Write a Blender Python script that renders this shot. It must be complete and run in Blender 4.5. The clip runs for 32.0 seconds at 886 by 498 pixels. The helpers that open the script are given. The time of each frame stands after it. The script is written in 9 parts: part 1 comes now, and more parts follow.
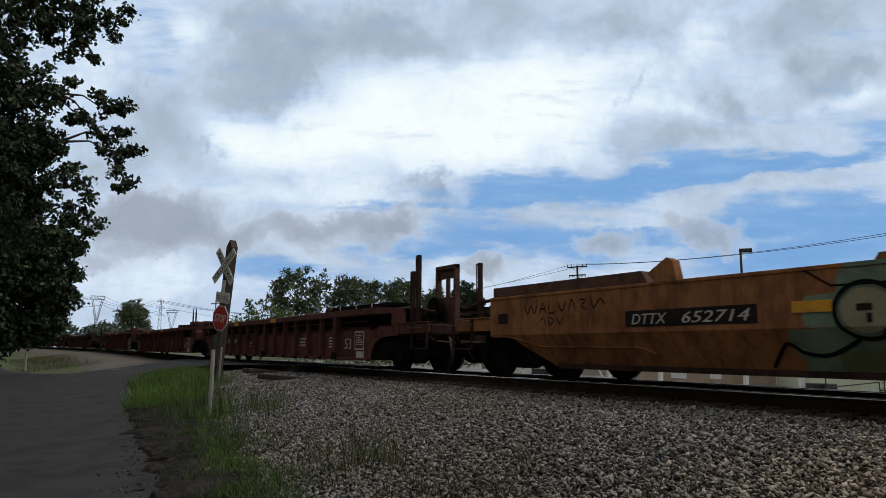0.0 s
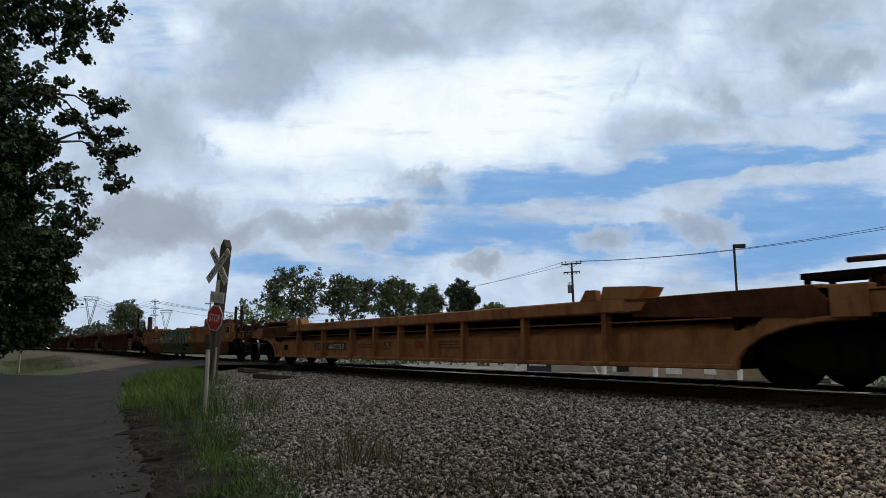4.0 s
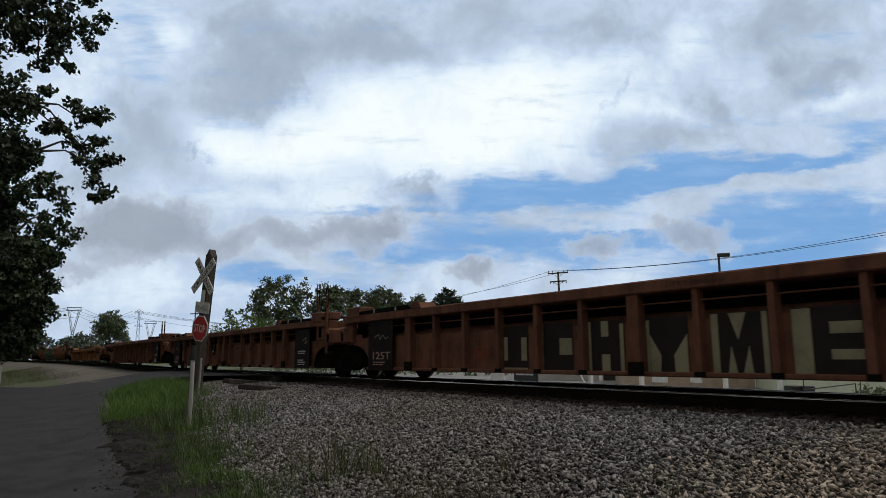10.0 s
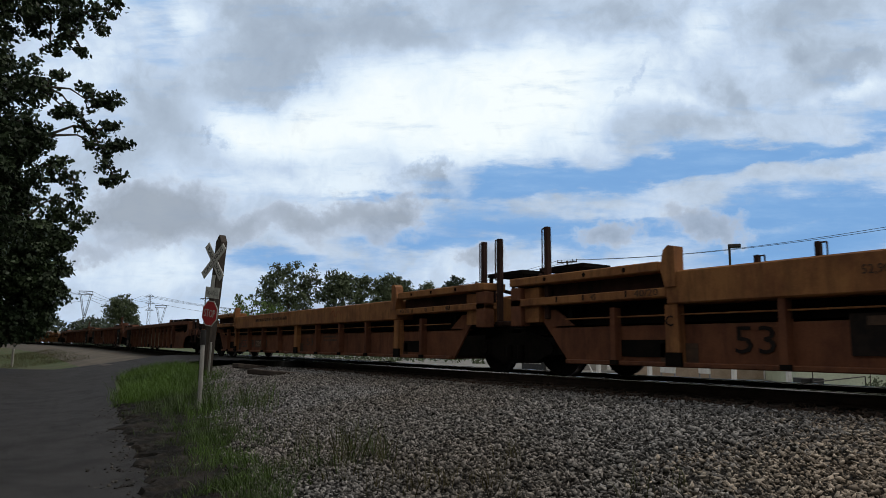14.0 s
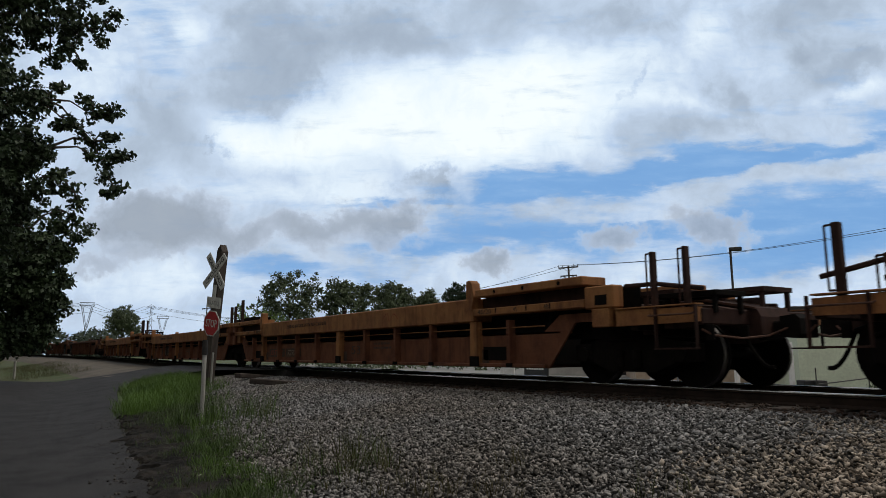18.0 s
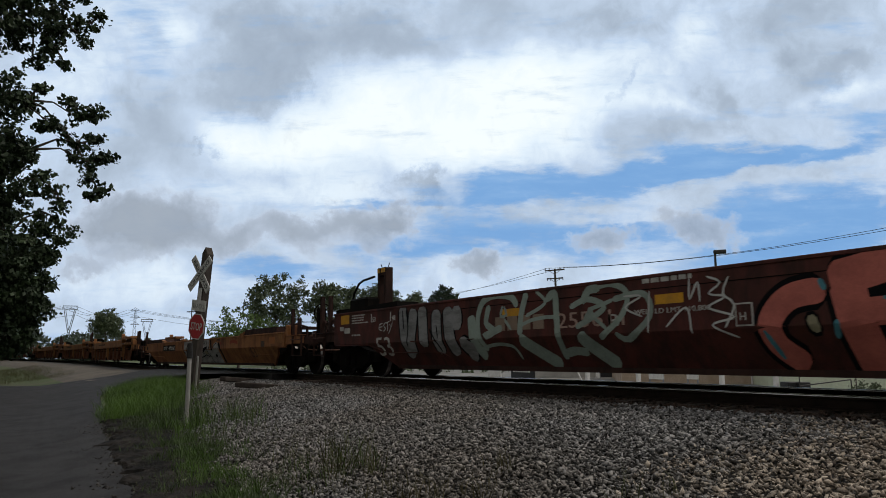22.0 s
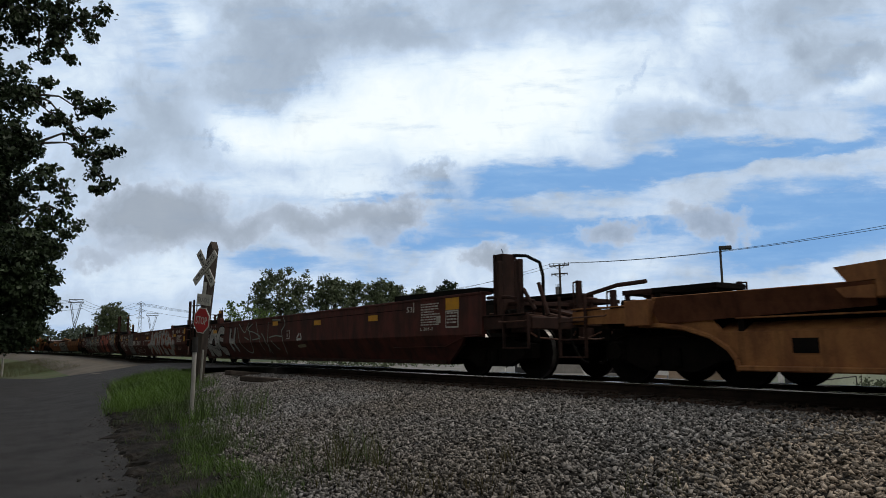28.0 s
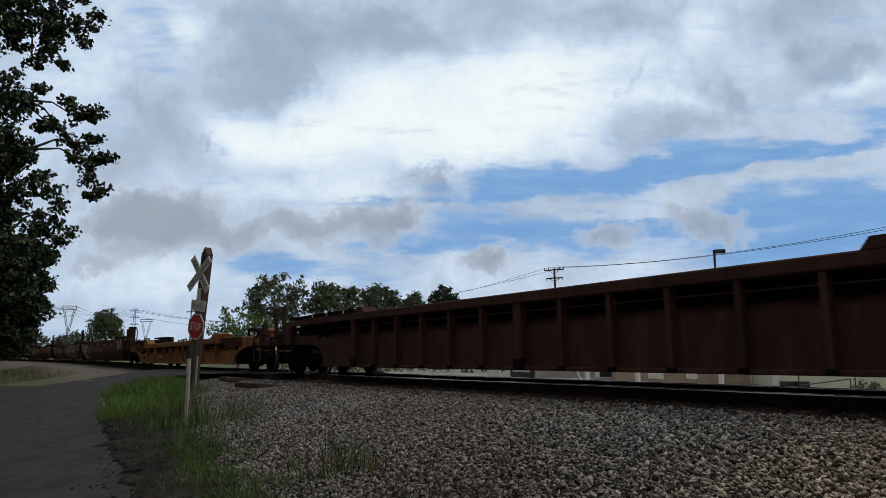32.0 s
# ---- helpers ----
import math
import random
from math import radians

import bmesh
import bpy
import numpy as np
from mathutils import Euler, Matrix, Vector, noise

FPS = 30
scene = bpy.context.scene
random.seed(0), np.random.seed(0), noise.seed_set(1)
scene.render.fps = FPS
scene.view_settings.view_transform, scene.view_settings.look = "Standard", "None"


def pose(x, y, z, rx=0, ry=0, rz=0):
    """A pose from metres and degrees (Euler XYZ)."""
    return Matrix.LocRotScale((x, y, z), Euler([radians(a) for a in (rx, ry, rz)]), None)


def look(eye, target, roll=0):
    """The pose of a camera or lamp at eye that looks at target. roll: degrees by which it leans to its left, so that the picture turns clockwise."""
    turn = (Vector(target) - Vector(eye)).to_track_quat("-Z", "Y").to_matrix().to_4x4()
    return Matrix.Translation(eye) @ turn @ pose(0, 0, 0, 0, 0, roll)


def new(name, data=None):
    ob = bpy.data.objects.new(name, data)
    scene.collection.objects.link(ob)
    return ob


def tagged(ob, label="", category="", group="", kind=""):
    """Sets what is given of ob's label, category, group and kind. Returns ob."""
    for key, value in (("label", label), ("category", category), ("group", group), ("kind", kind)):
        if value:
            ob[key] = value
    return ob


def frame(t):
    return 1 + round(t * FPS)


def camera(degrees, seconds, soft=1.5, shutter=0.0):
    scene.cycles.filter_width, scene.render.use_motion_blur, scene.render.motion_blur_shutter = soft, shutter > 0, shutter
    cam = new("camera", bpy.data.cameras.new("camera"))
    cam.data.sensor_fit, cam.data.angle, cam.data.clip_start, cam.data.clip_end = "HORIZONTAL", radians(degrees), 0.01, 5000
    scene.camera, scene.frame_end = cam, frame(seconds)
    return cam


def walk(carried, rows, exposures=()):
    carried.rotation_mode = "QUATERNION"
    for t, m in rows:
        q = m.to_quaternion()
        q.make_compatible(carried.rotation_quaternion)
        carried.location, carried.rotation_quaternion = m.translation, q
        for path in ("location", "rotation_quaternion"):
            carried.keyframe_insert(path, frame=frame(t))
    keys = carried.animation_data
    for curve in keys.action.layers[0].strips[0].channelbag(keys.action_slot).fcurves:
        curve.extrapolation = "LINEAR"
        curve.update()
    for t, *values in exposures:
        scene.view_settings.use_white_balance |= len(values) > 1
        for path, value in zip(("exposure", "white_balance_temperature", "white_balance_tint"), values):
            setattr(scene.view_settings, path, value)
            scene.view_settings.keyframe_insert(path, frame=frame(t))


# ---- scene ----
# The camera stands by the road, hand-held; the track lies along x, the train rolls towards -x.
EYE_Z, RAIL_Z, TRACK_Y, SPEED = 1.5, 1.0, 9.03, 9.1
cam = camera(66, 32.0, soft=0.88, shutter=0.1)
TILTS = (
    (0, 98.46, -0.42, 57.63), (0.5, 98.29, -0.36, 57.26), (1, 98.24, -0.36, 56.97), (1.5, 98.10, -0.69, 56.81),
    (2, 98.01, -0.65, 56.82), (2.5, 97.95, -0.63, 56.97), (3, 98.03, -0.46, 57.10), (3.5, 98.16, -0.18, 57.21),
    (5.5, 98.48, 0.55, 57.10), (6, 98.59, 0.42, 56.84), (6.5, 98.71, 0.48, 56.73), (7, 98.69, 0.41, 56.66),
    (7.5, 98.59, 0.07, 56.57), (8, 98.55, -0.36, 56.22), (8.5, 98.62, -0.24, 56.10), (9, 98.78, 0.05, 56.20),
    (9.5, 98.85, 0.39, 56.20), (10, 99.08, 0.34, 56.16), (10.5, 99.26, 0.42, 56.11), (11, 99.35, 0.23, 56.03),
    (11.5, 99.32, -0.23, 56.19), (12, 99.03, 0.14, 56.49), (12.5, 98.77, 0.33, 56.81), (13, 98.52, 0.22, 56.95),
    (13.5, 98.35, -0.23, 56.88), (14, 98.06, -0.37, 56.83), (14.5, 97.87, -0.41, 56.69), (16.5, 98.63, -0.06, 56.58),
    (17, 98.82, 0.09, 56.77), (17.5, 98.81, -0.06, 56.92), (18, 98.64, 0.36, 57.01), (18.5, 98.35, 0.60, 57.01),
    (19, 98.12, 0.88, 56.75), (19.5, 97.97, 1.27, 56.53), (20, 97.77, 1.24, 56.30), (20.5, 97.74, 1.29, 56.21),
    (21, 97.97, 1.28, 56.19), (21.5, 98.47, 1.14, 56.10), (22, 98.86, 0.52, 55.91), (22.5, 99.12, 0.49, 55.73),
    (23, 99.25, 0.86, 55.68), (23.5, 99.15, 1.32, 55.61), (24, 98.93, 1.05, 55.63), (24.5, 98.64, 1.06, 55.74),
    (25, 98.40, 1.37, 55.91), (25.5, 98.22, 1.37, 56.01), (27.5, 98.30, 0.50, 56.24), (28, 98.44, 0.27, 56.26),
    (28.5, 98.59, 0.48, 56.30), (29, 98.80, 0.90, 56.29), (29.5, 99.07, 1.04, 56.22), (30, 99.29, 0.95, 56.00),
    (30.5, 99.41, 1.06, 55.90), (31, 99.23, 1.23, 55.90), (31.5, 99.02, 0.87, 55.89), (32, 98.84, 0.57, 55.87),
)
walk(cam, [(t, pose(0, 0, EYE_Z, rx, ry, rz)) for t, rx, ry, rz in TILTS],
     exposures=[(0, 0.0), (12, 0.0), (17, 0.02), (28, 0.02), (29.5, -0.06), (32, -0.08)])

# ---- light ----
SUN_EL, SUN_AZ = 58.0, 20.0      # the sun stands high behind the clouds, beyond the track


def node(nt, kind, x=0, y=0, **values):
    n = nt.nodes.new(kind)
    n.location = (x, y)
    for key, value in values.items():
        n.inputs[key.replace("_", " ")].default_value = value
    return n


world = bpy.data.worlds.new("world")
scene.world = world
world.use_nodes = True
wt = world.node_tree
sky = wt.nodes.new("ShaderNodeTexSky")
sky.sky_type, sky.sun_disc = "NISHITA", False
sky.sun_elevation, sky.sun_rotation = radians(SUN_EL), radians(SUN_AZ)
sky.air_density, sky.dust_density = 1.0, 2.0
cloud_tint = wt.nodes.new("ShaderNodeMixRGB")
cloud_tint.inputs[0].default_value = 0.85
cloud_tint.inputs[2].default_value = (4.75, 4.6, 4.35, 1)
wt.links.new(sky.outputs[0], cloud_tint.inputs[1])
wt.links.new(cloud_tint.outputs[0], wt.nodes["Background"].inputs[0])
wt.nodes["Background"].inputs[1].default_value = 0.10
sun = new("sun", bpy.data.lights.new("sun", "SUN"))
sun.data.energy, sun.data.angle, sun.data.color = 1.05, radians(14), (1.0, 0.94, 0.85)
sun.matrix_world = look((0, 0, 0), (-math.sin(radians(SUN_AZ)) * math.cos(radians(SUN_EL)),
                                    -math.cos(radians(SUN_AZ)) * math.cos(radians(SUN_EL)), -math.sin(radians(SUN_EL))))

# ---- materials ----


def material(name, colour, second=None, rough=0.8, metal=0.0, scale=3.0, fine=40.0, bump=0.15, mix=0.5, streak=0.0, coat=0.0, per_piece=0.0, spec=0.4, stain=0.0):
    """Two-scale procedural paint, stone or metal: large blotches of the second colour, fine grain and bump."""
    m = bpy.data.materials.new(name)
    m.use_nodes = True
    nt = m.node_tree
    bsdf = nt.nodes["Principled BSDF"]
    bsdf.inputs["Roughness"].default_value = rough
    bsdf.inputs["Metallic"].default_value = metal
    bsdf.inputs["Coat Weight"].default_value = coat
    bsdf.inputs["Specular IOR Level"].default_value = spec
    second = second or tuple(c * 0.6 for c in colour)
    where = nt.nodes.new("ShaderNodeTexCoord")
    mapping = nt.nodes.new("ShaderNodeMapping")
    mapping.inputs["Scale"].default_value = (1, 1, 1.0 - streak)
    nt.links.new(where.outputs["Object"], mapping.inputs[0])
    big = node(nt, "ShaderNodeTexNoise", Scale=scale, Detail=8.0, Roughness=0.65)
    small = node(nt, "ShaderNodeTexNoise", Scale=fine, Detail=4.0, Roughness=0.7)
    nt.links.new(mapping.outputs[0], big.inputs[0])
    nt.links.new(where.outputs["Object"], small.inputs[0])
    ramp = nt.nodes.new("ShaderNodeMapRange")
    ramp.inputs[1].default_value, ramp.inputs[2].default_value = 0.62 - mix * 0.4, 0.78 - mix * 0.3
    nt.links.new(big.outputs[0], ramp.inputs[0])
    blend = nt.nodes.new("ShaderNodeMixRGB")
    blend.inputs[1].default_value, blend.inputs[2].default_value = (*colour, 1), (*second, 1)
    nt.links.new(ramp.outputs[0], blend.inputs[0])
    grain = nt.nodes.new("ShaderNodeMapRange")
    grain.inputs[3].default_value, grain.inputs[4].default_value = 0.72, 1.28
    nt.links.new(small.outputs[0], grain.inputs[0])
    colour_out = blend.outputs[0]
    if stain:
        # dirt that ran down: dark streaks, and rusty specks
        for size, thin, lo, hi, tint, k in ((7.0, 0.10, 0.50, 0.72, (0.030, 0.017, 0.012), stain), (2.2, 0.8, 0.52, 0.70, (0.055, 0.024, 0.014), stain * 0.7), (16.0, 0.7, 0.60, 0.68, (0.09, 0.032, 0.014), stain * 0.8)):
            run = nt.nodes.new("ShaderNodeMapping")
            run.inputs["Scale"].default_value = (1, 1, thin)
            run.inputs["Location"].default_value = (size, 0, 3)
            nt.links.new(where.outputs["Object"], run.inputs[0])
            noise_node = node(nt, "ShaderNodeTexNoise", Scale=size, Detail=7.0, Roughness=0.7)
            nt.links.new(run.outputs[0], noise_node.inputs[0])
            mask = nt.nodes.new("ShaderNodeMapRange")
            mask.inputs[1].default_value, mask.inputs[2].default_value, mask.inputs[4].default_value = lo, hi, k
            nt.links.new(noise_node.outputs[0], mask.inputs[0])
            layer = nt.nodes.new("ShaderNodeMixRGB")
            layer.inputs[2].default_value = (*tint, 1)
            nt.links.new(mask.outputs[0], layer.inputs[0])
            nt.links.new(colour_out, layer.inputs[1])
            colour_out = layer.outputs[0]
    hsv = nt.nodes.new("ShaderNodeHueSaturation")
    nt.links.new(colour_out, hsv.inputs["Color"])
    value = grain.outputs[0]
    if per_piece:
        info = nt.nodes.new("ShaderNodeNewGeometry")
        spread = nt.nodes.new("ShaderNodeMapRange")
        spread.inputs[3].default_value, spread.inputs[4].default_value = 1 - per_piece, 1 + per_piece
        nt.links.new(info.outputs["Random Per Island"], spread.inputs[0])
        both = nt.nodes.new("ShaderNodeMath")
        both.operation = "MULTIPLY"
        nt.links.new(value, both.inputs[0])
        nt.links.new(spread.outputs[0], both.inputs[1])
        value = both.outputs[0]
    nt.links.new(value, hsv.inputs["Value"])
    nt.links.new(hsv.outputs[0], bsdf.inputs["Base Color"])
    if bump:
        b = nt.nodes.new("ShaderNodeBump")
        b.inputs["Strength"].default_value, b.inputs["Distance"].default_value = bump, 0.02
        nt.links.new(small.outputs[0], b.inputs["Height"])
        nt.links.new(b.outputs[0], bsdf.inputs["Normal"])
    return m


YELLOW = material("ochre_car_paint", (0.32, 0.146, 0.053), (0.20, 0.082, 0.034), 0.75, scale=3.0, streak=0.4, mix=0.45, stain=0.5, spec=0.25)
# rusty grime, and the chords' shade on the webs mixed into the paint
GRIMY_SHADED_OCHRE = material("grimy_shaded_ochre_paint", (0.175, 0.070, 0.036), (0.10, 0.040, 0.023), 0.8, scale=2.0, streak=0.3, mix=0.5, stain=0.5, spec=0.2)
ORANGE = material("orange_car_paint", (0.315, 0.135, 0.051), (0.18, 0.070, 0.031), 0.75, scale=2.6, streak=0.4, mix=0.47, stain=0.65, spec=0.22)
BROWN = material("oxide_brown_car_paint", (0.178, 0.078, 0.046), (0.108, 0.046, 0.030), 0.8, scale=2.4, streak=0.3, stain=0.6, spec=0.2)
OXBLOOD = material("oxblood_car_paint", (0.125, 0.048, 0.038), (0.075, 0.030, 0.025), 0.8, scale=2.4, streak=0.3, stain=0.6, spec=0.2)
MAROON = material("dark_maroon_car_paint", (0.098, 0.030, 0.024), (0.047, 0.020, 0.0165), 0.7, scale=2.8, streak=0.6, stain=0.75, spec=0.2)
DARKBROWN = material("dark_brown_car_paint", (0.068, 0.030, 0.021), (0.038, 0.018, 0.014), 0.8, scale=3.0, streak=0.75, stain=0.6, spec=0.2)
DARKEND = material("soot_dark_maroon_steel", (0.050, 0.026, 0.021), (0.022, 0.014, 0.012), 0.85, scale=3.5, streak=0.5, stain=0.6, spec=0.15)
RUST = material("rusty_steel", (0.11, 0.05, 0.03), (0.05, 0.025, 0.018), 0.85, scale=4)
# grime plus the shade under and inside the cars, put into the colour
GRIME_AND_SHADE = material("grime_and_shade_black_steel", (0.006, 0.0055, 0.005), (0.011, 0.0085, 0.007), 0.8, scale=5, spec=0.06)
# wheel steel coloured darker too, for the shade beneath the cars
WHEEL = material("worn_wheel_steel_in_shade", (0.007, 0.006, 0.0055), (0.005, 0.0045, 0.004), 0.75, scale=6, spec=0.06)
TYRE = material("worn_tread_steel", (0.22, 0.21, 0.20), (0.12, 0.11, 0.10), 0.42, 0.9, scale=6, bump=0.0)
TREAD = material("bright_steel", (0.72, 0.72, 0.74), (0.55, 0.54, 0.53), 0.16, 1.0, scale=6, bump=0.0)
WHITE = material("white_marking", (0.52, 0.50, 0.46), (0.33, 0.31, 0.28), 0.8, scale=6)
AMBER = material("reflector_amber", (0.62, 0.30, 0.015), (0.5, 0.24, 0.02), 0.5, scale=6)
BLACKP = material("black_marking", (0.013, 0.011, 0.011), (0.024, 0.018, 0.015), 0.8, scale=6, spec=0.12)

# ---- building helpers ----


def link(name, verts, faces, mat, parent=None, label="", smooth=False):
    me = bpy.data.meshes.new(name)
    me.from_pydata(verts, [], faces)
    me.validate()
    if smooth:
        me.shade_smooth()
    me.materials.append(mat)
    ob = new(name, me)
    ob.parent = parent
    return tagged(ob, label)


def part(name, bm, mat, parent=None, label="", smooth=False):
    me = bpy.data.meshes.new(name)
    bmesh.ops.recalc_face_normals(bm, faces=bm.faces)
    bm.to_mesh(me)
    bm.free()
    if smooth:
        me.shade_smooth()
    me.materials.append(mat)
    ob = new(name, me)
    ob.parent = parent
    return tagged(ob, label)


def box(bm, x0, x1, y0, y1, z0, z1, bevel=0.0, turn=None):
    m = Matrix.LocRotScale(((x0 + x1) / 2, (y0 + y1) / 2, (z0 + z1) / 2), None, (abs(x1 - x0), abs(y1 - y0), abs(z1 - z0)))
    made = bmesh.ops.create_cube(bm, size=1, matrix=(turn or Matrix()) @ m)["verts"]
    if bevel:
        edges = list({e for v in made for e in v.link_edges})
        bmesh.ops.bevel(bm, geom=edges, offset=bevel, segments=1, affect="EDGES", profile=0.5)
    return bm


def rod(bm, a, b, r0, r1=None, sides=8):
    a, b = Vector(a), Vector(b)
    d = b - a
    m = Matrix.Translation((a + b) / 2) @ d.to_track_quat("Z", "Y").to_matrix().to_4x4()
    bmesh.ops.create_cone(bm, cap_ends=True, segments=sides, radius1=r0, radius2=r0 if r1 is None else r1, depth=d.length, matrix=m)
    return bm


def bent(bm, points, r, sides=6):
    for a, b in zip(points, points[1:]):
        rod(bm, a, b, r, sides=sides)
    return bm


def prism(bm, outline, y0, y1):
    """An outline in x, z drawn through from y0 to y1."""
    near = [bm.verts.new((x, y0, z)) for x, z in outline]
    far = [bm.verts.new((x, y1, z)) for x, z in outline]
    bm.faces.new(near)
    bm.faces.new(far[::-1])
    n = len(outline)
    for i in range(n):
        bm.faces.new((near[i], far[i], far[(i + 1) % n], near[(i + 1) % n]))
    return bm


def thing(name, label, category, m=None, group="", kind=""):
    ob = tagged(new(name), label, category, group, kind)
    ob.empty_display_size = 0.2
    if m is not None:
        ob.matrix_basis = m
    return ob


def smooth(a, b, x):
    k = min(1.0, max(0.0, (x - a) / (b - a)))
    return k * k * (3 - 2 * k)


# ---- the line of the track ----
CURVE_FROM, CURVE_R = 62.0, 480.0


def track(d):
    """Centre of the track at rail-top height d metres down the line, and its heading in degrees."""
    z = RAIL_Z + 0.0055 * max(0.0, d - 25) * smooth(25, 60, d)
    if d < CURVE_FROM:
        return Vector((-d, TRACK_Y, z)), 0.0
    a = (d - CURVE_FROM) / CURVE_R
    return Vector((-CURVE_FROM - CURVE_R * math.sin(a), TRACK_Y - CURVE_R * (1 - math.cos(a)), z)), math.degrees(a)


def bank(off):
    """Height of the ground against the rail top, off metres from the track's centre (negative: the camera's side)."""
    if off < 0:
        return -0.92 + 0.74 * smooth(-8.6, -1.65, off) + 0.0
    return -1.0 + 0.82 * (1 - smooth(1.65, 6.0, off))


def ground_z(x, y):
    d = -x
    if d > CURVE_FROM:
        dx, dy = d - CURVE_FROM, TRACK_Y - CURVE_R
        away = math.hypot(dx, y - dy)
        off = away - CURVE_R
        d = CURVE_FROM + CURVE_R * math.atan2(dx, y - dy) if y > dy else 400
    else:
        off = y - TRACK_Y
    lift = track(min(d, 160))[0].z
    k = 1 - smooth(60, 200, abs(off))
    return (lift + bank(off)) * k + 0.0 * (1 - k)


GRASSY = material("mown_grass", (0.055, 0.085, 0.022), (0.10, 0.095, 0.045), 0.95, scale=0.35, fine=25, bump=0.6)
ASPHALT = material("worn_asphalt", (0.037, 0.035, 0.034), (0.019, 0.018, 0.017), 0.85, scale=1.6, fine=60, bump=0.6, spec=0.2, mix=0.45)
TANSTONE = material("dusty_tan_ballast", (0.335, 0.295, 0.245), (0.28, 0.225, 0.175), 0.95, scale=0.6, fine=34, per_piece=0.80, bump=0.5, mix=0.5, spec=0.2)
STONE = material("grey_ballast", (0.212, 0.207, 0.202), (0.180, 0.162, 0.143), 0.95, scale=0.22, fine=34, per_piece=0.88, bump=0.5, mix=0.55, spec=0.2)
# stone colour holds the shadow that the train casts on its bed
TRAIN_SHADE_STONE = material("train_shadow_stone", (0.035, 0.025, 0.019), (0.06, 0.036, 0.024), 0.9, scale=0.8, fine=30, per_piece=0.4)
BED = material("fine_gravel", (0.050, 0.046, 0.042), (0.032, 0.028, 0.025), 0.95, scale=0.8, fine=28, bump=0.9)
TIMBER = material("creosoted_timber", (0.035, 0.027, 0.022), (0.07, 0.055, 0.045), 0.9, scale=3, fine=30, bump=0.5)
# rust, coloured darker for the shadow below the train
RAILSIDE = material("rusted_rail_in_shade", (0.038, 0.026, 0.020), (0.022, 0.016, 0.013), 0.85, scale=4, spec=0.15)

# ground: one sheet, fine near the camera, wide towards the horizon


def lines(near, far, step, grow):
    out, x, s = [0.0], 0.0, step
    while x < far:
        s = s if x < near else s * grow
        x += s
        out.append(x)
    return out


xs = [-v for v in reversed(lines(70, 3000, 1.6, 1.25))] + lines(20, 3000, 2.5, 1.4)[1:]
ys = [-v for v in reversed(lines(10, 3000, 1.2, 1.3))] + lines(16, 3000, 0.6, 1.25)[1:]
grid = [(x, y, ground_z(x, y) - 0.06) for y in ys for x in xs]
n = len(xs)
quads = [(j * n + i, j * n + i + 1, (j + 1) * n + i + 1, (j + 1) * n + i) for j in range(len(ys) - 1) for i in range(n - 1)]
tagged(link("ground", grid, quads, GRASSY, smooth=True), "rough green and brown grassy ground", "ground", kind="structure")


def sweep(name, outline, d0, d1, step, mat, parent=None, lift=0.0):
    """An open or closed outline (offset, height against the rail top) drawn along the track."""
    count = max(1, round((d1 - d0) / step))
    verts, faces = [], []
    for i in range(count + 1):
        c, a = track(d0 + (d1 - d0) * i / count)
        sx, sy = -math.sin(radians(a)) * -1, math.cos(radians(a))
        for off, h in outline:
            verts.append((c.x + off * math.sin(radians(a)) * -1, c.y + off * sy, c.z + h + lift))
    k = len(outline)
    for i in range(count):
        for j in range(k - 1):
            faces.append((i * k + j, i * k + j + 1, (i + 1) * k + j + 1, (i + 1) * k + j))
    return link(name, verts, faces, mat, parent)


# ballast bed on both sides of the crossing, and the two rails
bed_outline = [(o, bank(o) - 0.015) for o in (-3.2, -2.4, -2.0, -1.65, -0.8, 0, 0.8, 1.65, 2.4, 3.2, 4.0, 5.0)]
CROSS_A, CROSS_B = 20.5, 33.5
for a, b in ((-60, CROSS_A), (CROSS_B, 200)):
    tagged(sweep("ballast_bed", bed_outline, a, b, 2.0, BED), "grey gravel ballast bed under the track", "ballast", kind="structure")
rail_outline = [(-0.07, -0.172), (-0.07, -0.155), (-0.012, -0.13), (-0.012, -0.05), (-0.036, -0.04), (-0.036, -0.004), (-0.028, 0.0), (0.028, 0.0), (0.036, -0.004), (0.036, -0.04), (0.012, -0.05), (0.012, -0.13), (0.07, -0.155), (0.07, -0.172)]
for o in (-0.753, 0.753):
    rail = tagged(thing("rail", "rusty steel rail with a polished running surface", "rail", group="rails", kind="structure"))
    sweep("rail_web", [(x + o, h) for x, h in rail_outline], -60, 200, 4.0, RAILSIDE, rail)
    tagged(sweep("running_surface", [(o - 0.0375, -0.016), (o - 0.0365, -0.004), (o - 0.028, 0.002), (o + 0.030, 0.002)], -60, 200, 4.0, TREAD, rail), "polished steel")
GRAVEL_TAN = material("dusty_tan_gravel", (0.130, 0.109, 0.083), (0.085, 0.072, 0.056), 0.95, scale=0.5, fine=12, bump=0.6)
tagged(sweep("gravel_verge", [(o, bank(o) + (0.012 if o > -5 else -0.08)) for o in (-5.6, -4.8, -3.8, -3.0, -1.9)], 34, 170, 3.0, GRAVEL_TAN), "dusty tan gravel between road and track", "gravel", kind="structure")

# ---- the train ----
WHEELSETS = []       # (front or rear axle of a truck, object)
R_WHEEL = 0.46


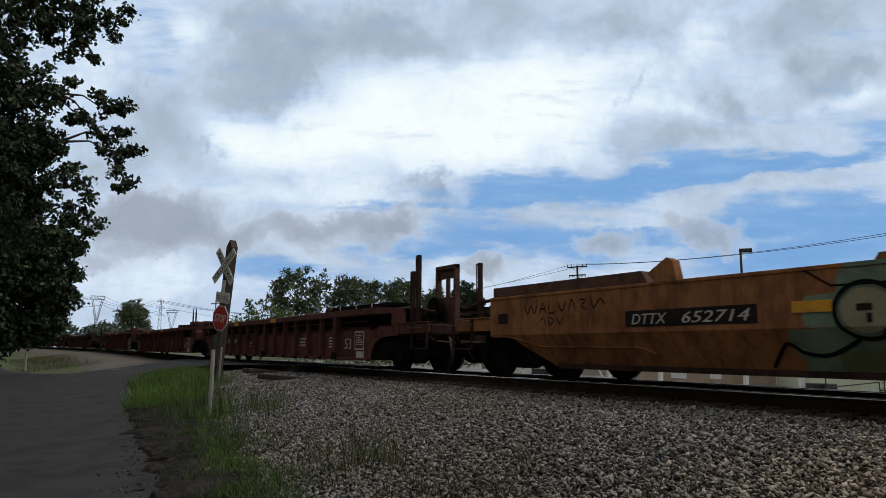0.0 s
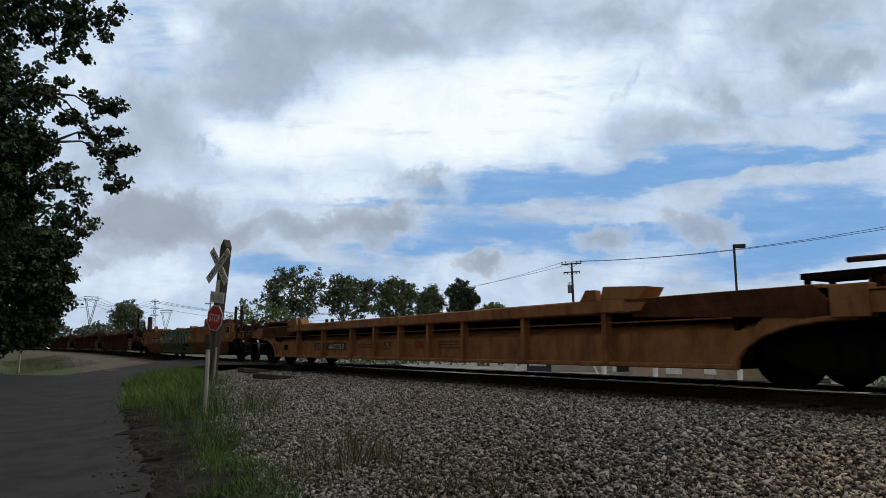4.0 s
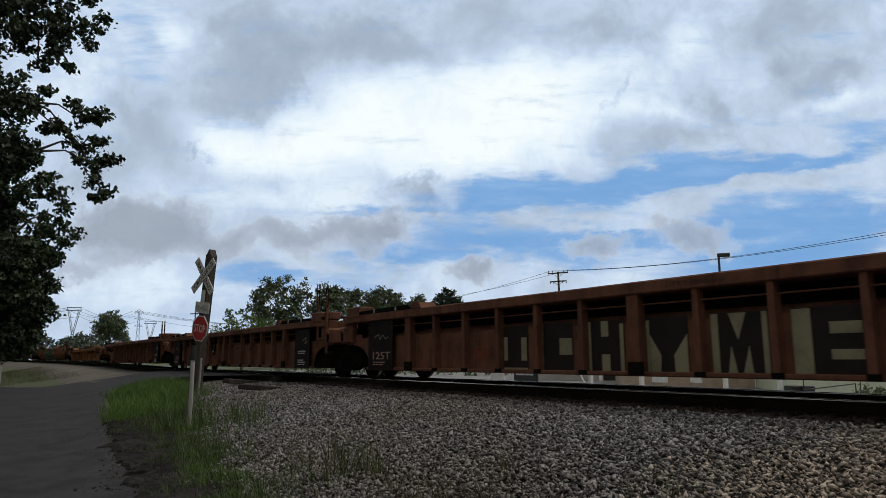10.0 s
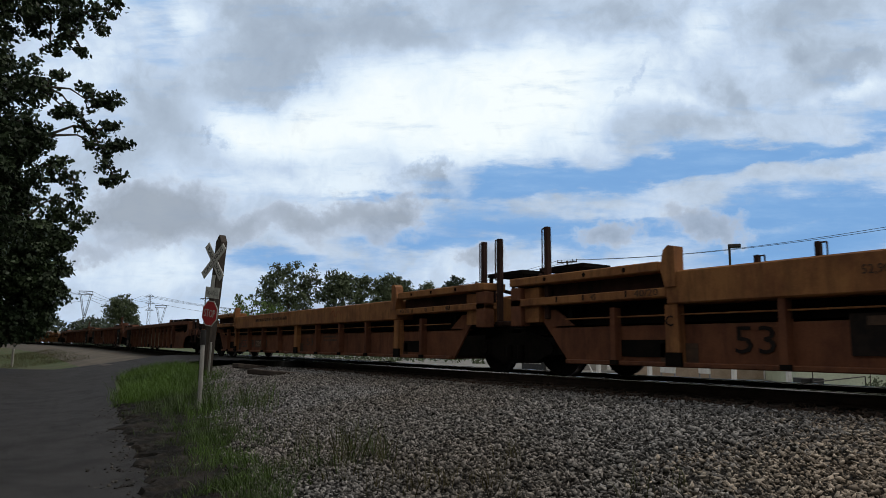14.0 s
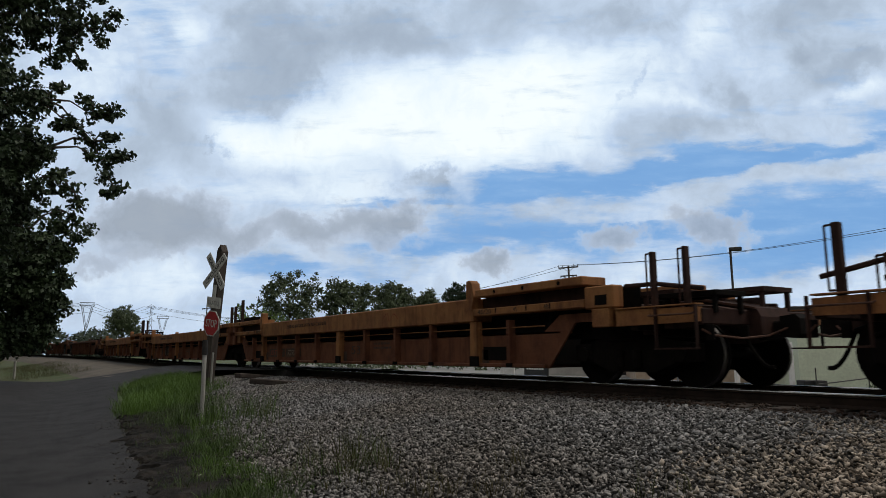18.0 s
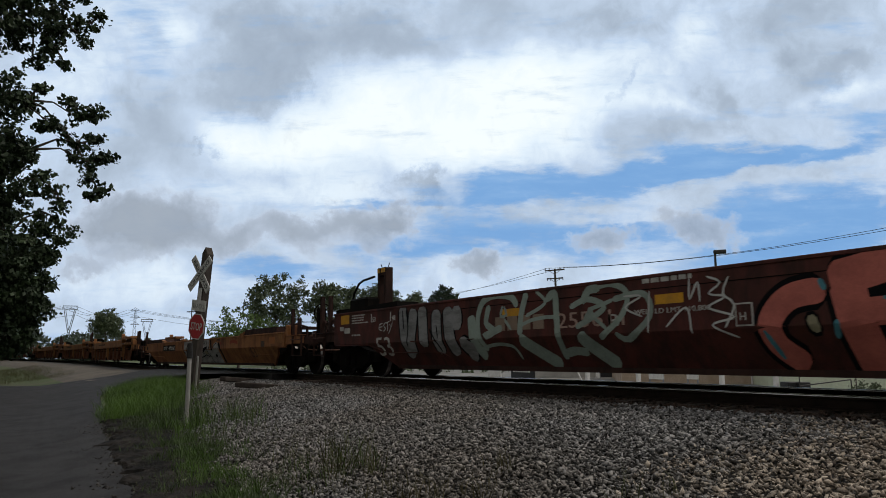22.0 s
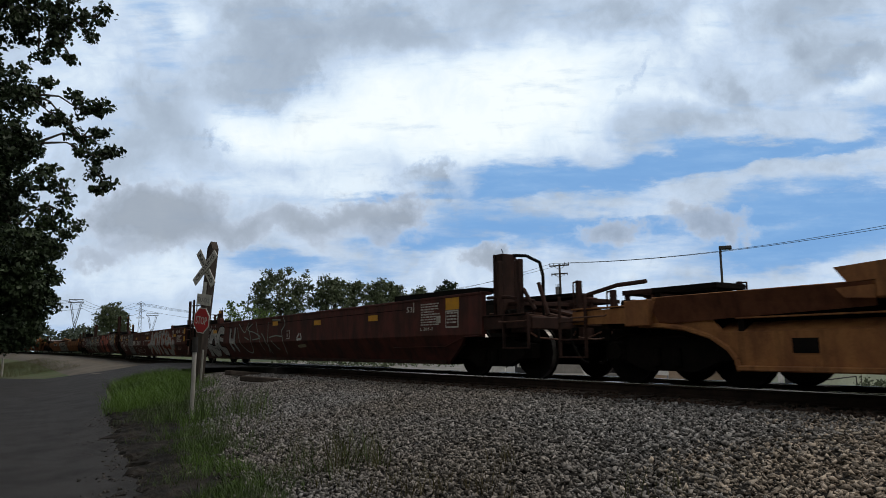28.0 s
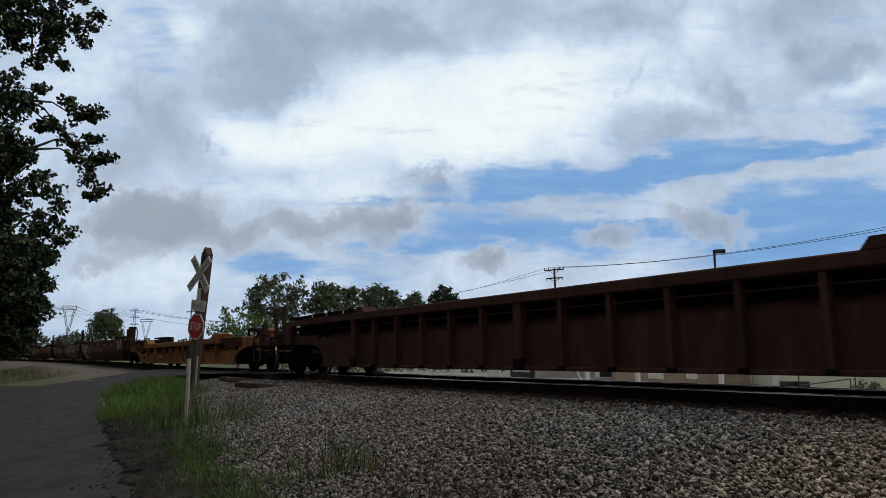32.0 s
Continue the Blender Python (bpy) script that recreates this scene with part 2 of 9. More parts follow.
def wheelset_mesh():
    bm = bmesh.new()
    for s in (-1, 1):
        rod(bm, (0, s * 0.69, 0), (0, s * 0.815, 0), R_WHEEL, R_WHEEL, 28)
        rod(bm, (0, s * 0.685, 0), (0, s * 0.72, 0), R_WHEEL + 0.025, R_WHEEL + 0.025, 28)
        rod(bm, (0, s * 0.81, 0), (0, s * 0.835, 0), R_WHEEL * 0.45, R_WHEEL * 0.36, 16)
        rod(bm, (0, s * 0.815, 0), (0, s * 1.12, 0), 0.085, 0.085, 12)
        for k in range(6):
            a = k * math.pi / 3
            rod(bm, (0.3 * math.cos(a), s * 0.80, 0.3 * math.sin(a)), (0.3 * math.cos(a), s * 0.822, 0.3 * math.sin(a)), 0.04, sides=8)
    rod(bm, (0, -0.7, 0), (0, 0.7, 0), 0.09, sides=12)
    for f in bm.faces:
        c = f.calc_center_median()
        if abs(f.normal.y) < 0.3 and math.hypot(c.x, c.z) > R_WHEEL * 0.9 and abs(c.y) > 0.721:
            f.material_index = 1
    me = bpy.data.meshes.new("wheelset")
    bm.to_mesh(me)
    bm.free()
    me.materials.append(WHEEL)
    me.materials.append(TYRE)
    return me


def sideframe_mesh():
    bm = bmesh.new()
    outer = [(-1.15, 0.36), (-1.15, 0.60), (-0.72, 0.66), (-0.38, 0.74), (0.38, 0.74), (0.72, 0.66), (1.15, 0.60), (1.15, 0.36),
             (0.80, 0.34), (0.42, 0.20), (-0.42, 0.20), (-0.80, 0.34)]
    prism(bm, outer, -0.09, 0.09)
    for s in (-1, 1):
        box(bm, s * 0.915 - 0.15, s * 0.915 + 0.15, -0.13, 0.13, 0.33, 0.62, 0.03)
        rod(bm, (s * 0.915, -0.16, 0.46), (s * 0.915, 0.12, 0.46), 0.11, sides=12)
        for k in (-0.12, 0.12):
            rod(bm, (s * 0.17 + k * 0.2, k, 0.27), (s * 0.17 + k * 0.2, k, 0.52), 0.07, sides=10)
    me = bpy.data.meshes.new("side_frame")
    bmesh.ops.recalc_face_normals(bm, faces=bm.faces)
    bm.to_mesh(me)
    bm.free()
    me.materials.append(GRIME_AND_SHADE)
    return me


def bolster_mesh():
    bm = bmesh.new()
    box(bm, -0.2, 0.2, -1.0, 1.0, 0.42, 0.64, 0.03)
    rod(bm, (0, 0, 0.6), (0, 0, 0.78), 0.22, sides=16)
    for s in (-1, 1):
        box(bm, s * 0.42 - 0.03, s * 0.42 + 0.03, -0.8, 0.8, 0.34, 0.46, 0.01)
    me = bpy.data.meshes.new("bolster")
    bm.to_mesh(me)
    bm.free()
    me.materials.append(GRIME_AND_SHADE)
    return me


WHEEL_ME, FRAME_ME, BOLSTER_ME = wheelset_mesh(), sideframe_mesh(), bolster_mesh()


def truck(car, x):
    """A four-wheeled truck under a car: bolster, two side frames, two wheelsets that roll."""
    t = new("truck", BOLSTER_ME)
    t.parent = car
    t.location = (x, 0, 0)
    for s in (-1, 1):
        f = new("side_frame", FRAME_ME)
        f.parent, f.location = t, (0, s * 1.0, 0)
    for k, dx in enumerate((-0.915, 0.915)):
        w = new("wheelset", WHEEL_ME)
        w.parent, w.location = t, (dx, 0, R_WHEEL)
        WHEELSETS.append((k, w))


def lettering(text, x, y, z, size, mat, parent, shear=0.0, width=None, tilt=0.0):
    cu = bpy.data.curves.new("lettering", "FONT")
    cu.body, cu.size, cu.shear, cu.extrude, cu.resolution_u = text, size, shear, 0.003, 2
    cu.align_x = "LEFT"
    ob = bpy.data.objects.new("lettering", cu)
    me = bpy.data.meshes.new_from_object(ob)
    bpy.data.objects.remove(ob)
    if width:
        wide = max(v.co.x for v in me.vertices) - min(v.co.x for v in me.vertices)
        for v in me.vertices:
            v.co.x *= width / wide
    me.materials.clear()
    me.materials.append(mat)
    o = new("lettering", me)
    o.parent = parent
    o.matrix_basis = Matrix.Translation((x, y, z)) @ pose(0, 0, 0, 90 + tilt, 0, 0)
    return o


def bent_lettering(text, x, z, size, mat, parent, surface, kink, width):
    """Lettering that follows the side of a car over its kink."""
    o = lettering(text, x, 0, z, size, mat, parent, width=width)
    bm = bmesh.new()
    bm.from_mesh(o.data)
    bm.transform(o.matrix_basis)
    bmesh.ops.bisect_plane(bm, geom=bm.verts[:] + bm.edges[:] + bm.faces[:], plane_co=(0, 0, kink), plane_no=(0, 0, 1))
    for v in bm.verts:
        v.co.y += surface(v.co.z) - 0.006
    bm.to_mesh(o.data)
    bm.free()
    o.matrix_basis = Matrix()
    return o


def panel(name, x0, x1, z0, z1, y, mat, parent, label="", thick=0.006):
    bm = box(bmesh.new(), x0, x1, y - thick, y, z0, z1)
    return part(name, bm, mat, parent, label)


def small_print(car, x, z, y, rows, wide, mat, size=0.03):
    """Lines of writing too small to read, as plain bars."""
    rng = random.Random(int(abs(x * 100) + rows))
    bm = bmesh.new()
    for r in range(rows):
        u = x
        while u < x + wide * rng.uniform(0.75, 1.0):
            w = rng.uniform(0.05, 0.14)
            box(bm, u, u + w, y - 0.004, y, z - r * size * 2, z - r * size * 2 + size)
            u += w + 0.03
    return part("small_print", bm, mat, car)


def number_plate(car, x0, x1, z0, z1, y, left, right, worn=False):
    """Dark stencil plate with the car's lettering in white italics."""
    p = panel("stencil_plate", x0, x1, z0, z1, y, DARKTEXT if worn else BLACKP, car, "worn dark stencil plate with white italics" if worn else "black stencil plate with white italics")
    h = z1 - z0
    lettering(left, x0 + 0.05 * (x1 - x0), y - 0.009, z0 + 0.16 * h, h * 0.92, SPRAY["faded"] if worn else WHITE, p, 0.25, 0.30 * (x1 - x0))
    lettering(right, x0 + 0.46 * (x1 - x0), y - 0.009, z0 + 0.16 * h, h * 0.92, WHITE, p, 0.25, 0.48 * (x1 - x0))


# ---- spray paint: ribbons of paint that follow the side of a car ----
SPRAY = {"teal": (0.165, 0.225, 0.155), "aqua": (0.17, 0.33, 0.26), "tarnish": (0.26, 0.26, 0.255), "olive": (0.135, 0.145, 0.075), "plum": (0.045, 0.050, 0.075), "black": (0.008, 0.008, 0.009), "grey": (0.37, 0.36, 0.33), "silver": (0.43, 0.43, 0.41), "pink": (0.52, 0.155, 0.12), "cyan": (0.09, 0.27, 0.32), "cream": (0.40, 0.355, 0.27),
         "white": (0.55, 0.55, 0.52), "mint": (0.30, 0.36, 0.31), "rust": (0.24, 0.055, 0.028), "beige": (0.29, 0.265, 0.17), "blush": (0.40, 0.27, 0.22), "dried": (0.10, 0.040, 0.026), "soot": (0.022, 0.018, 0.016), "skin": (0.21, 0.125, 0.105), "faded": (0.26, 0.19, 0.14)}
SPRAY = {k: material("spray_paint_" + k, c, tuple(v * (0.55 if k in ("silver", "grey", "teal", "aqua", "tarnish") else 0.75) for v in c), 0.75, scale=2.2, bump=0.05, spec=0.05 if k == "black" else 0.2, streak=-3.0 if k in ("silver", "grey", "tarnish") else 0.0) for k, c in SPRAY.items()}


def glide(points, step=0.06):
    """A smooth line through the points."""
    p = [Vector((*q, 0)) for q in points]
    if len(p) == 2:
        p = [p[0], p[0].lerp(p[1], 0.5), p[1]]
    out = []
    for i in range(len(p) - 1):
        a, b, c, d = p[max(i - 1, 0)], p[i], p[i + 1], p[min(i + 2, len(p) - 1)]
        k = max(2, int((c - b).length / step))
        for j in range(k):
            t = j / k
            out.append(0.5 * ((2 * b) + (c - a) * t + (2 * a - 5 * b + 4 * c - d) * t * t + (3 * b - a - 3 * c + d) * t ** 3))
    return out + [p[-1]]


def spray(car, strokes, width, colour, surface, depth, lo=0.24, hi=1.6, name="graffiti"):
    """Sprayed strokes, each a part of its own."""
    if len(strokes) > 1:
        for layer, stroke in enumerate(strokes):
            spray(car, [stroke], width, colour, surface, depth + layer * 0.0004, lo, hi, name)
        return
    verts, faces = [], []
    across = 7 if width > 0.12 else 3
    for layer, stroke in enumerate(strokes):
        line = glide(stroke)
        start = len(verts)
        for i, q in enumerate(line):
            d = (line[min(i + 1, len(line) - 1)] - line[max(i - 1, 0)])
            d = d.normalized() if d.length > 1e-6 else Vector((1, 0, 0))
            side = Vector((-d.y, d.x, 0))
            end = min(1.0, 0.45 + min(i, len(line) - 1 - i) * 0.06 / max(width * 0.5, 0.01))
            for j in range(across):
                v = q + side * width * end * (j / (across - 1) - 0.5)
                z = min(hi, max(lo, v.y))
                verts.append((v.x, surface(z) - depth - layer * 0.0004 - i * 0.00003, z))
        for i in range(len(line) - 1):
            for j in range(across - 1):
                a = start + i * across + j
                faces.append((a, a + 1, a + across + 1, a + across))
    link(name, verts, faces, SPRAY[colour], car)


def blot(car, outline, colour, surface, depth, kink=0.78, edge=None, rim=0.04):
    """A filled sprayed outline that follows the bend of the side, with a drawn edge."""
    bm = bmesh.new()
    bm.faces.new([bm.verts.new((x, 0, z)) for x, z in outline])
    bmesh.ops.triangulate(bm, faces=bm.faces[:])
    bmesh.ops.bisect_plane(bm, geom=bm.verts[:] + bm.edges[:] + bm.faces[:], plane_co=(0, 0, kink), plane_no=(0, 0, 1))
    for v in bm.verts:
        v.co.y = surface(v.co.z) - depth
    part("graffiti", bm, SPRAY[colour], car)
    if edge:
        spray(car, [list(outline) + [outline[0]]], rim, edge, surface, depth + 0.002, 0.24, 1.5)


def disc(x, z, rx, rz, n=24):
    return [(x + rx * math.cos(k * math.tau / n), z + rz * math.sin(k * math.tau / n)) for k in range(n)]


def stanchion(car, x, y, z0, z1, mat, w=0.05, loop=1):
    bm = bmesh.new()
    box(bm, x - w, x + w, y - 0.05, y + 0.05, z0, z1, 0.01)
    g = x + loop * (w + 0.02)
    bent(bm, [(g, y, z1 - 0.75 if z1 - z0 > 0.9 else z0 + 0.1), (g + loop * 0.07, y, z1 - 0.75 if z1 - z0 > 0.9 else z0 + 0.1), (g + loop * 0.07, y, z1 - 0.02), (x, y, z1 - 0.02)], 0.013)
    return part("stanchion", bm, mat, car)


def grab_iron(car, points, r=0.014, mat=None, name="grab_iron"):
    return part(name, bent(bmesh.new(), points, r), mat or GRIME_AND_SHADE, car)


def portal(car, x, y, z0, z1, mat, w=0.125, deep=0.04):
    """Tall hollow guide post with a brace, an amber cap and two whiskers."""
    bm = bmesh.new()
    box(bm, x - w - 0.06, x - w + 0.05, y - deep, y + deep, z0, z1, 0.008)
    box(bm, x + w - 0.03, x + w + 0.05, y - deep, y + deep, z0, z1, 0.008)
    box(bm, x - w, x + w, y - deep * 0.9, y + deep * 0.9, z1 - 0.20, z1, 0.008)
    rod(bm, (x - w, y, z0 + 0.25), (x + w, y, z1 - 0.35), 0.035)
    p = part("guide_post", bm, mat, car, "tall hollow container guide post")
    for u in (-1, 1):
        part("whisker", rod(bmesh.new(), (x + u * w, y, z1), (x + u * (w + 0.07), y, z1 + 0.11), 0.010, sides=5), GRIME_AND_SHADE, p)
    panel("reflector", x - w - 0.055, x - w + 0.045, z1 - 0.13, z1 - 0.02, y - deep - 0.001, AMBER, p, "amber reflector")
    panel("reflector", x - 0.02, x + w + 0.04, z1 - 0.13, z1 - 0.02, y - deep - 0.001, AMBER, p, "amber reflector")


def brake_wheel(car, x, y, z, mat):
    bm = bmesh.new()
    m = Matrix.Translation((x, y, z)) @ pose(0, 0, 0, 0, 90, 0)
    ring = [m @ Vector((0.27 * math.cos(a), 0.27 * math.sin(a), 0)) for a in (k * math.tau / 20 for k in range(21))]
    bent(bm, ring, 0.018)
    for k in range(8):
        a = k * math.tau / 8
        rod(bm, m @ Vector((0, 0, 0)), m @ Vector((0.27 * math.cos(a), 0.27 * math.sin(a), 0)), 0.012, sides=5)
    rod(bm, m @ Vector((0, 0, -0.18)), m @ Vector((0, 0, 0.05)), 0.06, sides=10)
    box(bm, x - 0.2, x - 0.06, y - 0.12, y + 0.12, z - 0.75, z + 0.15, 0.02)
    part("brake_wheel", bm, mat, car, "round hand brake wheel")


def straight(bm, x0, x1, *rest, **kw):
    """A box whose x limits may come in either order."""
    return box(bm, min(x0, x1), max(x0, x1), *rest, **kw)


def stirrup(car, x0, x1, y, top, low, mat, rungs=1):
    """A hanging step: two bent straps and the treads between them."""
    for x in (x0, x1):
        part("step_strap", box(bmesh.new(), x - 0.012, x + 0.012, y - 0.03, y + 0.03, low, top, 0.004), mat, car)
    for k in range(rungs):
        z = low + k * 0.27
        part("step_tread", straight(bmesh.new(), x0 - 0.02, x1 + 0.02, y - 0.035, y + 0.035, z, z + 0.025, bevel=0.004), mat, car)


def walkway(car, x0, x1, y0, y1, z, mat, legs=True):
    """A crossover platform of open grating on thin legs."""
    lo, hi = min(x0, x1), max(x0, x1)
    frame_bm = bmesh.new()
    for y in (y0, y1):
        box(frame_bm, lo, hi, y - 0.02, y + 0.02, z - 0.07, z, 0.004)
    for x in (lo + 0.02, hi - 0.02):
        box(frame_bm, x - 0.02, x + 0.02, y0, y1, z - 0.07, z - 0.002, 0.004)
    board = part("crossover_platform", frame_bm, mat, car, "dark grated crossover platform")
    count = max(2, int((hi - lo) / 0.11))
    slat = None
    for k in range(count):
        x = lo + 0.05 + (hi - lo - 0.1) * k / (count - 1)
        if slat is None:
            slat = part("grating_bar", box(bmesh.new(), -0.03, 0.03, y0 + 0.01, y1 - 0.01, z - 0.04, z + 0.004), mat, board)
            slat.location.x = x
        else:
            o = new("grating_bar", slat.data)
            o.parent, o.location = board, (x, 0, 0)
    if legs:
        for x in (lo + 0.06, hi - 0.06):
            for y in (y0 + 0.03, y1 - 0.03):
                part("platform_leg", box(bmesh.new(), x - 0.03, x + 0.03, y - 0.03, y + 0.03, 1.0, z - 0.07, 0.004), mat, board)


def hose(car, x, y, z, s):
    """An air hose that hangs in a curve from its valve down to the coupling head."""
    pts = [(x + s * 0.44 * u, y + 0.05 * u, z - 0.46 * math.sin(u * 1.9) / math.sin(1.57)) for u in (0, 0.15, 0.3, 0.45, 0.6, 0.75, 0.9)]
    grab_iron(car, pts, 0.028, GRIME_AND_SHADE, "brake_hose")
    part("angle_cock", rod(bmesh.new(), (x - s * 0.18, y, z + 0.04), (x + s * 0.02, y, z - 0.02), 0.045, 0.035, 8), GRIME_AND_SHADE, car)


def coupled_end(car, s, a, b, paint, deep, platform):
    """The end of a car that has its own truck and a coupler. a: where the side plate ends, b: the end sill."""
    beam = DARKEND if paint in (MAROON, DARKBROWN) else paint
    # centre sill that tapers down to the coupler pocket
    bm = prism(bmesh.new(), [(a - s * 0.7, 0.66), (a - s * 0.7, 1.24), (a + s * 0.5, 1.26), (b + s * 0.1, 1.08), (b + s * 0.16, 0.96), (b + s * 0.16, 0.72), (a + s * 0.9, 0.60)], -0.36, 0.36)
    part("centre_sill", bm, DARKEND, car, "sooty tapered centre sill")
    for y in (-0.39, 0.365):
        part("sill_flange", prism(bmesh.new(), [(a - s * 0.6, 1.22), (a + s * 0.5, 1.27), (b + s * 0.1, 1.09), (b + s * 0.1, 1.06), (a + s * 0.5, 1.23), (a - s * 0.6, 1.18)], y, y + 0.025), RUST, car)
    # side beams carry the steps
    for y in (-1.46, 1.36):
        part("side_beam", prism(bmesh.new(), [(a - s * 0.12, 0.86), (a - s * 0.12, 1.10), (b - s * 0.02, 1.07), (b - s * 0.02, 0.88)], y, y + 0.10), beam, car)
        part("beam_flange", straight(bmesh.new(), a - s * 0.12, b - s * 0.02, y - 0.03, y + 0.13, 1.10, 1.12, bevel=0.004), beam, car)
    for k, x in enumerate((a + s * 0.12, a + s * 0.72)):
        part("cross_bearer", box(bmesh.new(), x - 0.07, x + 0.07, -1.36, 1.36, 0.80, 1.02, 0.015), DARKEND, car)
    part("deck_plate", straight(bmesh.new(), a - s * 0.5, a + s * 0.85, -1.33, 1.33, 1.02, 1.045), DARKEND, car, "sooty dark deck plate")
    sill = part("end_sill", straight(bmesh.new(), b - s * 0.14, b, -1.40, 1.40, 0.84, 1.06, bevel=0.02), DARKEND, car)
    part("striker", straight(bmesh.new(), b, b + s * 0.12, -0.24, 0.24, 0.64, 1.02, bevel=0.03), GRIME_AND_SHADE, sill)
    # coupler with its knuckle
    bm = bmesh.new()
    straight(bm, b + s * 0.05, b + s * 0.38, -0.09, 0.09, 0.74, 0.90, bevel=0.02)
    prism(bm, [(b + s * 0.3, 0.68), (b + s * 0.3, 0.96), (b + s * 0.52, 0.98), (b + s * 0.58, 0.92), (b + s * 0.58, 0.72), (b + s * 0.52, 0.66)], -0.16, 0.10)
    part("coupler", bm, GRIME_AND_SHADE, car)
    hose(car, b - s * 0.02, -0.52, 0.74, s)
    grab_iron(car, [(b - s * 0.02, -1.40, 0.78), (b + s * 0.10, -1.34, 0.70), (b + s * 0.16, -0.8, 0.66), (b + s * 0.22, -0.3, 0.70), (b + s * 0.40, -0.15, 0.80)], 0.015, RUST, "uncoupling_lever")
    for y in (-1.34, -0.6):
        part("lever_bracket", straight(bmesh.new(), b, b + s * 0.12, y - 0.02, y + 0.02, 0.64, 0.84, bevel=0.004), GRIME_AND_SHADE, car)
    # pipes, valve gear and brake cylinder on the deck
    for y, z, r in ((-1.0, 1.10, 0.035), (-0.62, 1.12, 0.05), (0.8, 1.10, 0.04)):
        part("air_pipe", bent(bmesh.new(), [(a - s * 0.4, y, z + 0.06), (a + s * 0.35, y, z + 0.02), (a + s * 0.8, y * 0.8, z - 0.02), (b - s * 0.1, y * 0.75, z - 0.10)], r, 8), RUST, car)
    bm = rod(bmesh.new(), (a + s * 0.15, 0.72, 1.18), (a + s * 0.75, 0.72, 1.18), 0.13, sides=14)
    rod(bm, (a + s * 0.75, 0.72, 1.18), (a + s * 1.05, 0.72, 1.16), 0.035, sides=6)
    part("brake_cylinder", bm, DARKEND, car)
    bm = straight(bmesh.new(), a + s * 0.3, a + s * 0.55, -1.2, -0.85, 1.05, 1.22, bevel=0.02)
    rod(bm, (a + s * 0.42, -1.25, 1.14), (a + s * 0.42, -1.05, 1.14), 0.06, sides=10)
    part("control_valve", bm, GRIME_AND_SHADE, car)
    # slanting brake rods under the deck
    for y, z in ((-1.15, 0.66), (-0.95, 0.60)):
        grab_iron(car, [(a - s * 0.6, y, z), (a + s * 0.6, y + 0.1, z + 0.05), (b - s * 0.2, y + 0.4, z - 0.02)], 0.02, GRIME_AND_SHADE, "brake_rod")
    if platform:
        walkway(car, a + s * 0.05, b - s * 0.08, 0.15, 0.85, platform, DARKEND)
        walkway(car, a + s * 0.02, a + s * 0.62, -1.05, 0.12, platform - 0.05, DARKEND)
    if paint is YELLOW and deep < 1.3:      # the low cars have a taller step with three rungs further out
        stirrup(car, a + s * 0.98, a + s * 1.54, -1.49, 1.33, 0.37, DARKEND, 3)
    else:
        stirrup(car, a + s * 0.62, a + s * 1.27, -1.49, 1.10, 0.52, DARKEND, 1)
    grab_iron(car, [(a - s * 0.05, -1.32, (platform or 1.3) + 0.03), (a + s * 0.5, -1.30, (platform or 1.3) + 0.02), (b - s * 0.05, -1.28, (platform or 1.3) - 0.10)], 0.032, DARKEND, "hand_rail")
    stirrup(car, a + s * 0.62, a + s * 1.27, 1.49, 1.1, 0.52, GRIME_AND_SHADE, 1)
    grab_iron(car, [(a + s * 0.55, -1.50, 1.00), (a + s * 0.55, -1.55, 0.98), (a + s * 1.25, -1.55, 0.98), (a + s * 1.25, -1.50, 1.00)], 0.012, RUST)


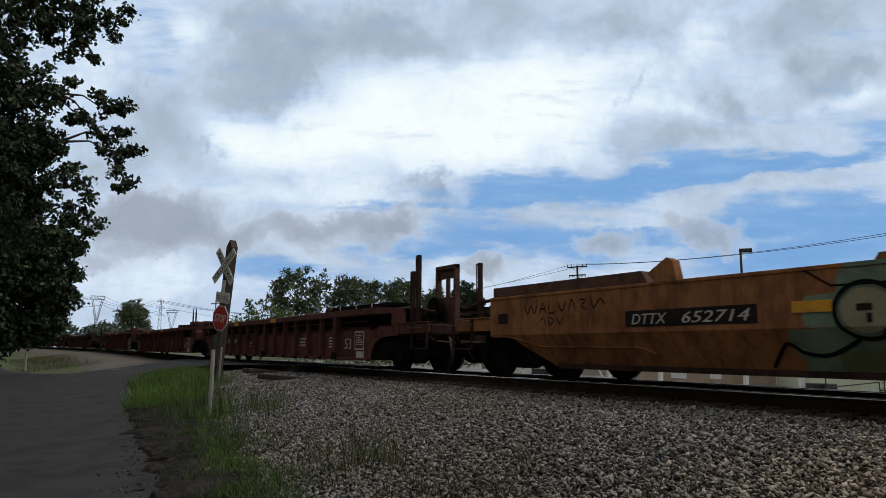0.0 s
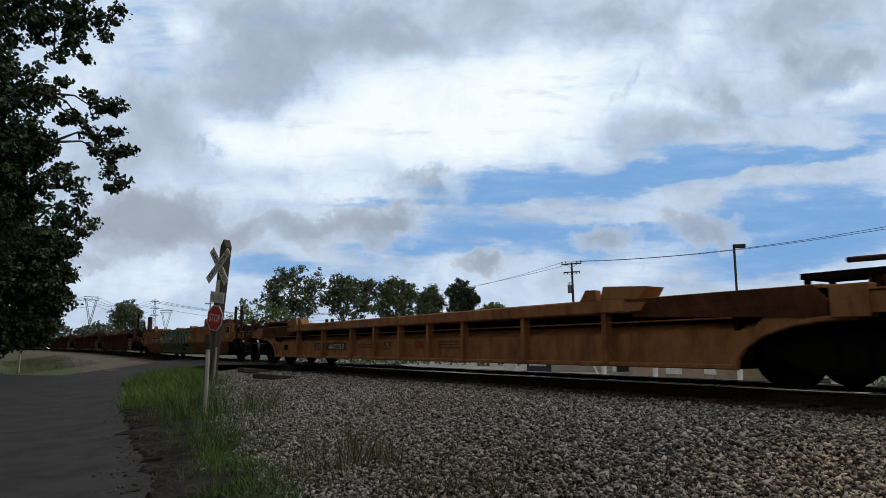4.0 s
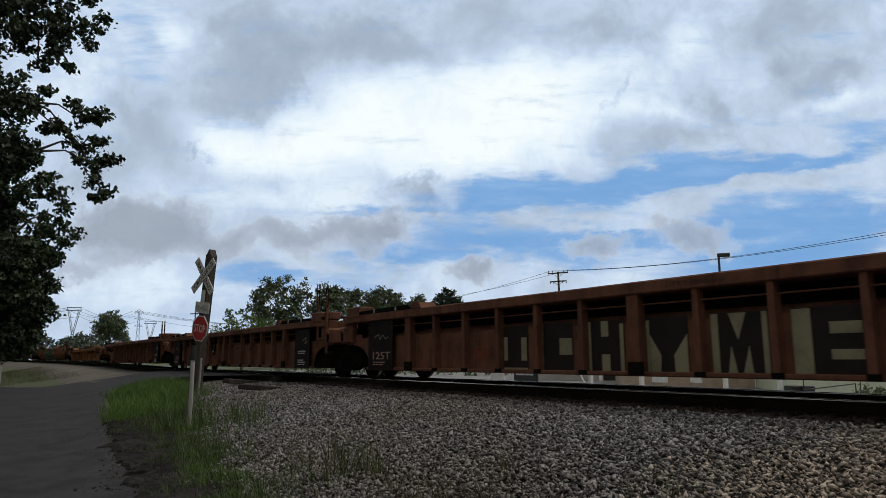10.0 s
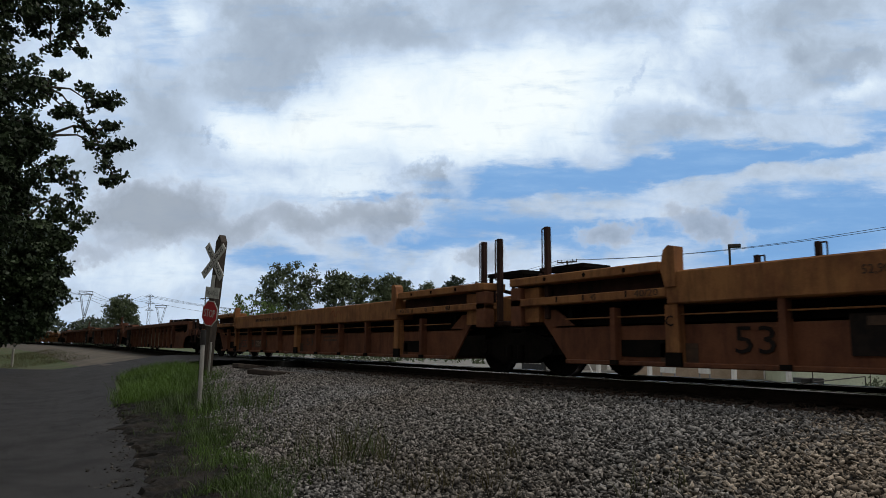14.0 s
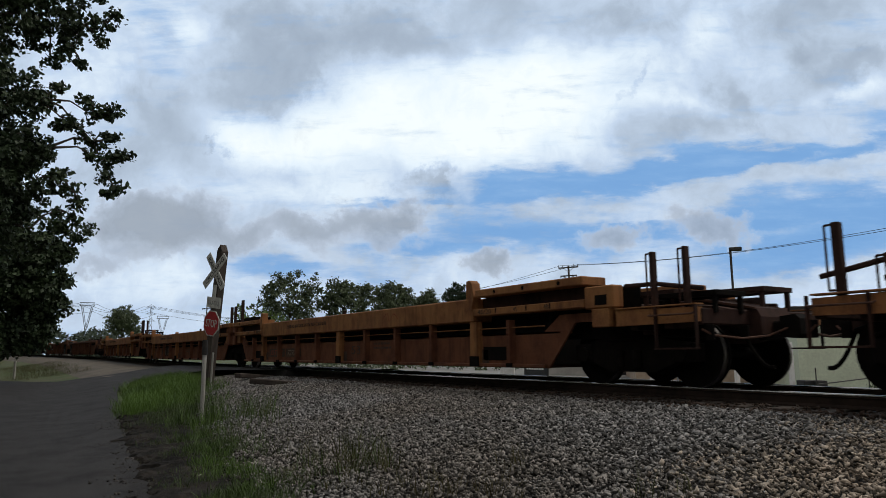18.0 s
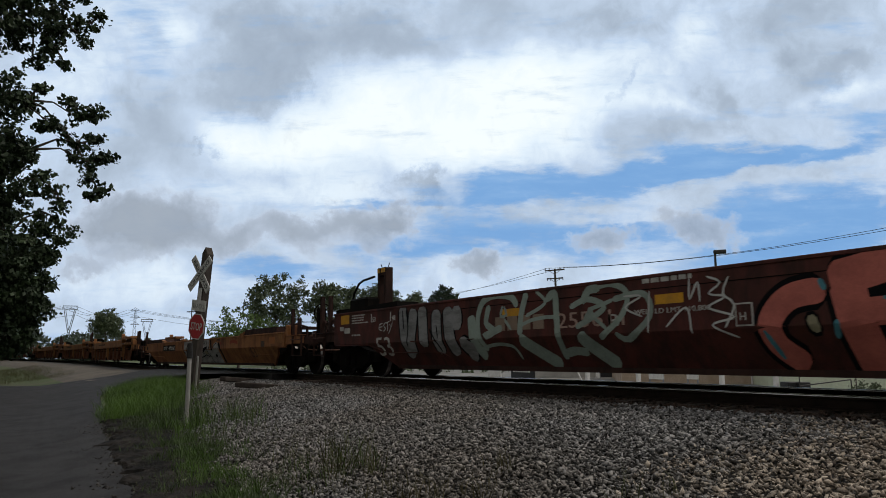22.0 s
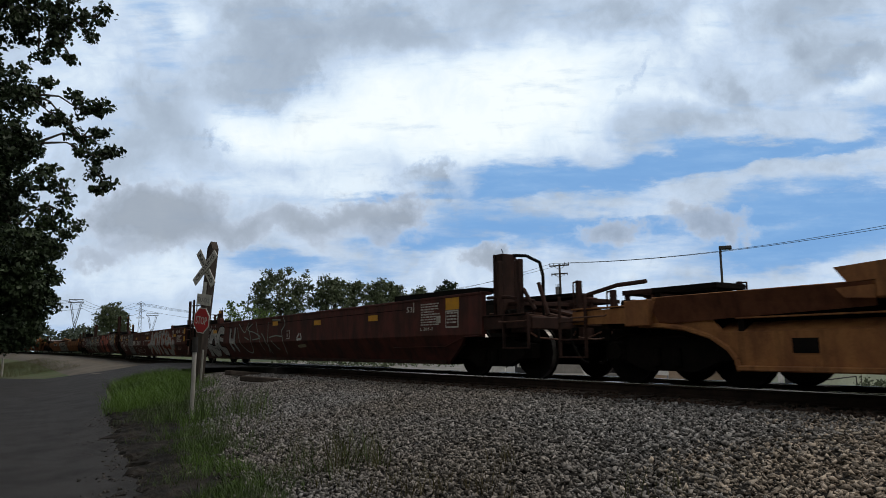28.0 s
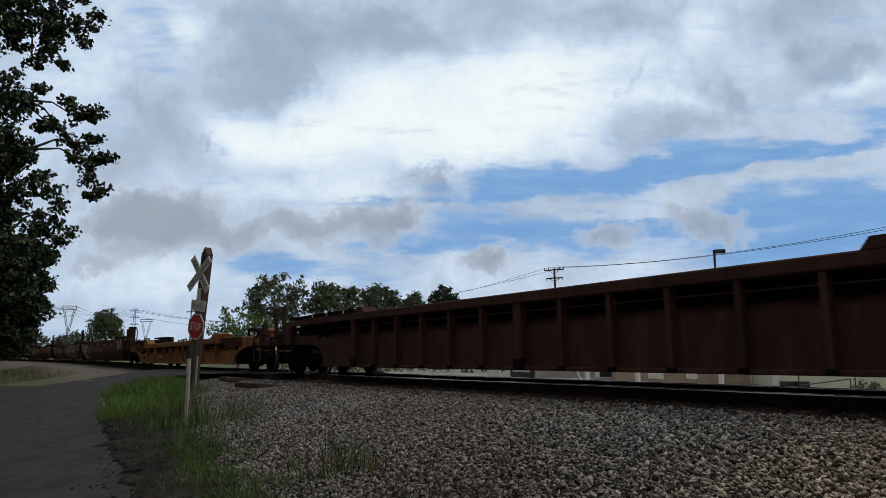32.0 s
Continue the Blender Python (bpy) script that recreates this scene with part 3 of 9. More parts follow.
def shared_end(car, s, a, b, paint, top):
    """The end of a car that rests on a shared truck: cheeks that draw in to the articulated joint."""
    deck = straight(bmesh.new(), a - s * 0.6, b - s * 0.05, -1.2, 1.2, 0.86, 0.96, bevel=0.02)
    part("end_deck", deck, GRIME_AND_SHADE if paint is MAROON else DARKEND, car, "sooty dark end deck")
    for g in (-1, 1):
        bm = bmesh.new()
        plan = [(a - s * 0.45, 1.43), (a + s * 0.02, 1.40), (b - s * 0.05, 0.78), (b - s * 0.05, 0.70), (a - s * 0.05, 1.26), (a - s * 0.45, 1.30)]
        lo = [bm.verts.new((x, g * y, 0.90)) for x, y in plan]
        hi = [bm.verts.new((x, g * y, top - 0.03 if i in (0, 1, 4, 5) else top - 0.16)) for i, (x, y) in enumerate(plan)]
        bm.faces.new(lo)
        bm.faces.new(hi[::-1])
        for i in range(6):
            bm.faces.new((lo[i], hi[i], hi[(i + 1) % 6], lo[(i + 1) % 6]))
        # maroon cars: cheeks go near-black to paint in the shade at the joint
        part("end_cheek", bm, GRIME_AND_SHADE if paint is MAROON else paint, car)
        grab_iron(car, [(a - s * 0.35, g * 1.30, top + 0.20), (a - s * 0.30, g * 1.25, top + 0.16), (b - s * 0.1, g * 0.72, top - 0.06)], 0.035, DARKEND, "slanting_tube")
    if paint is MAROON:
        # added black box fills the gap, its colour standing for shade
        part("end_bulkhead", straight(bmesh.new(), a - s * 0.05, b - s * 0.25, -1.16, 1.16, 0.97, top - 0.12, bevel=0.03), GRIME_AND_SHADE, car, "black end box that stands for shade")
    bm = bmesh.new()
    rod(bm, (b - s * 0.05, -0.62, 1.18), (b - s * 0.05, 0.62, 1.18), 0.22, sides=16)
    rod(bm, (b, 0, 0.62), (b, 0, 1.12), 0.42, 0.36, 16)
    straight(bm, a, b, -0.5, 0.5, 0.98, 1.30, bevel=0.05)
    part("articulation_casting", bm, RUST, car)
    for y in (-0.9, 0.9):
        part("side_bearing", straight(bmesh.new(), b - s * 0.45, b - s * 0.05, y - 0.16, y + 0.16, 0.72, 0.88, bevel=0.02), GRIME_AND_SHADE, car)
    for y in (-1.12, -0.98):
        grab_iron(car, [(a - s * 0.7, y, 0.92), (a + s * 0.2, y * 0.9, 0.84), (b + s * 0.1, y * 0.8, 0.80)], 0.022, GRIME_AND_SHADE, "air_pipe")


def car_end(car, s, body, tip, paint, coupled, top, posts, platform=1.42):
    """The end of a car over its truck, with the posts and irons that stand on it. s: -1 leading, 1 trailing."""
    a, b = s * body, s * tip
    if coupled:
        coupled_end(car, s, a, b, paint, top, platform)
    else:
        shared_end(car, s, a, b, paint, top)
    for p in posts:
        kind, x, z = p[0], p[1], p[2]
        x = x if abs(x) > 3 else b - s * x
        if kind == "post":
            stanchion(car, x, -1.34, 0.95, z, DARKEND, 0.032, -1)
        elif kind == "fat":
            stanchion(car, x, -1.34, 0.95, z, DARKEND, 0.045, -1)
        elif kind == "plainpost":
            part("guide_post", box(bmesh.new(), x - 0.05, x + 0.05, -1.39, -1.29, 0.95, z, 0.01), DARKEND, car)
            part("post_socket", box(bmesh.new(), x - 0.08, x + 0.08, -1.42, -1.26, top - 0.05, top + 0.32, 0.012), DARKEND, car)
        elif kind == "loop":
            post = part("stanchion", box(bmesh.new(), x - 0.035, x + 0.035, -1.38, -1.30, 0.95, z, 0.008), DARKEND, car)
            low = max(top + 0.1, z - 1.0)
            grab_iron(post, [(x - 0.04, -1.34, low), (x - 0.12, -1.34, low), (x - 0.12, -1.34, z - 0.04), (x - 0.09, -1.34, z), (x, -1.34, z)], 0.014)
        elif kind == "farpost":
            stanchion(car, x, 1.30, 0.95, z, DARKEND, 0.04, 1)
        elif kind == "portal":
            portal(car, x, -0.9, 1.0, z, DARKEND)
        elif kind == "midportal":
            portal(car, x, -0.55, 1.0, z, DARKEND, 0.15, 0.11)
        elif kind == "slab":
            bm = box(bmesh.new(), x - 0.10, x + 0.10, -1.2, -0.86, 1.0, z, 0.012)
            box(bm, x - 0.13, x - 0.10, -1.24, -0.82, 1.0, z, 0.004)
            post = part("guide_post", bm, DARKEND, car, "tall plated container guide post")
            part("whisker", rod(bmesh.new(), (x - 0.1, -1.0, z), (x - 0.17, -1.0, z + 0.13), 0.008), GRIME_AND_SHADE, post)
        elif kind == "riser":
            grab_iron(car, [(x, -1.0, 1.3), (x, -1.0, z), (x + 0.10, -1.0, z + 0.22), (x + 0.36, -1.0, z + 0.44), (x + 0.60, -1.0, z + 0.50), (x + 1.18, -1.0, z + 0.54)], 0.030, GRIME_AND_SHADE, "bent_pipe")
        elif kind == "locker":
            part("valve_locker", box(bmesh.new(), x - 0.46, x + 0.46, -1.15, -0.75, 1.40, z, 0.05), GRIME_AND_SHADE, car)
        elif kind == "strut":
            part("diagonal_strut", rod(bmesh.new(), (x, -1.30, z), (x + p[3], -1.30, z - p[4]), 0.035, sides=8), DARKEND, car)
        elif kind == "wheel":
            brake_wheel(car, x, -0.9, z, GRIME_AND_SHADE)
        elif kind == "rungs":
            for k in range(2):
                part("rung", rod(bmesh.new(), (x, -1.47, z - 0.45 * k), (x + p[3], -1.47, z - 0.45 * k), 0.018, sides=6), RUST, car)
            part("rung_stile", box(bmesh.new(), x + p[3] - 0.02, x + p[3] + 0.02, -1.48, -1.44, z - 0.95, z + 0.3, 0.004), DARKEND, car)
        elif kind == "ladder":
            for u in (0.0, 0.58):
                low = 1.02 if u == 0 else 0.64
                bm = box(bmesh.new(), x + u - 0.03, x + u + 0.03, -1.47, -1.41, low, z - 0.10, 0.006)
                stile = part("ladder_rail", bm, paint, car, "steel end ladder rail")
                grab_iron(stile, [(x + u + 0.01, -1.44, z - 0.45), (x + u + 0.05, -1.44, z - 0.40), (x + u + 0.05, -1.44, z + 0.04), (x + u + 0.02, -1.44, z + 0.08), (x + u - 0.05, -1.44, z + 0.08), (x + u - 0.08, -1.44, z + 0.03), (x + u - 0.08, -1.44, z - 0.60), (x + u - 0.03, -1.44, z - 0.64)], 0.012)
            for zz in (1.03, 1.41):
                part("rung", rod(bmesh.new(), (x, -1.45, zz), (x + 0.58, -1.45, zz), 0.018, sides=6), paint, car)
            part("corner_box", box(bmesh.new(), x + 0.12, x + 0.62, -1.40, -1.05, top, top + 0.20, 0.02), paint, car)
        elif kind == "pipe":
            grab_iron(car, [(x, -0.9, z), (x + 0.25, -0.9, z + 0.03), (x + 0.62, -0.9, z - 0.02), (x + 0.98, -0.9, z - 0.18), (x + 1.06, -0.9, z - 0.42), (x + 1.06, -0.9, 1.1)], 0.030, GRIME_AND_SHADE, "bent_pipe")
        elif kind == "plate":
            walkway(car, x - 0.42, x + 0.62, -1.16, -0.55, z, GRIME_AND_SHADE)
        elif kind == "cabinet":
            bm = bmesh.new()
            box(bm, x - 0.46, x - 0.38, -0.72, -0.58, 1.0, z, 0.015)
            box(bm, x + 0.30, x + 0.38, -0.72, -0.58, 1.0, z, 0.015)
            box(bm, x - 0.46, x + 0.38, -0.72, -0.58, z - 0.10, z, 0.015)
            box(bm, x - 0.38, x + 0.30, -0.66, -0.6, 1.0, z - 0.72, 0.01)
            box(bm, x - 0.38, x + 0.30, -0.66, -0.6, z - 0.30, z - 0.10, 0.01)
            box(bm, x - 0.10, x + 0.02, -0.66, -0.6, z - 0.72, z - 0.30, 0.01)
            stand_part = part("brake_stand", bm, RUST, car, "dark hollow brake stand")
            bm = rod(bmesh.new(), (x - 0.05, -1.02, 1.42), (x - 0.05, -0.86, 1.42), 0.26, sides=18)
            rod(bm, (x - 0.05, -1.12, 1.42), (x - 0.05, -0.86, 1.42), 0.07, sides=10)
            part("hand_brake", bm, GRIME_AND_SHADE, stand_part)
        elif kind == "tank":
            bm = rod(bmesh.new(), (x - 0.36, -0.7, z), (x + 0.36, -0.7, z), 0.2, sides=18)
            for u in (-1, 1):
                rod(bm, (x + u * 0.36, -0.7, z), (x + u * 0.45, -0.7, z), 0.2 if u < 0 else 0.2, 0.11, 18)
            tank = part("air_reservoir", bm, paint if paint is YELLOW else DARKEND, car)
            for u in (-0.2, 0.2):
                part("reservoir_strap", rod(bmesh.new(), (x + u - 0.02, -0.7, z), (x + u + 0.02, -0.7, z), 0.206, sides=18), GRIME_AND_SHADE, tank)
            part("reservoir_saddle", box(bmesh.new(), x - 0.3, x + 0.3, -0.9, -0.5, 1.0, z - 0.1, 0.02), GRIME_AND_SHADE, tank)


def finish_car(car, ends, left, right):
    truck(car, -left if ends[0] == "A" else -(left - 1.95))
    if ends[1] == "C":
        truck(car, right - 1.95)


def lean_plate(x0, x1, ya, za, yb, zb, back):
    """A plate that leans from one height to another, closed at the back."""
    bm = bmesh.new()
    near = [bm.verts.new(p) for p in ((x0, ya, za), (x1, ya, za), (x1, yb, zb), (x0, yb, zb))]
    far = [bm.verts.new(p) for p in ((x0, back, za), (x1, back, za), (x1, back, zb), (x0, back, zb))]
    bm.faces.new(near)
    bm.faces.new(far[::-1])
    for i in range(4):
        bm.faces.new((near[i], far[i], far[(i + 1) % 4], near[(i + 1) % 4]))
    bmesh.ops.recalc_face_normals(bm, faces=bm.faces[:])
    return bm


KINDS = {   # chord bottom and top, stake places, heavy stakes, web top, where the bottom ends at shared and at coupled trucks
    "brown": (1.36, 1.54, [i * 1.025 for i in range(-6, 7)], (0.0, 6.15), 0.98, 8.1, 8.1),
    "ochre": (1.07, 1.51, [i * 1.5375 for i in range(-4, 5)] + [-7.2, 7.2], (0.0, 6.15), 0.83, 8.25, 8.1),
    "low": (1.01, 1.22, [0, 1.25, -1.25, 2.55, -2.55, 4.4, -4.4, 6.3, -6.3], (99,), 0.70, 8.4, 8.4),
}


def ribbed_car(label, left, right, paint, ends="AA", kind="brown", marks=None, posts=((), ()), group="well cars", inset=None, shift=0.0):
    """A well car with stakes down its sides. ends: A shares a truck with its neighbour, C has its own truck and coupler."""
    car = thing("well_car", label, "train car", group=group)
    c0, top, stakes, heavy, web, cut_a, cut_c = KINDS[kind]
    stakes = [x + shift for x in stakes]
    if inset:
        stakes = [math.copysign(inset, x) if 0.5 < abs(x) < 1.5 else x for x in stakes]
    cuts = [cut_a if e == "A" else cut_c for e in ends]
    body = [h - 0.55 if e == "A" else h - 1.75 for h, e in zip((left, right), ends)]
    tips = [h - (0.12 if e == "A" else 0.45) for h, e in zip((left, right), ends)]
    inner = GRIME_AND_SHADE
    # ochre webs take the paint that is darkened for the chord's shade
    web_paint = GRIMY_SHADED_OCHRE if kind == "ochre" else paint
    for y, g in ((-1.5, 1), (1.5, -1)):
        if kind == "low":
            arc = lambda s, cut, bd: [(s * (cut + 1.5 * k * k), 0.23 + 0.60 * math.sin(1.57 * k)) for k in (0, 0.15, 0.3, 0.5, 0.7, 0.85, 1.0)] + [(s * bd, 0.84), (s * bd, 0.98), (s * (cut + 0.5), 0.98), (s * (cut + 0.2), web)]
        elif kind == "ochre":
            arc = lambda s, cut, bd: [(s * cut, 0.23), (s * (cut + 0.65), 0.96), (s * bd, 0.96), (s * bd, 1.1), (s * (cut + 0.3), 1.1), (s * (cut - 0.1), web)]
        else:
            arc = lambda s, cut, bd: [(s * (cut + 0.95 * k * k), 0.23 + 0.60 * math.sin(1.57 * k)) for k in (0, 0.2, 0.4, 0.6, 0.8, 1.0)] + [(s * bd, 0.83), (s * bd, 1.08), (s * 8.6, 1.08), (s * 8.5, web)]
        l, r = arc(-1, cuts[0], body[0]), arc(1, cuts[1], body[1])
        part("side_web", prism(bmesh.new(), (l + r[::-1])[::-1], y + g * 0.17, y + g * 0.21), web_paint, car)
        # black wall: the shade under the top chord, given by colour
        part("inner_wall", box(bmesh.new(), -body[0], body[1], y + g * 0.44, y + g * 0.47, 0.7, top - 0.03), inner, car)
        if kind == "ochre":
            part("web_cap", box(bmesh.new(), -cuts[0] - 0.3, cuts[1] + 0.3, y + g * 0.17, y + g * 0.44, web - 0.03, web), paint, car)
        else:
            # above the web it leans in under the top chord, shaped for shade
            part("web_cap", lean_plate(-cuts[0] - 0.3, cuts[1] + 0.3, y + g * 0.172, web, y + g * 0.41, web + 0.13, y + g * 0.435), web_paint, car)
        bm = bmesh.new()
        x0, x1 = (-6.2, 6.2) if kind != "brown" else (-8.7, 8.7)
        if kind == "low":
            x0, x1 = -6.75, 6.75
        box(bm, x0, x1, y, y + g * 0.46, c0, top, 0.02)
        part("top_chord", bm, paint, car)
        part("bottom_sill", box(bmesh.new(), -cuts[0], cuts[1], y + g * 0.07, y + g * 0.2, 0.235, 0.30, 0.012), web_paint, car)
        part("tie_rod", rod(bmesh.new(), (-cuts[0], y + g * 0.10, c0 - 0.14), (cuts[1], y + g * 0.10, c0 - 0.14), 0.011, sides=6), paint, car)
        for x in sorted(stakes):
            if not -cuts[0] + 0.1 < x < cuts[1] - 0.1:
                continue
            big = min(abs(abs(x - shift) - q) for q in heavy) < 0.05
            w = 0.10 if big else 0.042
            bm = prism(bmesh.new(), [(x - w * 1.1, 0.285), (x + w * 1.1, 0.285), (x + w, c0 - 0.002), (x - w, c0 - 0.002)], y + g * 0.03, y + g * 0.17)
            st = part("stake", bm, web_paint if not big else paint, car)
            if y < 0 and kind != "low":
                panel("stake_foot", x - w - 0.02, x + w + 0.03, 0.245, 0.31 if not big else 0.43, y + 0.065, GRIME_AND_SHADE, st, "grimy black foot", 0.045)
        for s, cut, bd, e in ((-1, cuts[0], body[0], ends[0]), (1, cuts[1], body[1], ends[1])):
            if kind == "brown":
                if e == "A":
                    part("chord_end", prism(bmesh.new(), [(s * 8.7, c0), (s * 8.7, top), (s * (bd - 0.1), top - 0.03), (s * (bd - 0.1), c0)], y, y + g * 0.2), paint, car)
                    casting = part("end_casting", box(bmesh.new(), min(s * 9.16, s * 9.56), max(s * 9.16, s * 9.56), y + g * 0.04, y + g * 0.4, 0.86, 1.30, 0.06), paint, car, "rounded casting with a hole")
                    part("casting_hole", box(bmesh.new(), min(s * 9.27, s * 9.42), max(s * 9.27, s * 9.42), y + g * 0.030, y + g * 0.05, 0.93, 1.14, 0.008), GRIME_AND_SHADE, casting)
                    part("casting_lip", bent(bmesh.new(), [(s * 9.24, y + g * 0.035, 0.92), (s * 9.24, y + g * 0.03, 1.13), (s * 9.30, y + g * 0.03, 1.19), (s * 9.40, y + g * 0.03, 1.19), (s * 9.46, y + g * 0.03, 1.13)], 0.022), paint, casting)
                else:
                    part("chord_end", prism(bmesh.new(), [(s * 8.7, c0), (s * 8.7, top), (s * bd, top - 0.06), (s * bd, 0.84), (s * (bd - 0.32), 0.84), (s * (bd - 0.32), c0)], y, y + g * 0.2), paint, car)
                part("loading_guide", prism(bmesh.new(), [(s * 5.9, top), (s * (bd - 0.3), top), (s * (bd - 0.3), top + 0.07), (s * 6.1, top + 0.10)], y + g * 0.0, y + g * 0.5), GRIME_AND_SHADE, car, "dark raised container guide")
                for q in (6.6, 7.6, 8.5):
                    panel("guide_mark", s * q - 0.03, s * q + 0.03, top + 0.0, top + 0.09, y - g * 0.002, WHITE, car)
                part("bracket", prism(bmesh.new(), [(s * 5.55, top), (s * 5.95, top), (s * 5.9, top + 0.13), (s * 5.65, top + 0.13)], y, y + g * 0.4), paint, car)
                if e == "A":
                    part("corner_block", box(bmesh.new(), min(s * 8.35, s * 9.0), max(s * 8.35, s * 9.0), y - g * 0.02, y + g * 0.4, top - 0.06, top + 0.20, 0.02), paint, car)
            elif kind == "ochre":
                far_x = bd + 0.22 if e == "A" else 9.13
                part("lower_chord", box(bmesh.new(), min(s * 6.2, s * far_x), max(s * 6.2, s * far_x), y, y + g * 0.3, 1.17, 1.30, 0.015), paint, car)
                upper = part("upper_chord", box(bmesh.new(), min(s * 6.30, s * far_x), max(s * 6.30, s * far_x), y - g * 0.03, y + g * 0.5, 1.52, 1.66, 0.015), paint, car)
                for q in (6.9, 7.7, 8.6):
                    part("chord_hole", rod(bmesh.new(), (s * q, y - g * 0.034, 1.59), (s * q, y, 1.59), 0.035, sides=10), GRIME_AND_SHADE, upper)
                for q in (6.9, 7.75, 8.35):
                    panel("measure_bar", s * q - 0.015, s * q + 0.015, 1.20, 1.29, y - g * 0.001, BLACKP, car)
                part("chord_web", box(bmesh.new(), min(s * 6.2, s * far_x), max(s * 6.2, s * far_x), y + g * 0.24, y + g * 0.27, 1.301, 1.519), DARKEND, car)
                if e == "A":
                    part("end_plate", box(bmesh.new(), min(s * (bd - 0.05), s * (bd + 0.22)), max(s * (bd - 0.05), s * (bd + 0.22)), y, y + g * 0.22, 0.84, 1.50, 0.01), web_paint, car)
                else:
                    cheek = part("end_plate", straight(bmesh.new(), s * 9.135, s * 9.72, y, y + g * 0.24, 1.14, 1.48, bevel=0.02), paint, car)
                    part("plate_window", straight(bmesh.new(), s * 9.36, s * 9.60, y - g * 0.004, y + g * 0.05, 1.19, 1.34), GRIME_AND_SHADE, cheek)
                    part("post_block", straight(bmesh.new(), s * 9.28, s * 9.63, y, y + g * 0.2, 0.86, 1.135, bevel=0.01), paint, car)
                part("bracket", prism(bmesh.new(), [(s * 6.02, 1.30), (s * 6.19, 1.30), (s * 6.26, 1.55), (s * 6.20, 1.80), (s * 6.12, 1.86), (s * 6.02, 1.84)], y - g * 0.03, y + g * 0.16), paint, car)
            else:
                part("sloped_chord", straight(bmesh.new(), s * 6.75, s * 9.6, y + g * 0.02, y + g * 0.46, 1.15, top - 0.02, bevel=0.01), paint, car)
                # broad guide sheet that leans in towards its lower edge
                bm = bmesh.new()
                near = [bm.verts.new(p) for p in ((s * 6.78, y, 1.19), (s * 9.50, y, 1.19), (s * 9.62, y + g * 0.06, 1.02), (s * 9.57, y + g * 0.15, 0.84), (s * 6.8, y + g * 0.13, 0.94))]
                far = [bm.verts.new(v.co + Vector((0, g * 0.02, 0))) for v in near]
                bm.faces.new(near)
                bm.faces.new(far[::-1])
                for i in range(5):
                    bm.faces.new((near[i], far[i], far[(i + 1) % 5], near[(i + 1) % 5]))
                bmesh.ops.recalc_face_normals(bm, faces=bm.faces[:])
                # darker paint than the chord: shade of the inward lean in its colour
                part("hood_sheet", bm, GRIMY_SHADED_OCHRE, car, "broad leaning guide sheet with shade painted in")
                part("chord_tail", prism(bmesh.new(), [(s * 6.75, c0), (s * 6.75, top - 0.07), (s * 7.15, top - 0.08), (s * 7.05, c0 + 0.02)], y, y + g * 0.2), paint, car)
                part("bracket", prism(bmesh.new(), [(s * 6.28, top), (s * 7.02, top - 0.03), (s * 7.15, top + 0.14), (s * 6.35, top + 0.19)], y, y + g * 0.4), paint, car)
                part("bracket_post", prism(bmesh.new(), [(s * 5.85, top), (s * 6.2, top), (s * 6.18, top + 0.15), (s * 5.98, top + 0.16)], y, y + g * 0.12), paint, car)
                part("end_plate", straight(bmesh.new(), s * 9.66, s * 10.07, y, y + g * 0.2, 0.82, 1.18, bevel=0.01), paint, car)
                part("arch_flange", bent(bmesh.new(), [(x, y + g * 0.12, z) for x, z in (l if s < 0 else r)[:7]], 0.035), paint, car)
    floor = part("well_floor", box(bmesh.new(), -cuts[0], cuts[1], -1.3, 1.3, 0.24, 0.30), DARKEND, car)
    for i in range(7):
        x = -cuts[0] + (cuts[0] + cuts[1]) * (i + 0.5) / 7
        part("floor_beam", box(bmesh.new(), x - 0.12, x + 0.12, -1.3, 1.3, 0.30, 0.38), DARKEND, floor)
    for s, cut, bd, tp, e, ps in ((-1, cuts[0], body[0], tips[0], ends[0], posts[0]), (1, cuts[1], body[1], tips[1], ends[1], posts[1])):
        # coloured black for the shade behind the trucks
        part("bulkhead", box(bmesh.new(), s * cut - 0.04, s * cut + 0.04, -1.3, 1.3, 0.3, 1.1), GRIME_AND_SHADE, car)
        car_end(car, s, bd, tp, paint, e == "C", top, ps)
    finish_car(car, ends, left, right)
    if marks:
        marks(car)
    return car


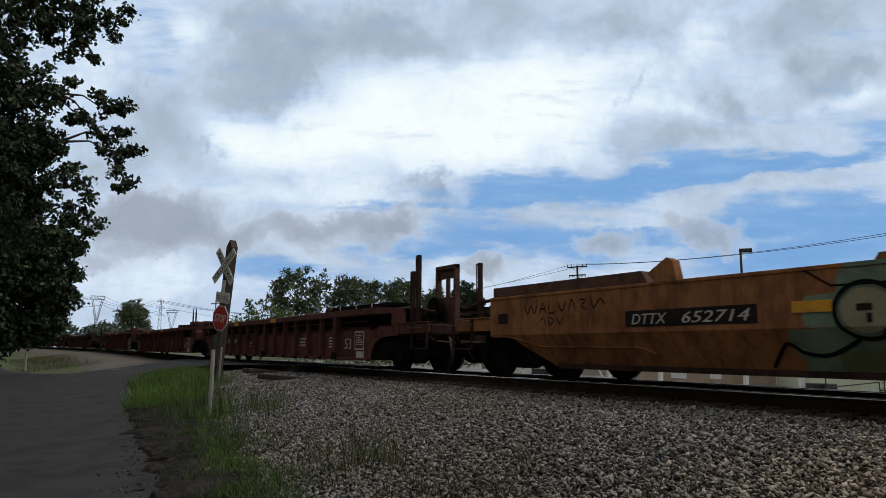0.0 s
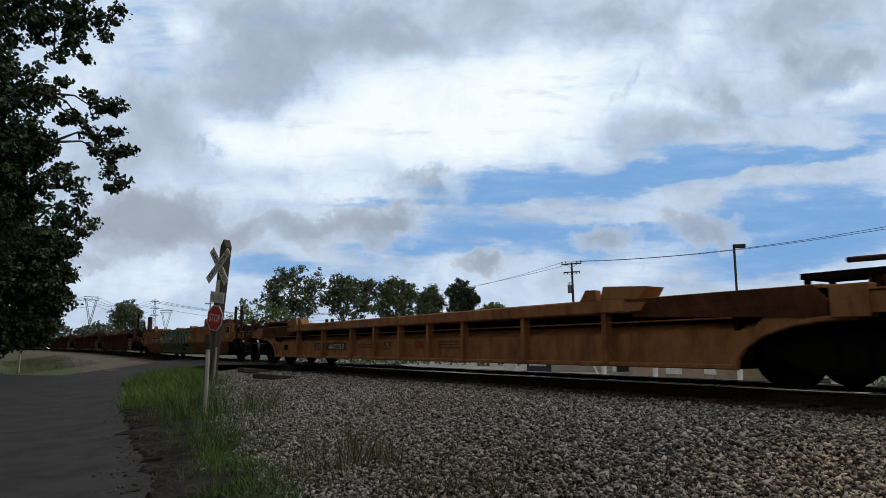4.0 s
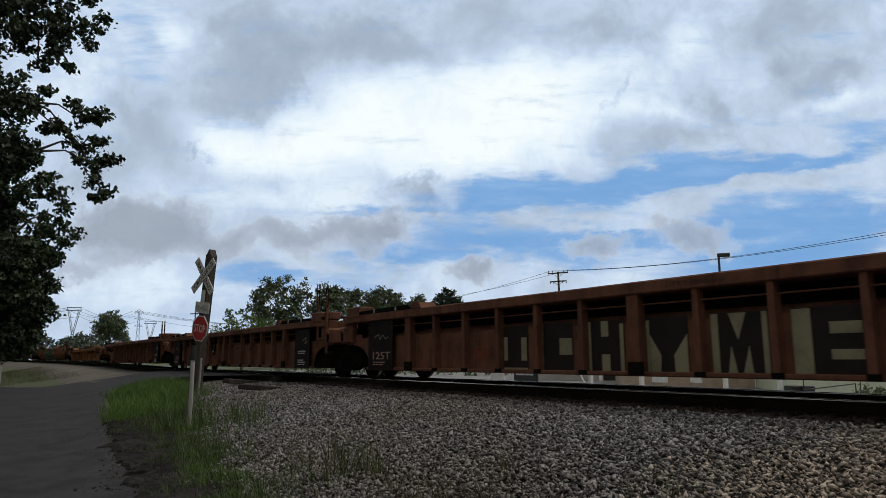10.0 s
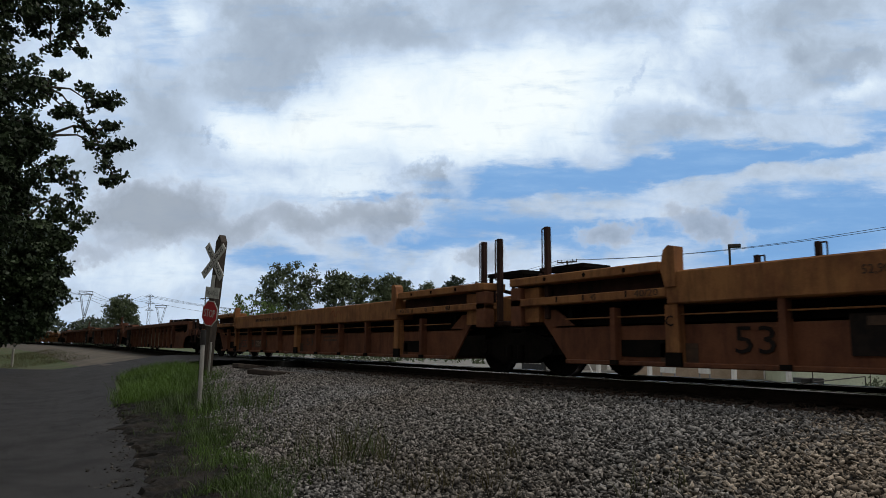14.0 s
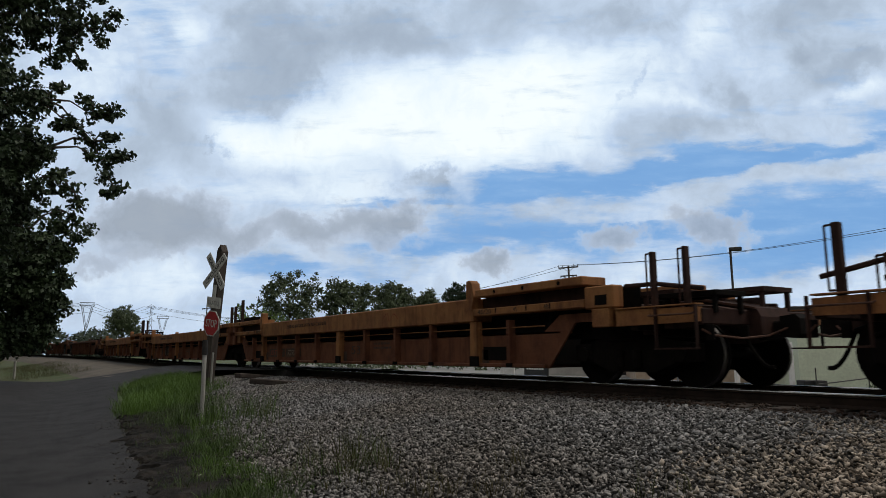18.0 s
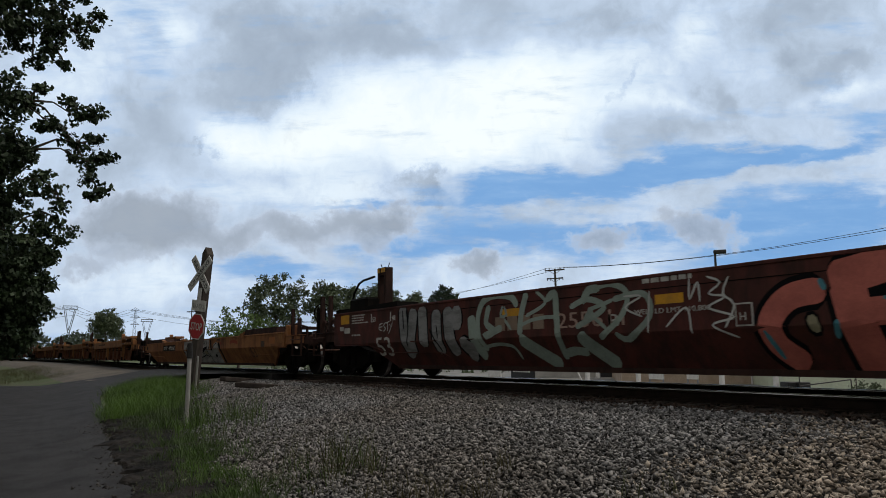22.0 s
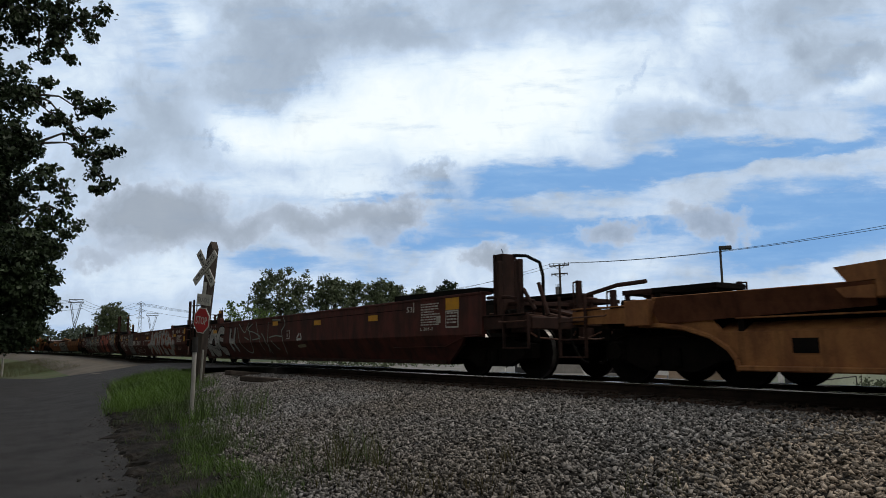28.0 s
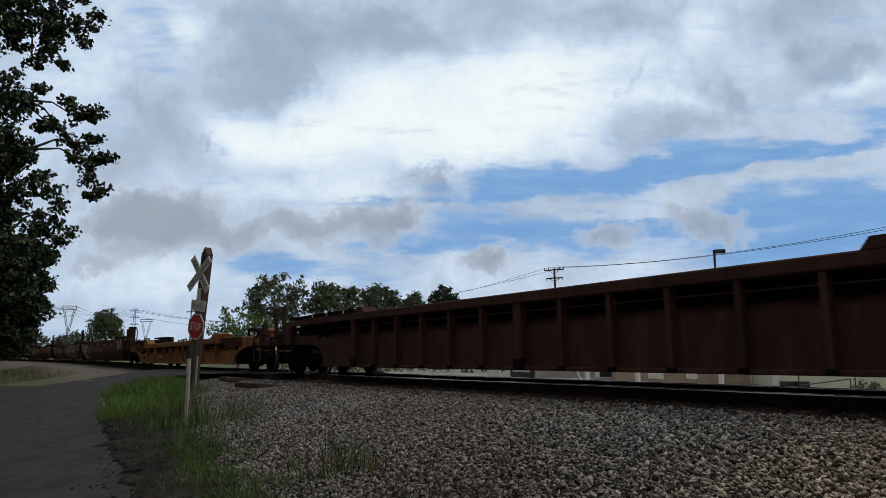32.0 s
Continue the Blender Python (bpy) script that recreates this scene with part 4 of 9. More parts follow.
def smooth_car(label, left, right, paint, ends="CC", top=1.45, kink=0.78, marks=None, posts=((), ()), group="well cars", hood=DARKEND, lean=0.32, notch=False, front=3.25, reach=0.0):
    """A well car with flat side plates: an upright upper band and a lower band that leans in."""
    car = thing("well_car", label, "train car", group=group)
    body = [h - 1.7 if e == "C" else h - 0.95 for h, e in zip((left, right), ends)]
    tips = [h - (0.45 if e == "C" else 0.12) for h, e in zip((left, right), ends)]
    cuts = [h - k if e == "C" else h - 2.0 for h, e, k in zip((left, right), ends, (front, 3.25))]
    cl, cr = cuts
    bl, br = body
    for g in (1, -1):
        y = -1.5 * g
        # maroon cars: the side is cut back over the leading shared truck and runs full to the trailing one
        wedge, full = hood is GRIME_AND_SHADE and ends[0] == "A", hood is GRIME_AND_SHADE and ends[1] == "A"
        west = [(-bl, 1.16), (-bl + 0.38, 1.0), (-8.27, kink)] if wedge else [(-bl, kink)]
        part("upper_side", prism(bmesh.new(), west + [(br, kink), (br, top), (-bl, top)], y, y + g * 0.10), paint, car)
        east = [(br, 0.22), (br, kink)] if full else [(cr, 0.22), (cr + 0.75, 0.60), (cr + 0.95, kink - 0.05), (br, kink - 0.05), (br, kink)]
        west = [(-8.27, kink), (-7.45, 0.22)] if wedge else [(-bl, kink), (-bl, kink - 0.05), (-cl - 0.95, kink - 0.05), (-cl - 0.75, 0.60), (-cl, 0.22)]
        outline = east + west
        slope = lambda z, y=y, g=g: y + g * lean * (kink - min(z, kink)) / (kink - 0.22)
        bm = bmesh.new()
        near = [bm.verts.new((x, slope(z), z)) for x, z in outline]
        back = [bm.verts.new((x, slope(z) + g * 0.06, z)) for x, z in outline]
        bm.faces.new(near)
        bm.faces.new(back[::-1])
        for i in range(len(outline)):
            bm.faces.new((near[i], back[i], back[(i + 1) % len(outline)], near[(i + 1) % len(outline)]))
        part("lower_side", bm, paint, car)
        part("top_rim", box(bmesh.new(), -bl, br, y - g * 0.015, y + g * 0.25, top - 0.035, top + 0.015, 0.008), paint, car)
        part("bottom_seam", box(bmesh.new(), -cl, cr, slope(0.30) - g * 0.012, slope(0.30) + g * 0.02, 0.285, 0.30), GRIME_AND_SHADE, car)
        for s, ct, bd in ((-1, cl, bl), (1, cr, br)):
            if wedge if s < 0 else full:
                continue
            bm = bmesh.new()
            pts = [(s * (bd - 0.1), kink - 0.03), (s * (ct + 0.98), kink - 0.04), (s * (ct + 0.2), 0.57), (s * (ct - 1.9), 0.56), (s * (ct - 2.15), 0.47)]
            bent(bm, [(x, slope(z) - g * 0.01, z) for x, z in pts], 0.012, 4)
            part("trim_strip", bm, paint, car)
        for s, bd, e in ((-1, bl, ends[0]), (1, br, ends[1])):
            g0, g1 = (s * (bd - (3.2 if hood is GRIME_AND_SHADE else 3.72)), s * (bd - (0.65 if s > 0 and hood is not GRIME_AND_SHADE else 0.1))) if e == "C" else (s * (bd - (3.1 if s < 0 else 2.4)), s * (bd + 0.1))
            if wedge and s < 0:
                d = reach
                part("guide_lip", straight(bmesh.new(), d - 8.72, d - 7.98, y + g * 0.02, y + g * 0.5, top + 0.12, top + 0.18, bevel=0.01), hood, car)
                part("loading_guide", prism(bmesh.new(), [(d - 7.97, top + 0.016), (d - 5.82, top + 0.016), (d - 5.74, top + 0.05), (d - 5.70, top + 0.12), (d - 5.73, top + 0.16), (d - 7.97, top + 0.21)], y - g * 0.02, y + g * 0.55), hood, car, "raised dark container guide")
                for q in (0.0, 0.2):
                    part("guide_bracket", prism(bmesh.new(), [(d - 5.64 + q, top), (d - 5.46 + q, top), (d - 5.46 + q, top + 0.17), (d - 5.5 + q, top + 0.22), (d - 5.6 + q, top + 0.22), (d - 5.64 + q, top + 0.17)], y - g * 0.02, y + g * 0.12), paint, car)
                continue
            part("loading_guide", prism(bmesh.new(), [(g0, top + 0.016), (g1, top + 0.016), (g1, top + (0.10 if hood is GRIME_AND_SHADE else 0.19)), (g0 + s * (0.02 if hood is GRIME_AND_SHADE else 0.12), top + (0.13 if hood is GRIME_AND_SHADE else 0.19))], y + g * 0.0, y + g * 0.55), hood, car, "raised dark container guide")
            if hood is GRIME_AND_SHADE:
                for q in (0.06, 0.25) if e == "A" else ():
                    part("guide_bracket", prism(bmesh.new(), [(g0 - s * q, top), (g0 - s * (q + 0.16), top), (g0 - s * (q + 0.15), top + 0.15), (g0 - s * (q + 0.02), top + 0.15)], y - g * 0.02, y + g * 0.16), paint, car)
                continue
            if notch:
                part("guide_bracket", prism(bmesh.new(), [(g0 - s * 0.16, top), (g0 - s * 0.52, top), (g0 - s * 0.46, top + 0.28), (g0 - s * 0.36, top + 0.33), (g0 - s * 0.02, top + 0.14)], y - g * 0.03, y + g * 0.12), paint, car)
                continue
            part("guide_bracket", prism(bmesh.new(), [(g0, top - 0.10), (g0 - s * 0.42, top - 0.04), (g0 - s * 0.38, top + 0.08), (g0 - s * 0.1, top + 0.09), (g0 + s * 0.02, top + 0.14)], y - g * 0.03, y + g * 0.12), paint, car)
    if notch:
        for x in (-3.0, 0.0, 3.0):
            part("top_hat", prism(bmesh.new(), [(x - 0.2, top), (x + 0.2, top), (x + 0.14, top + 0.09), (x - 0.14, top + 0.09)], -1.5, -1.2), paint, car)
            grab_iron(car, [(x - 0.95, -1.503, top - 0.02), (x - 0.65, -1.503, top - 0.22), (x + 0.65, -1.503, top - 0.22), (x + 0.95, -1.503, top - 0.02)], 0.012, GRIME_AND_SHADE, "weld_seam")
    part("well_floor", box(bmesh.new(), -cl, cr, -1.24, 1.24, 0.22, 0.30), DARKEND, car)
    for s, cut in ((-1, cl), (1, cr)):
        # black colour carries the shade behind the truck here too
        part("bulkhead", box(bmesh.new(), s * cut - 0.04, s * cut + 0.04, -1.22, 1.22, 0.3, top - 0.1), GRIME_AND_SHADE, car)
    for s, bd, tp, e, ps in ((-1, bl, tips[0], ends[0], posts[0]), (1, br, tips[1], ends[1], posts[1])):
        car_end(car, s, bd, tp, paint, e == "C", top, ps)
    finish_car(car, ends, left, right)
    if marks:
        marks(car, lambda z: -1.5 + lean * (kink - min(z, kink)) / (kink - 0.22))
    return car


# ---- what is painted on the cars ----
FACE_Y = -1.332        # the web of a staked car
FADED_AMBER = material("worn_reflector_yellow", (0.33, 0.175, 0.03), (0.2, 0.09, 0.035), 0.7, scale=5)
DARKTEXT = material("faded_black_lettering", (0.05, 0.032, 0.022), (0.09, 0.05, 0.03), 0.8, scale=5)


def amber(car, x, z, y=-1.5, w=0.45, h=0.13):
    panel("reflector", x, x + w, z, z + h, y, AMBER, car, "amber reflector strip", 0.006)


def marks_green(car, surf):
    number_plate(car, -6.61, -4.54, 0.85, 1.08, -1.5, "DTTX", "652714")
    spray(car, [[(-4.2, 0.6), (-2.5, 0.75), (0, 0.75), (1.4, 0.8)], [(-4.0, 0.95), (-2, 1.05), (0.2, 1.0), (2.6, 1.0)], [(-3.6, 1.22), (-1.5, 1.26), (2.7, 1.24)], [(-4.1, 0.40), (0, 0.42), (2.9, 0.40)], [(1.0, 0.7), (2.4, 0.68), (2.9, 0.6)], [(-3.0, 1.38), (0, 1.4), (2.4, 1.38)]], 0.36, "teal", surf, 0.003, 0.24, 1.43)
    spray(car, [[(-1.35, 1.25), (-1.05, 1.05)], [(-0.1, 1.0), (0.2, 1.15)], [(1.8, 1.3), (2.5, 1.36)], [(-1.9, 0.5), (0.4, 0.55), (1.6, 0.5)], [(-3.7, 0.4), (-2.3, 0.45)]], 0.24, "olive", surf, 0.0056, 0.24, 1.43)
    spray(car, [[(-2.34, 1.01), (-1.98, 0.56)], [(-0.66, 1.15), (-0.42, 1.15)], [(-0.29, 0.9), (0.03, 0.7)], [(0.9, 1.1), (0.9, 0.83)], [(1.3, 1.18), (1.52, 1.0)], [(-1.09, 1.0), (-0.86, 1.24)], [(-2.75, 1.3), (-2.79, 0.84)], [(-1.6, 0.9), (-1.35, 0.72)], [(0.68, 1.29), (0.86, 1.38)], [(1.61, 0.9), (1.74, 0.83)], [(-1.9, 1.3), (-1.85, 0.95)]], 0.2, "aqua", surf, 0.0075, 0.24, 1.43)
    spray(car, [[(1.05, 1.16), (1.27, 1.24)], [(0.21, 0.54), (0.48, 0.49)], [(-0.46, 1.21), (-0.42, 1.1)], [(0.73, 0.45), (1.09, 0.42)]], 0.14, "plum", surf, 0.0125, 0.24, 1.43)
    for outline in (((-2.67, 1.44), (-2.4, 1.26), (-2.53, 1.2)), ((-2.46, 1.03), (-2.44, 0.74), (-2.61, 0.78)), ((-2.1, 1.42), (-1.98, 1.41), (-2.02, 1.13), (-1.88, 0.77), (-1.72, 0.73), (-1.89, 0.71), (-2.0, 0.8), (-2.11, 1.09)), ((-1.74, 1.42), (-1.53, 1.26), (-1.42, 1.02), (-1.17, 0.86), (-1.29, 0.85), (-1.54, 1.02), (-1.71, 1.24)), ((-0.43, 1.08), (-0.23, 0.64), (-0.68, 0.64))):
        blot(car, outline, "skin", surf, 0.0145, edge="black")
    for outline in (((0.43, 1.2), (0.53, 1.19), (0.58, 0.99), (0.68, 0.95), (0.65, 0.8), (0.43, 0.66), (0.39, 0.7), (0.48, 0.91), (0.39, 1.13)), ((1.03, 1.09), (1.2, 1.18), (1.25, 1.01), (1.48, 0.9), (1.41, 0.81), (1.17, 0.87), (1.02, 0.96)), ((1.01, 0.66), (1.37, 0.57), (1.29, 0.44), (1.22, 0.48), (0.98, 0.59)), ((1.87, 0.94), (1.96, 0.98), (1.96, 0.78), (2.04, 0.72), (1.8, 0.71)), ((0.92, 1.43), (1.03, 1.43), (0.95, 1.37), (0.88, 1.33))):
        blot(car, outline, "skin", surf, 0.0145, edge="black")
    # cracks across the fills
    spray(car, [[(-0.55, 0.8), (-0.42, 0.92), (-0.3, 0.8)], [(-0.45, 0.66), (-0.43, 0.84)], [(0.44, 1.1), (0.57, 1.04)], [(0.48, 0.98), (0.64, 0.9)], [(0.5, 0.88), (0.6, 0.78)], [(1.1, 1.02), (1.22, 1.06)], [(1.16, 0.92), (1.3, 0.96)], [(-2.05, 1.2), (-1.98, 1.22)], [(-2.0, 1.0), (-1.94, 0.95)], [(-1.6, 1.2), (-1.5, 1.18)], [(-1.5, 1.06), (-1.4, 1.0)]], 0.02, "black", surf, 0.0175, 0.24, 1.43)
    spray(car, [[(-3.4, 0.65), (-3.79, 0.48), (-4.1, 0.51), (-4.24, 0.61), (-4.52, 0.32)], [(-2.92, 1.46), (-2.85, 1.21), (-2.95, 0.93), (-3.17, 0.7)], [(-0.55, 1.46), (-0.78, 1.31), (-0.77, 1.09), (-0.72, 1.05), (-0.94, 0.82), (-1.17, 0.9)], [(-1.17, 0.9), (-1.02, 0.72), (-0.97, 0.54)], [(-2.21, 0.96), (-2.11, 0.65), (-2.09, 0.42)], [(-0.16, 1.35), (0.0, 1.08), (0.14, 0.92), (0.2, 0.81), (0.37, 0.7)], [(1.56, 1.45), (1.52, 1.23), (1.59, 1.06), (1.77, 0.94)], [(0.97, 0.69), (0.93, 0.56), (1.11, 0.47), (1.18, 0.39)], disc(-3.3, 0.95, 0.33, 0.3) + [(-2.97, 0.95)]], 0.045, "black", surf, 0.0145, 0.24, 1.43)
    spray(car, [[(0.69, 1.43), (0.52, 1.3), (0.39, 1.2)], [(1.3, 0.69), (1.65, 0.65), (1.83, 0.63), (2.75, 0.63)], disc(2.22, 0.97, 0.31, 0.29) + [(2.53, 0.97)]], 0.075, "black", surf, 0.0165, 0.24, 1.43)
    blot(car, disc(2.22, 0.98, 0.26, 0.25), "beige", surf, 0.0155)
    blot(car, disc(-3.3, 0.95, 0.27, 0.24), "beige", surf, 0.0125)
    panel("graffiti", -3.5, 2.95, 1.416, 1.464, -1.516, SPRAY["teal"], car, "teal overspray on the rim", 0.003)
    panel("plate_mark", -3.4, -3.24, 0.95, 1.02, surf(1.0) - 0.014, BLACKP, car)
    panel("plate_mark", -3.3, -3.25, 0.82, 0.92, surf(0.9) - 0.014, BLACKP, car)
    spray(car, [[(-8.9, 1.3), (-8.82, 1.12), (-8.72, 1.28), (-8.64, 1.12), (-8.56, 1.3)], [(-8.5, 1.12), (-8.42, 1.3), (-8.34, 1.12)], [(-8.48, 1.2), (-8.36, 1.2)], [(-8.26, 1.3), (-8.26, 1.12), (-8.1, 1.14)], [(-8.05, 1.3), (-7.95, 1.14), (-7.85, 1.3)], [(-7.8, 1.12), (-7.72, 1.32), (-7.64, 1.12)], [(-7.56, 1.3), (-7.4, 1.3), (-7.5, 1.2), (-7.38, 1.14)], [(-7.3, 1.34), (-7.24, 1.16), (-7.1, 1.3), (-7.0, 1.2)]], 0.026, "black", surf, 0.005)
    spray(car, [[(-8.5, 0.98), (-8.4, 1.06), (-8.36, 0.92)], [(-8.28, 1.06), (-8.26, 0.92), (-8.16, 1.0), (-8.26, 1.06)], [(-8.08, 1.06), (-8.0, 0.92), (-7.94, 1.06)]], 0.024, "black", surf, 0.005)
    spray(car, [[(2.47, 1.36), (2.61, 1.39), (2.65, 1.31), (2.79, 1.37), (2.92, 1.3), (3.09, 1.35), (3.25, 1.3)], [(2.74, 1.15), (2.87, 1.22), (2.99, 1.1), (3.16, 1.19), (3.28, 1.09), (3.4, 1.15)], [(3.11, 0.92), (3.27, 0.98), (3.35, 0.87), (3.51, 0.96), (3.61, 0.87), (3.76, 0.95), (3.87, 0.88)], [(2.99, 1.03), (3.11, 1.02), (3.07, 0.92)]], 0.03, "blush", surf, 0.006, 0.24, 1.43)
    for x in (-4.1, -1.55, 2.7):
        amber(car, x, 0.95, -1.518)
    lettering("53", 6.95, -1.507, 0.80, 0.36, DARKTEXT, car, width=0.32)
    panel("data_plate", 9.15, 9.58, 1.08, 1.36, -1.5, WHITE, car, "framed dark data plate")
    panel("data_field", 9.18, 9.55, 1.10, 1.34, -1.507, BLACKP, car)
    panel("data_plate", -9.65, -9.38, 0.98, 1.16, -1.5, BLACKP, car, "framed dark data plate")
    spray(car, [[(9.05, 0.95), (9.15, 1.03), (9.2, 0.9), (9.35, 1.02), (9.45, 0.9), (9.55, 1.03)]], 0.025, "white", surf, 0.006)


def marks_low(number):
    def put(car):
        number_plate(car, -5.24, -3.08, 0.45, 0.66, FACE_Y, "DTTX", number, True)
        lettering("53", -0.95, FACE_Y - 0.006, 0.47, 0.28, DARKTEXT, car, width=0.34)
        small_print(car, -2.3, 0.58, FACE_Y, 2, 0.9, DARKTEXT)
        small_print(car, 1.5, 0.62, FACE_Y, 3, 0.8, DARKTEXT)
        panel("red_patch", 0.55, 0.85, 0.5, 0.66, FACE_Y, SPRAY["rust"], car)
        panel("plaque", -7.75, -7.45, 0.45, 0.62, FACE_Y, GRIME_AND_SHADE, car)
        small_print(car, -4.6, 1.12, -1.5, 1, 1.0, DARKTEXT, 0.045)
    return put


def block_letters(colour, spans):
    """Painted letters as upright bars and slabs between the stakes: x0, x1, z0, z1."""
    def put(car):
        for x0, x1, z0, z1 in spans:
            panel("graffiti", x0, x1, z0, z1, FACE_Y - 0.004, SPRAY[colour], car)
    return put


def marks_lead_brown(car):
    lettering("DTTX", -5.25, FACE_Y - 0.004, 0.83, 0.26, SPRAY["blush"], car, 0.2, 0.55)
    lettering("786554", -4.5, FACE_Y - 0.004, 0.84, 0.26, WHITE, car, 0.2, 0.72)
    plum = material("dull_plum_paint", (0.135, 0.074, 0.066), (0.09, 0.05, 0.045), 0.8)
    for x0, x1 in ((-2.84, -2.10), (-1.85, -1.06), (-0.73, -0.06), (0.37, 1.06), (1.16, 1.20)):
        panel("painted_field", x0, x1, 0.29, 1.04, FACE_Y, plum, car)
    block_letters("cream", ((-2.69, -2.655, 0.31, 0.70), (-2.84, -2.62, 0.69, 0.84), (-2.85, -2.81, 0.84, 1.0), (-2.31, -2.14, 0.31, 0.83), (-1.61, -1.58, 0.31, 1.04), (-1.19, -1.05, 0.31, 1.03), (-0.74, -0.71, 0.30, 1.03), (-0.46, -0.38, 0.30, 0.44), (0.36, 0.39, 0.82, 1.03), (0.36, 0.61, 0.66, 0.83), (0.57, 0.61, 0.30, 0.66), (0.92, 1.06, 0.30, 0.80), (1.15, 1.19, 0.64, 0.80)))(car)
    part("graffiti", prism(bmesh.new(), ((-0.29, 1.04), (-0.20, 0.93), (-0.17, 1.04)), FACE_Y - 0.012, FACE_Y - 0.006), SPRAY["cream"], car)
    for x in (-3.6, -0.56, 1.93):
        panel("reflector", x, x + 0.48, 1.40, 1.50, -1.5, FADED_AMBER, car, "worn yellow reflector strip")
    lettering("DTTX 786554 B", 1.05, -1.504, 1.42, 0.09, DARKTEXT, car, 0.15, 0.82)
    dark_panel(car, 1)
    panel("plaque", -6.3, -6.05, 0.60, 0.72, FACE_Y, GRIME_AND_SHADE, car)
    panel("plaque", -5.2, -4.98, 0.52, 0.60, FACE_Y, GRIME_AND_SHADE, car)


def marks_oxblood(car):
    """Small white stencils of the dark red cars."""
    lettering("53", 6.55, FACE_Y - 0.004, 0.52, 0.40, WHITE, car, width=0.42)
    p = panel("notice", 7.2, 7.75, 0.50, 0.98, FACE_Y, WHITE, car, "white framed notice")
    panel("notice_field", 7.24, 7.71, 0.54, 0.94, FACE_Y - 0.006, OXBLOOD, p)
    small_print(car, 7.3, 0.86, FACE_Y - 0.012, 5, 0.36, WHITE, 0.03)
    panel("white_plate", 7.3, 7.75, 0.30, 0.46, FACE_Y, WHITE, car)
    lettering("DTTX", -5.25, FACE_Y - 0.004, 0.72, 0.24, WHITE, car, 0.2, 0.55)
    lettering("786554", -4.5, FACE_Y - 0.004, 0.72, 0.24, WHITE, car, 0.2, 0.72)
    small_print(car, 3.2, 0.80, FACE_Y, 3, 0.5, WHITE, 0.05)
    small_print(car, 5.5, 0.80, FACE_Y, 4, 0.4, WHITE, 0.04)
    small_print(car, -2.4, 0.70, FACE_Y, 2, 0.7, WHITE, 0.06)
    for x in (-3.6, 0.8):
        amber(car, x, 1.385, -1.5, 0.55, 0.12)


def dark_panel(car, s, text=None):
    x0, x1 = (-7.96, -6.83) if s < 0 else (7.05, 8.1)
    p = panel("door_panel", x0, x1, 0.25, 1.40 if s < 0 else 1.32, FACE_Y - 0.1, BLACKP, car, "black painted end panel", 0.02)
    if text:
        lettering(text, x0 + 0.16, FACE_Y - 0.125, 0.48, 0.24, SPRAY["blush"], p, width=0.80)
        small_print(car, x0 + 0.25, 0.40, FACE_Y - 0.122, 2, 0.5, SPRAY["blush"], 0.025)
        spray(car, [[(-7.66, 0.97), (-7.45, 1.04), (-7.4, 0.92), (-7.25, 1.03), (-7.15, 0.93), (-7.0, 0.99)]], 0.02, "faded", lambda z: FACE_Y - 0.12, 0.004)
    else:
        small_print(car, 7.3, 0.70, FACE_Y - 0.122, 2, 0.6, WHITE, 0.03)
        small_print(car, 7.3, 0.45, FACE_Y - 0.122, 3, 0.5, WHITE, 0.03)
        spray(car, [[(7.6, 1.0), (7.9, 1.08), (7.8, 0.92), (8.0, 1.0)]], 0.022, "faded", lambda z: FACE_Y - 0.12, 0.004)


def marks_mid_brown(car):
    dark_panel(car, -1, "125T")
    dark_panel(car, 1)
    lettering("53", 6.62, FACE_Y - 0.004, 0.58, 0.36, DARKTEXT, car, width=0.42)
    lettering("40", -6.1, -1.476, 0.98, 0.12, DARKTEXT, car, width=0.16)
    lettering("20", -6.1, -1.476, 1.14, 0.12, DARKTEXT, car, width=0.16)
    strap = part("hanging_strap", bent(bmesh.new(), [(-1.92, FACE_Y - 0.10, 1.36), (-1.68, FACE_Y - 0.07, 0.86), (-1.52, FACE_Y - 0.06, 0.68), (-1.36, FACE_Y - 0.07, 0.80), (-1.12, FACE_Y - 0.10, 1.36)], 0.028, 6), GRIME_AND_SHADE, car, "loose black strap that hangs in a loop")
    part("buckle", box(bmesh.new(), -1.60, -1.48, FACE_Y - 0.10, FACE_Y - 0.07, 0.78, 0.84, 0.008), WHITE, strap)
    lettering("DTTX 786554 C", 1.2, -1.504, 1.42, 0.09, DARKTEXT, car, 0.15, 0.9)
    spray(car, [[(0.9, 0.62), (0.92, 0.88)], [(1.05, 0.88), (1.5, 0.89)], [(1.28, 0.88), (1.28, 0.6)], [(1.7, 0.6), (1.7, 0.88), (1.95, 0.82), (1.72, 0.74), (1.98, 0.6)], [(2.55, 0.84), (2.85, 0.84)], [(2.55, 0.7), (2.85, 0.7)]], 0.07, "dried", lambda z: FACE_Y, 0.004)


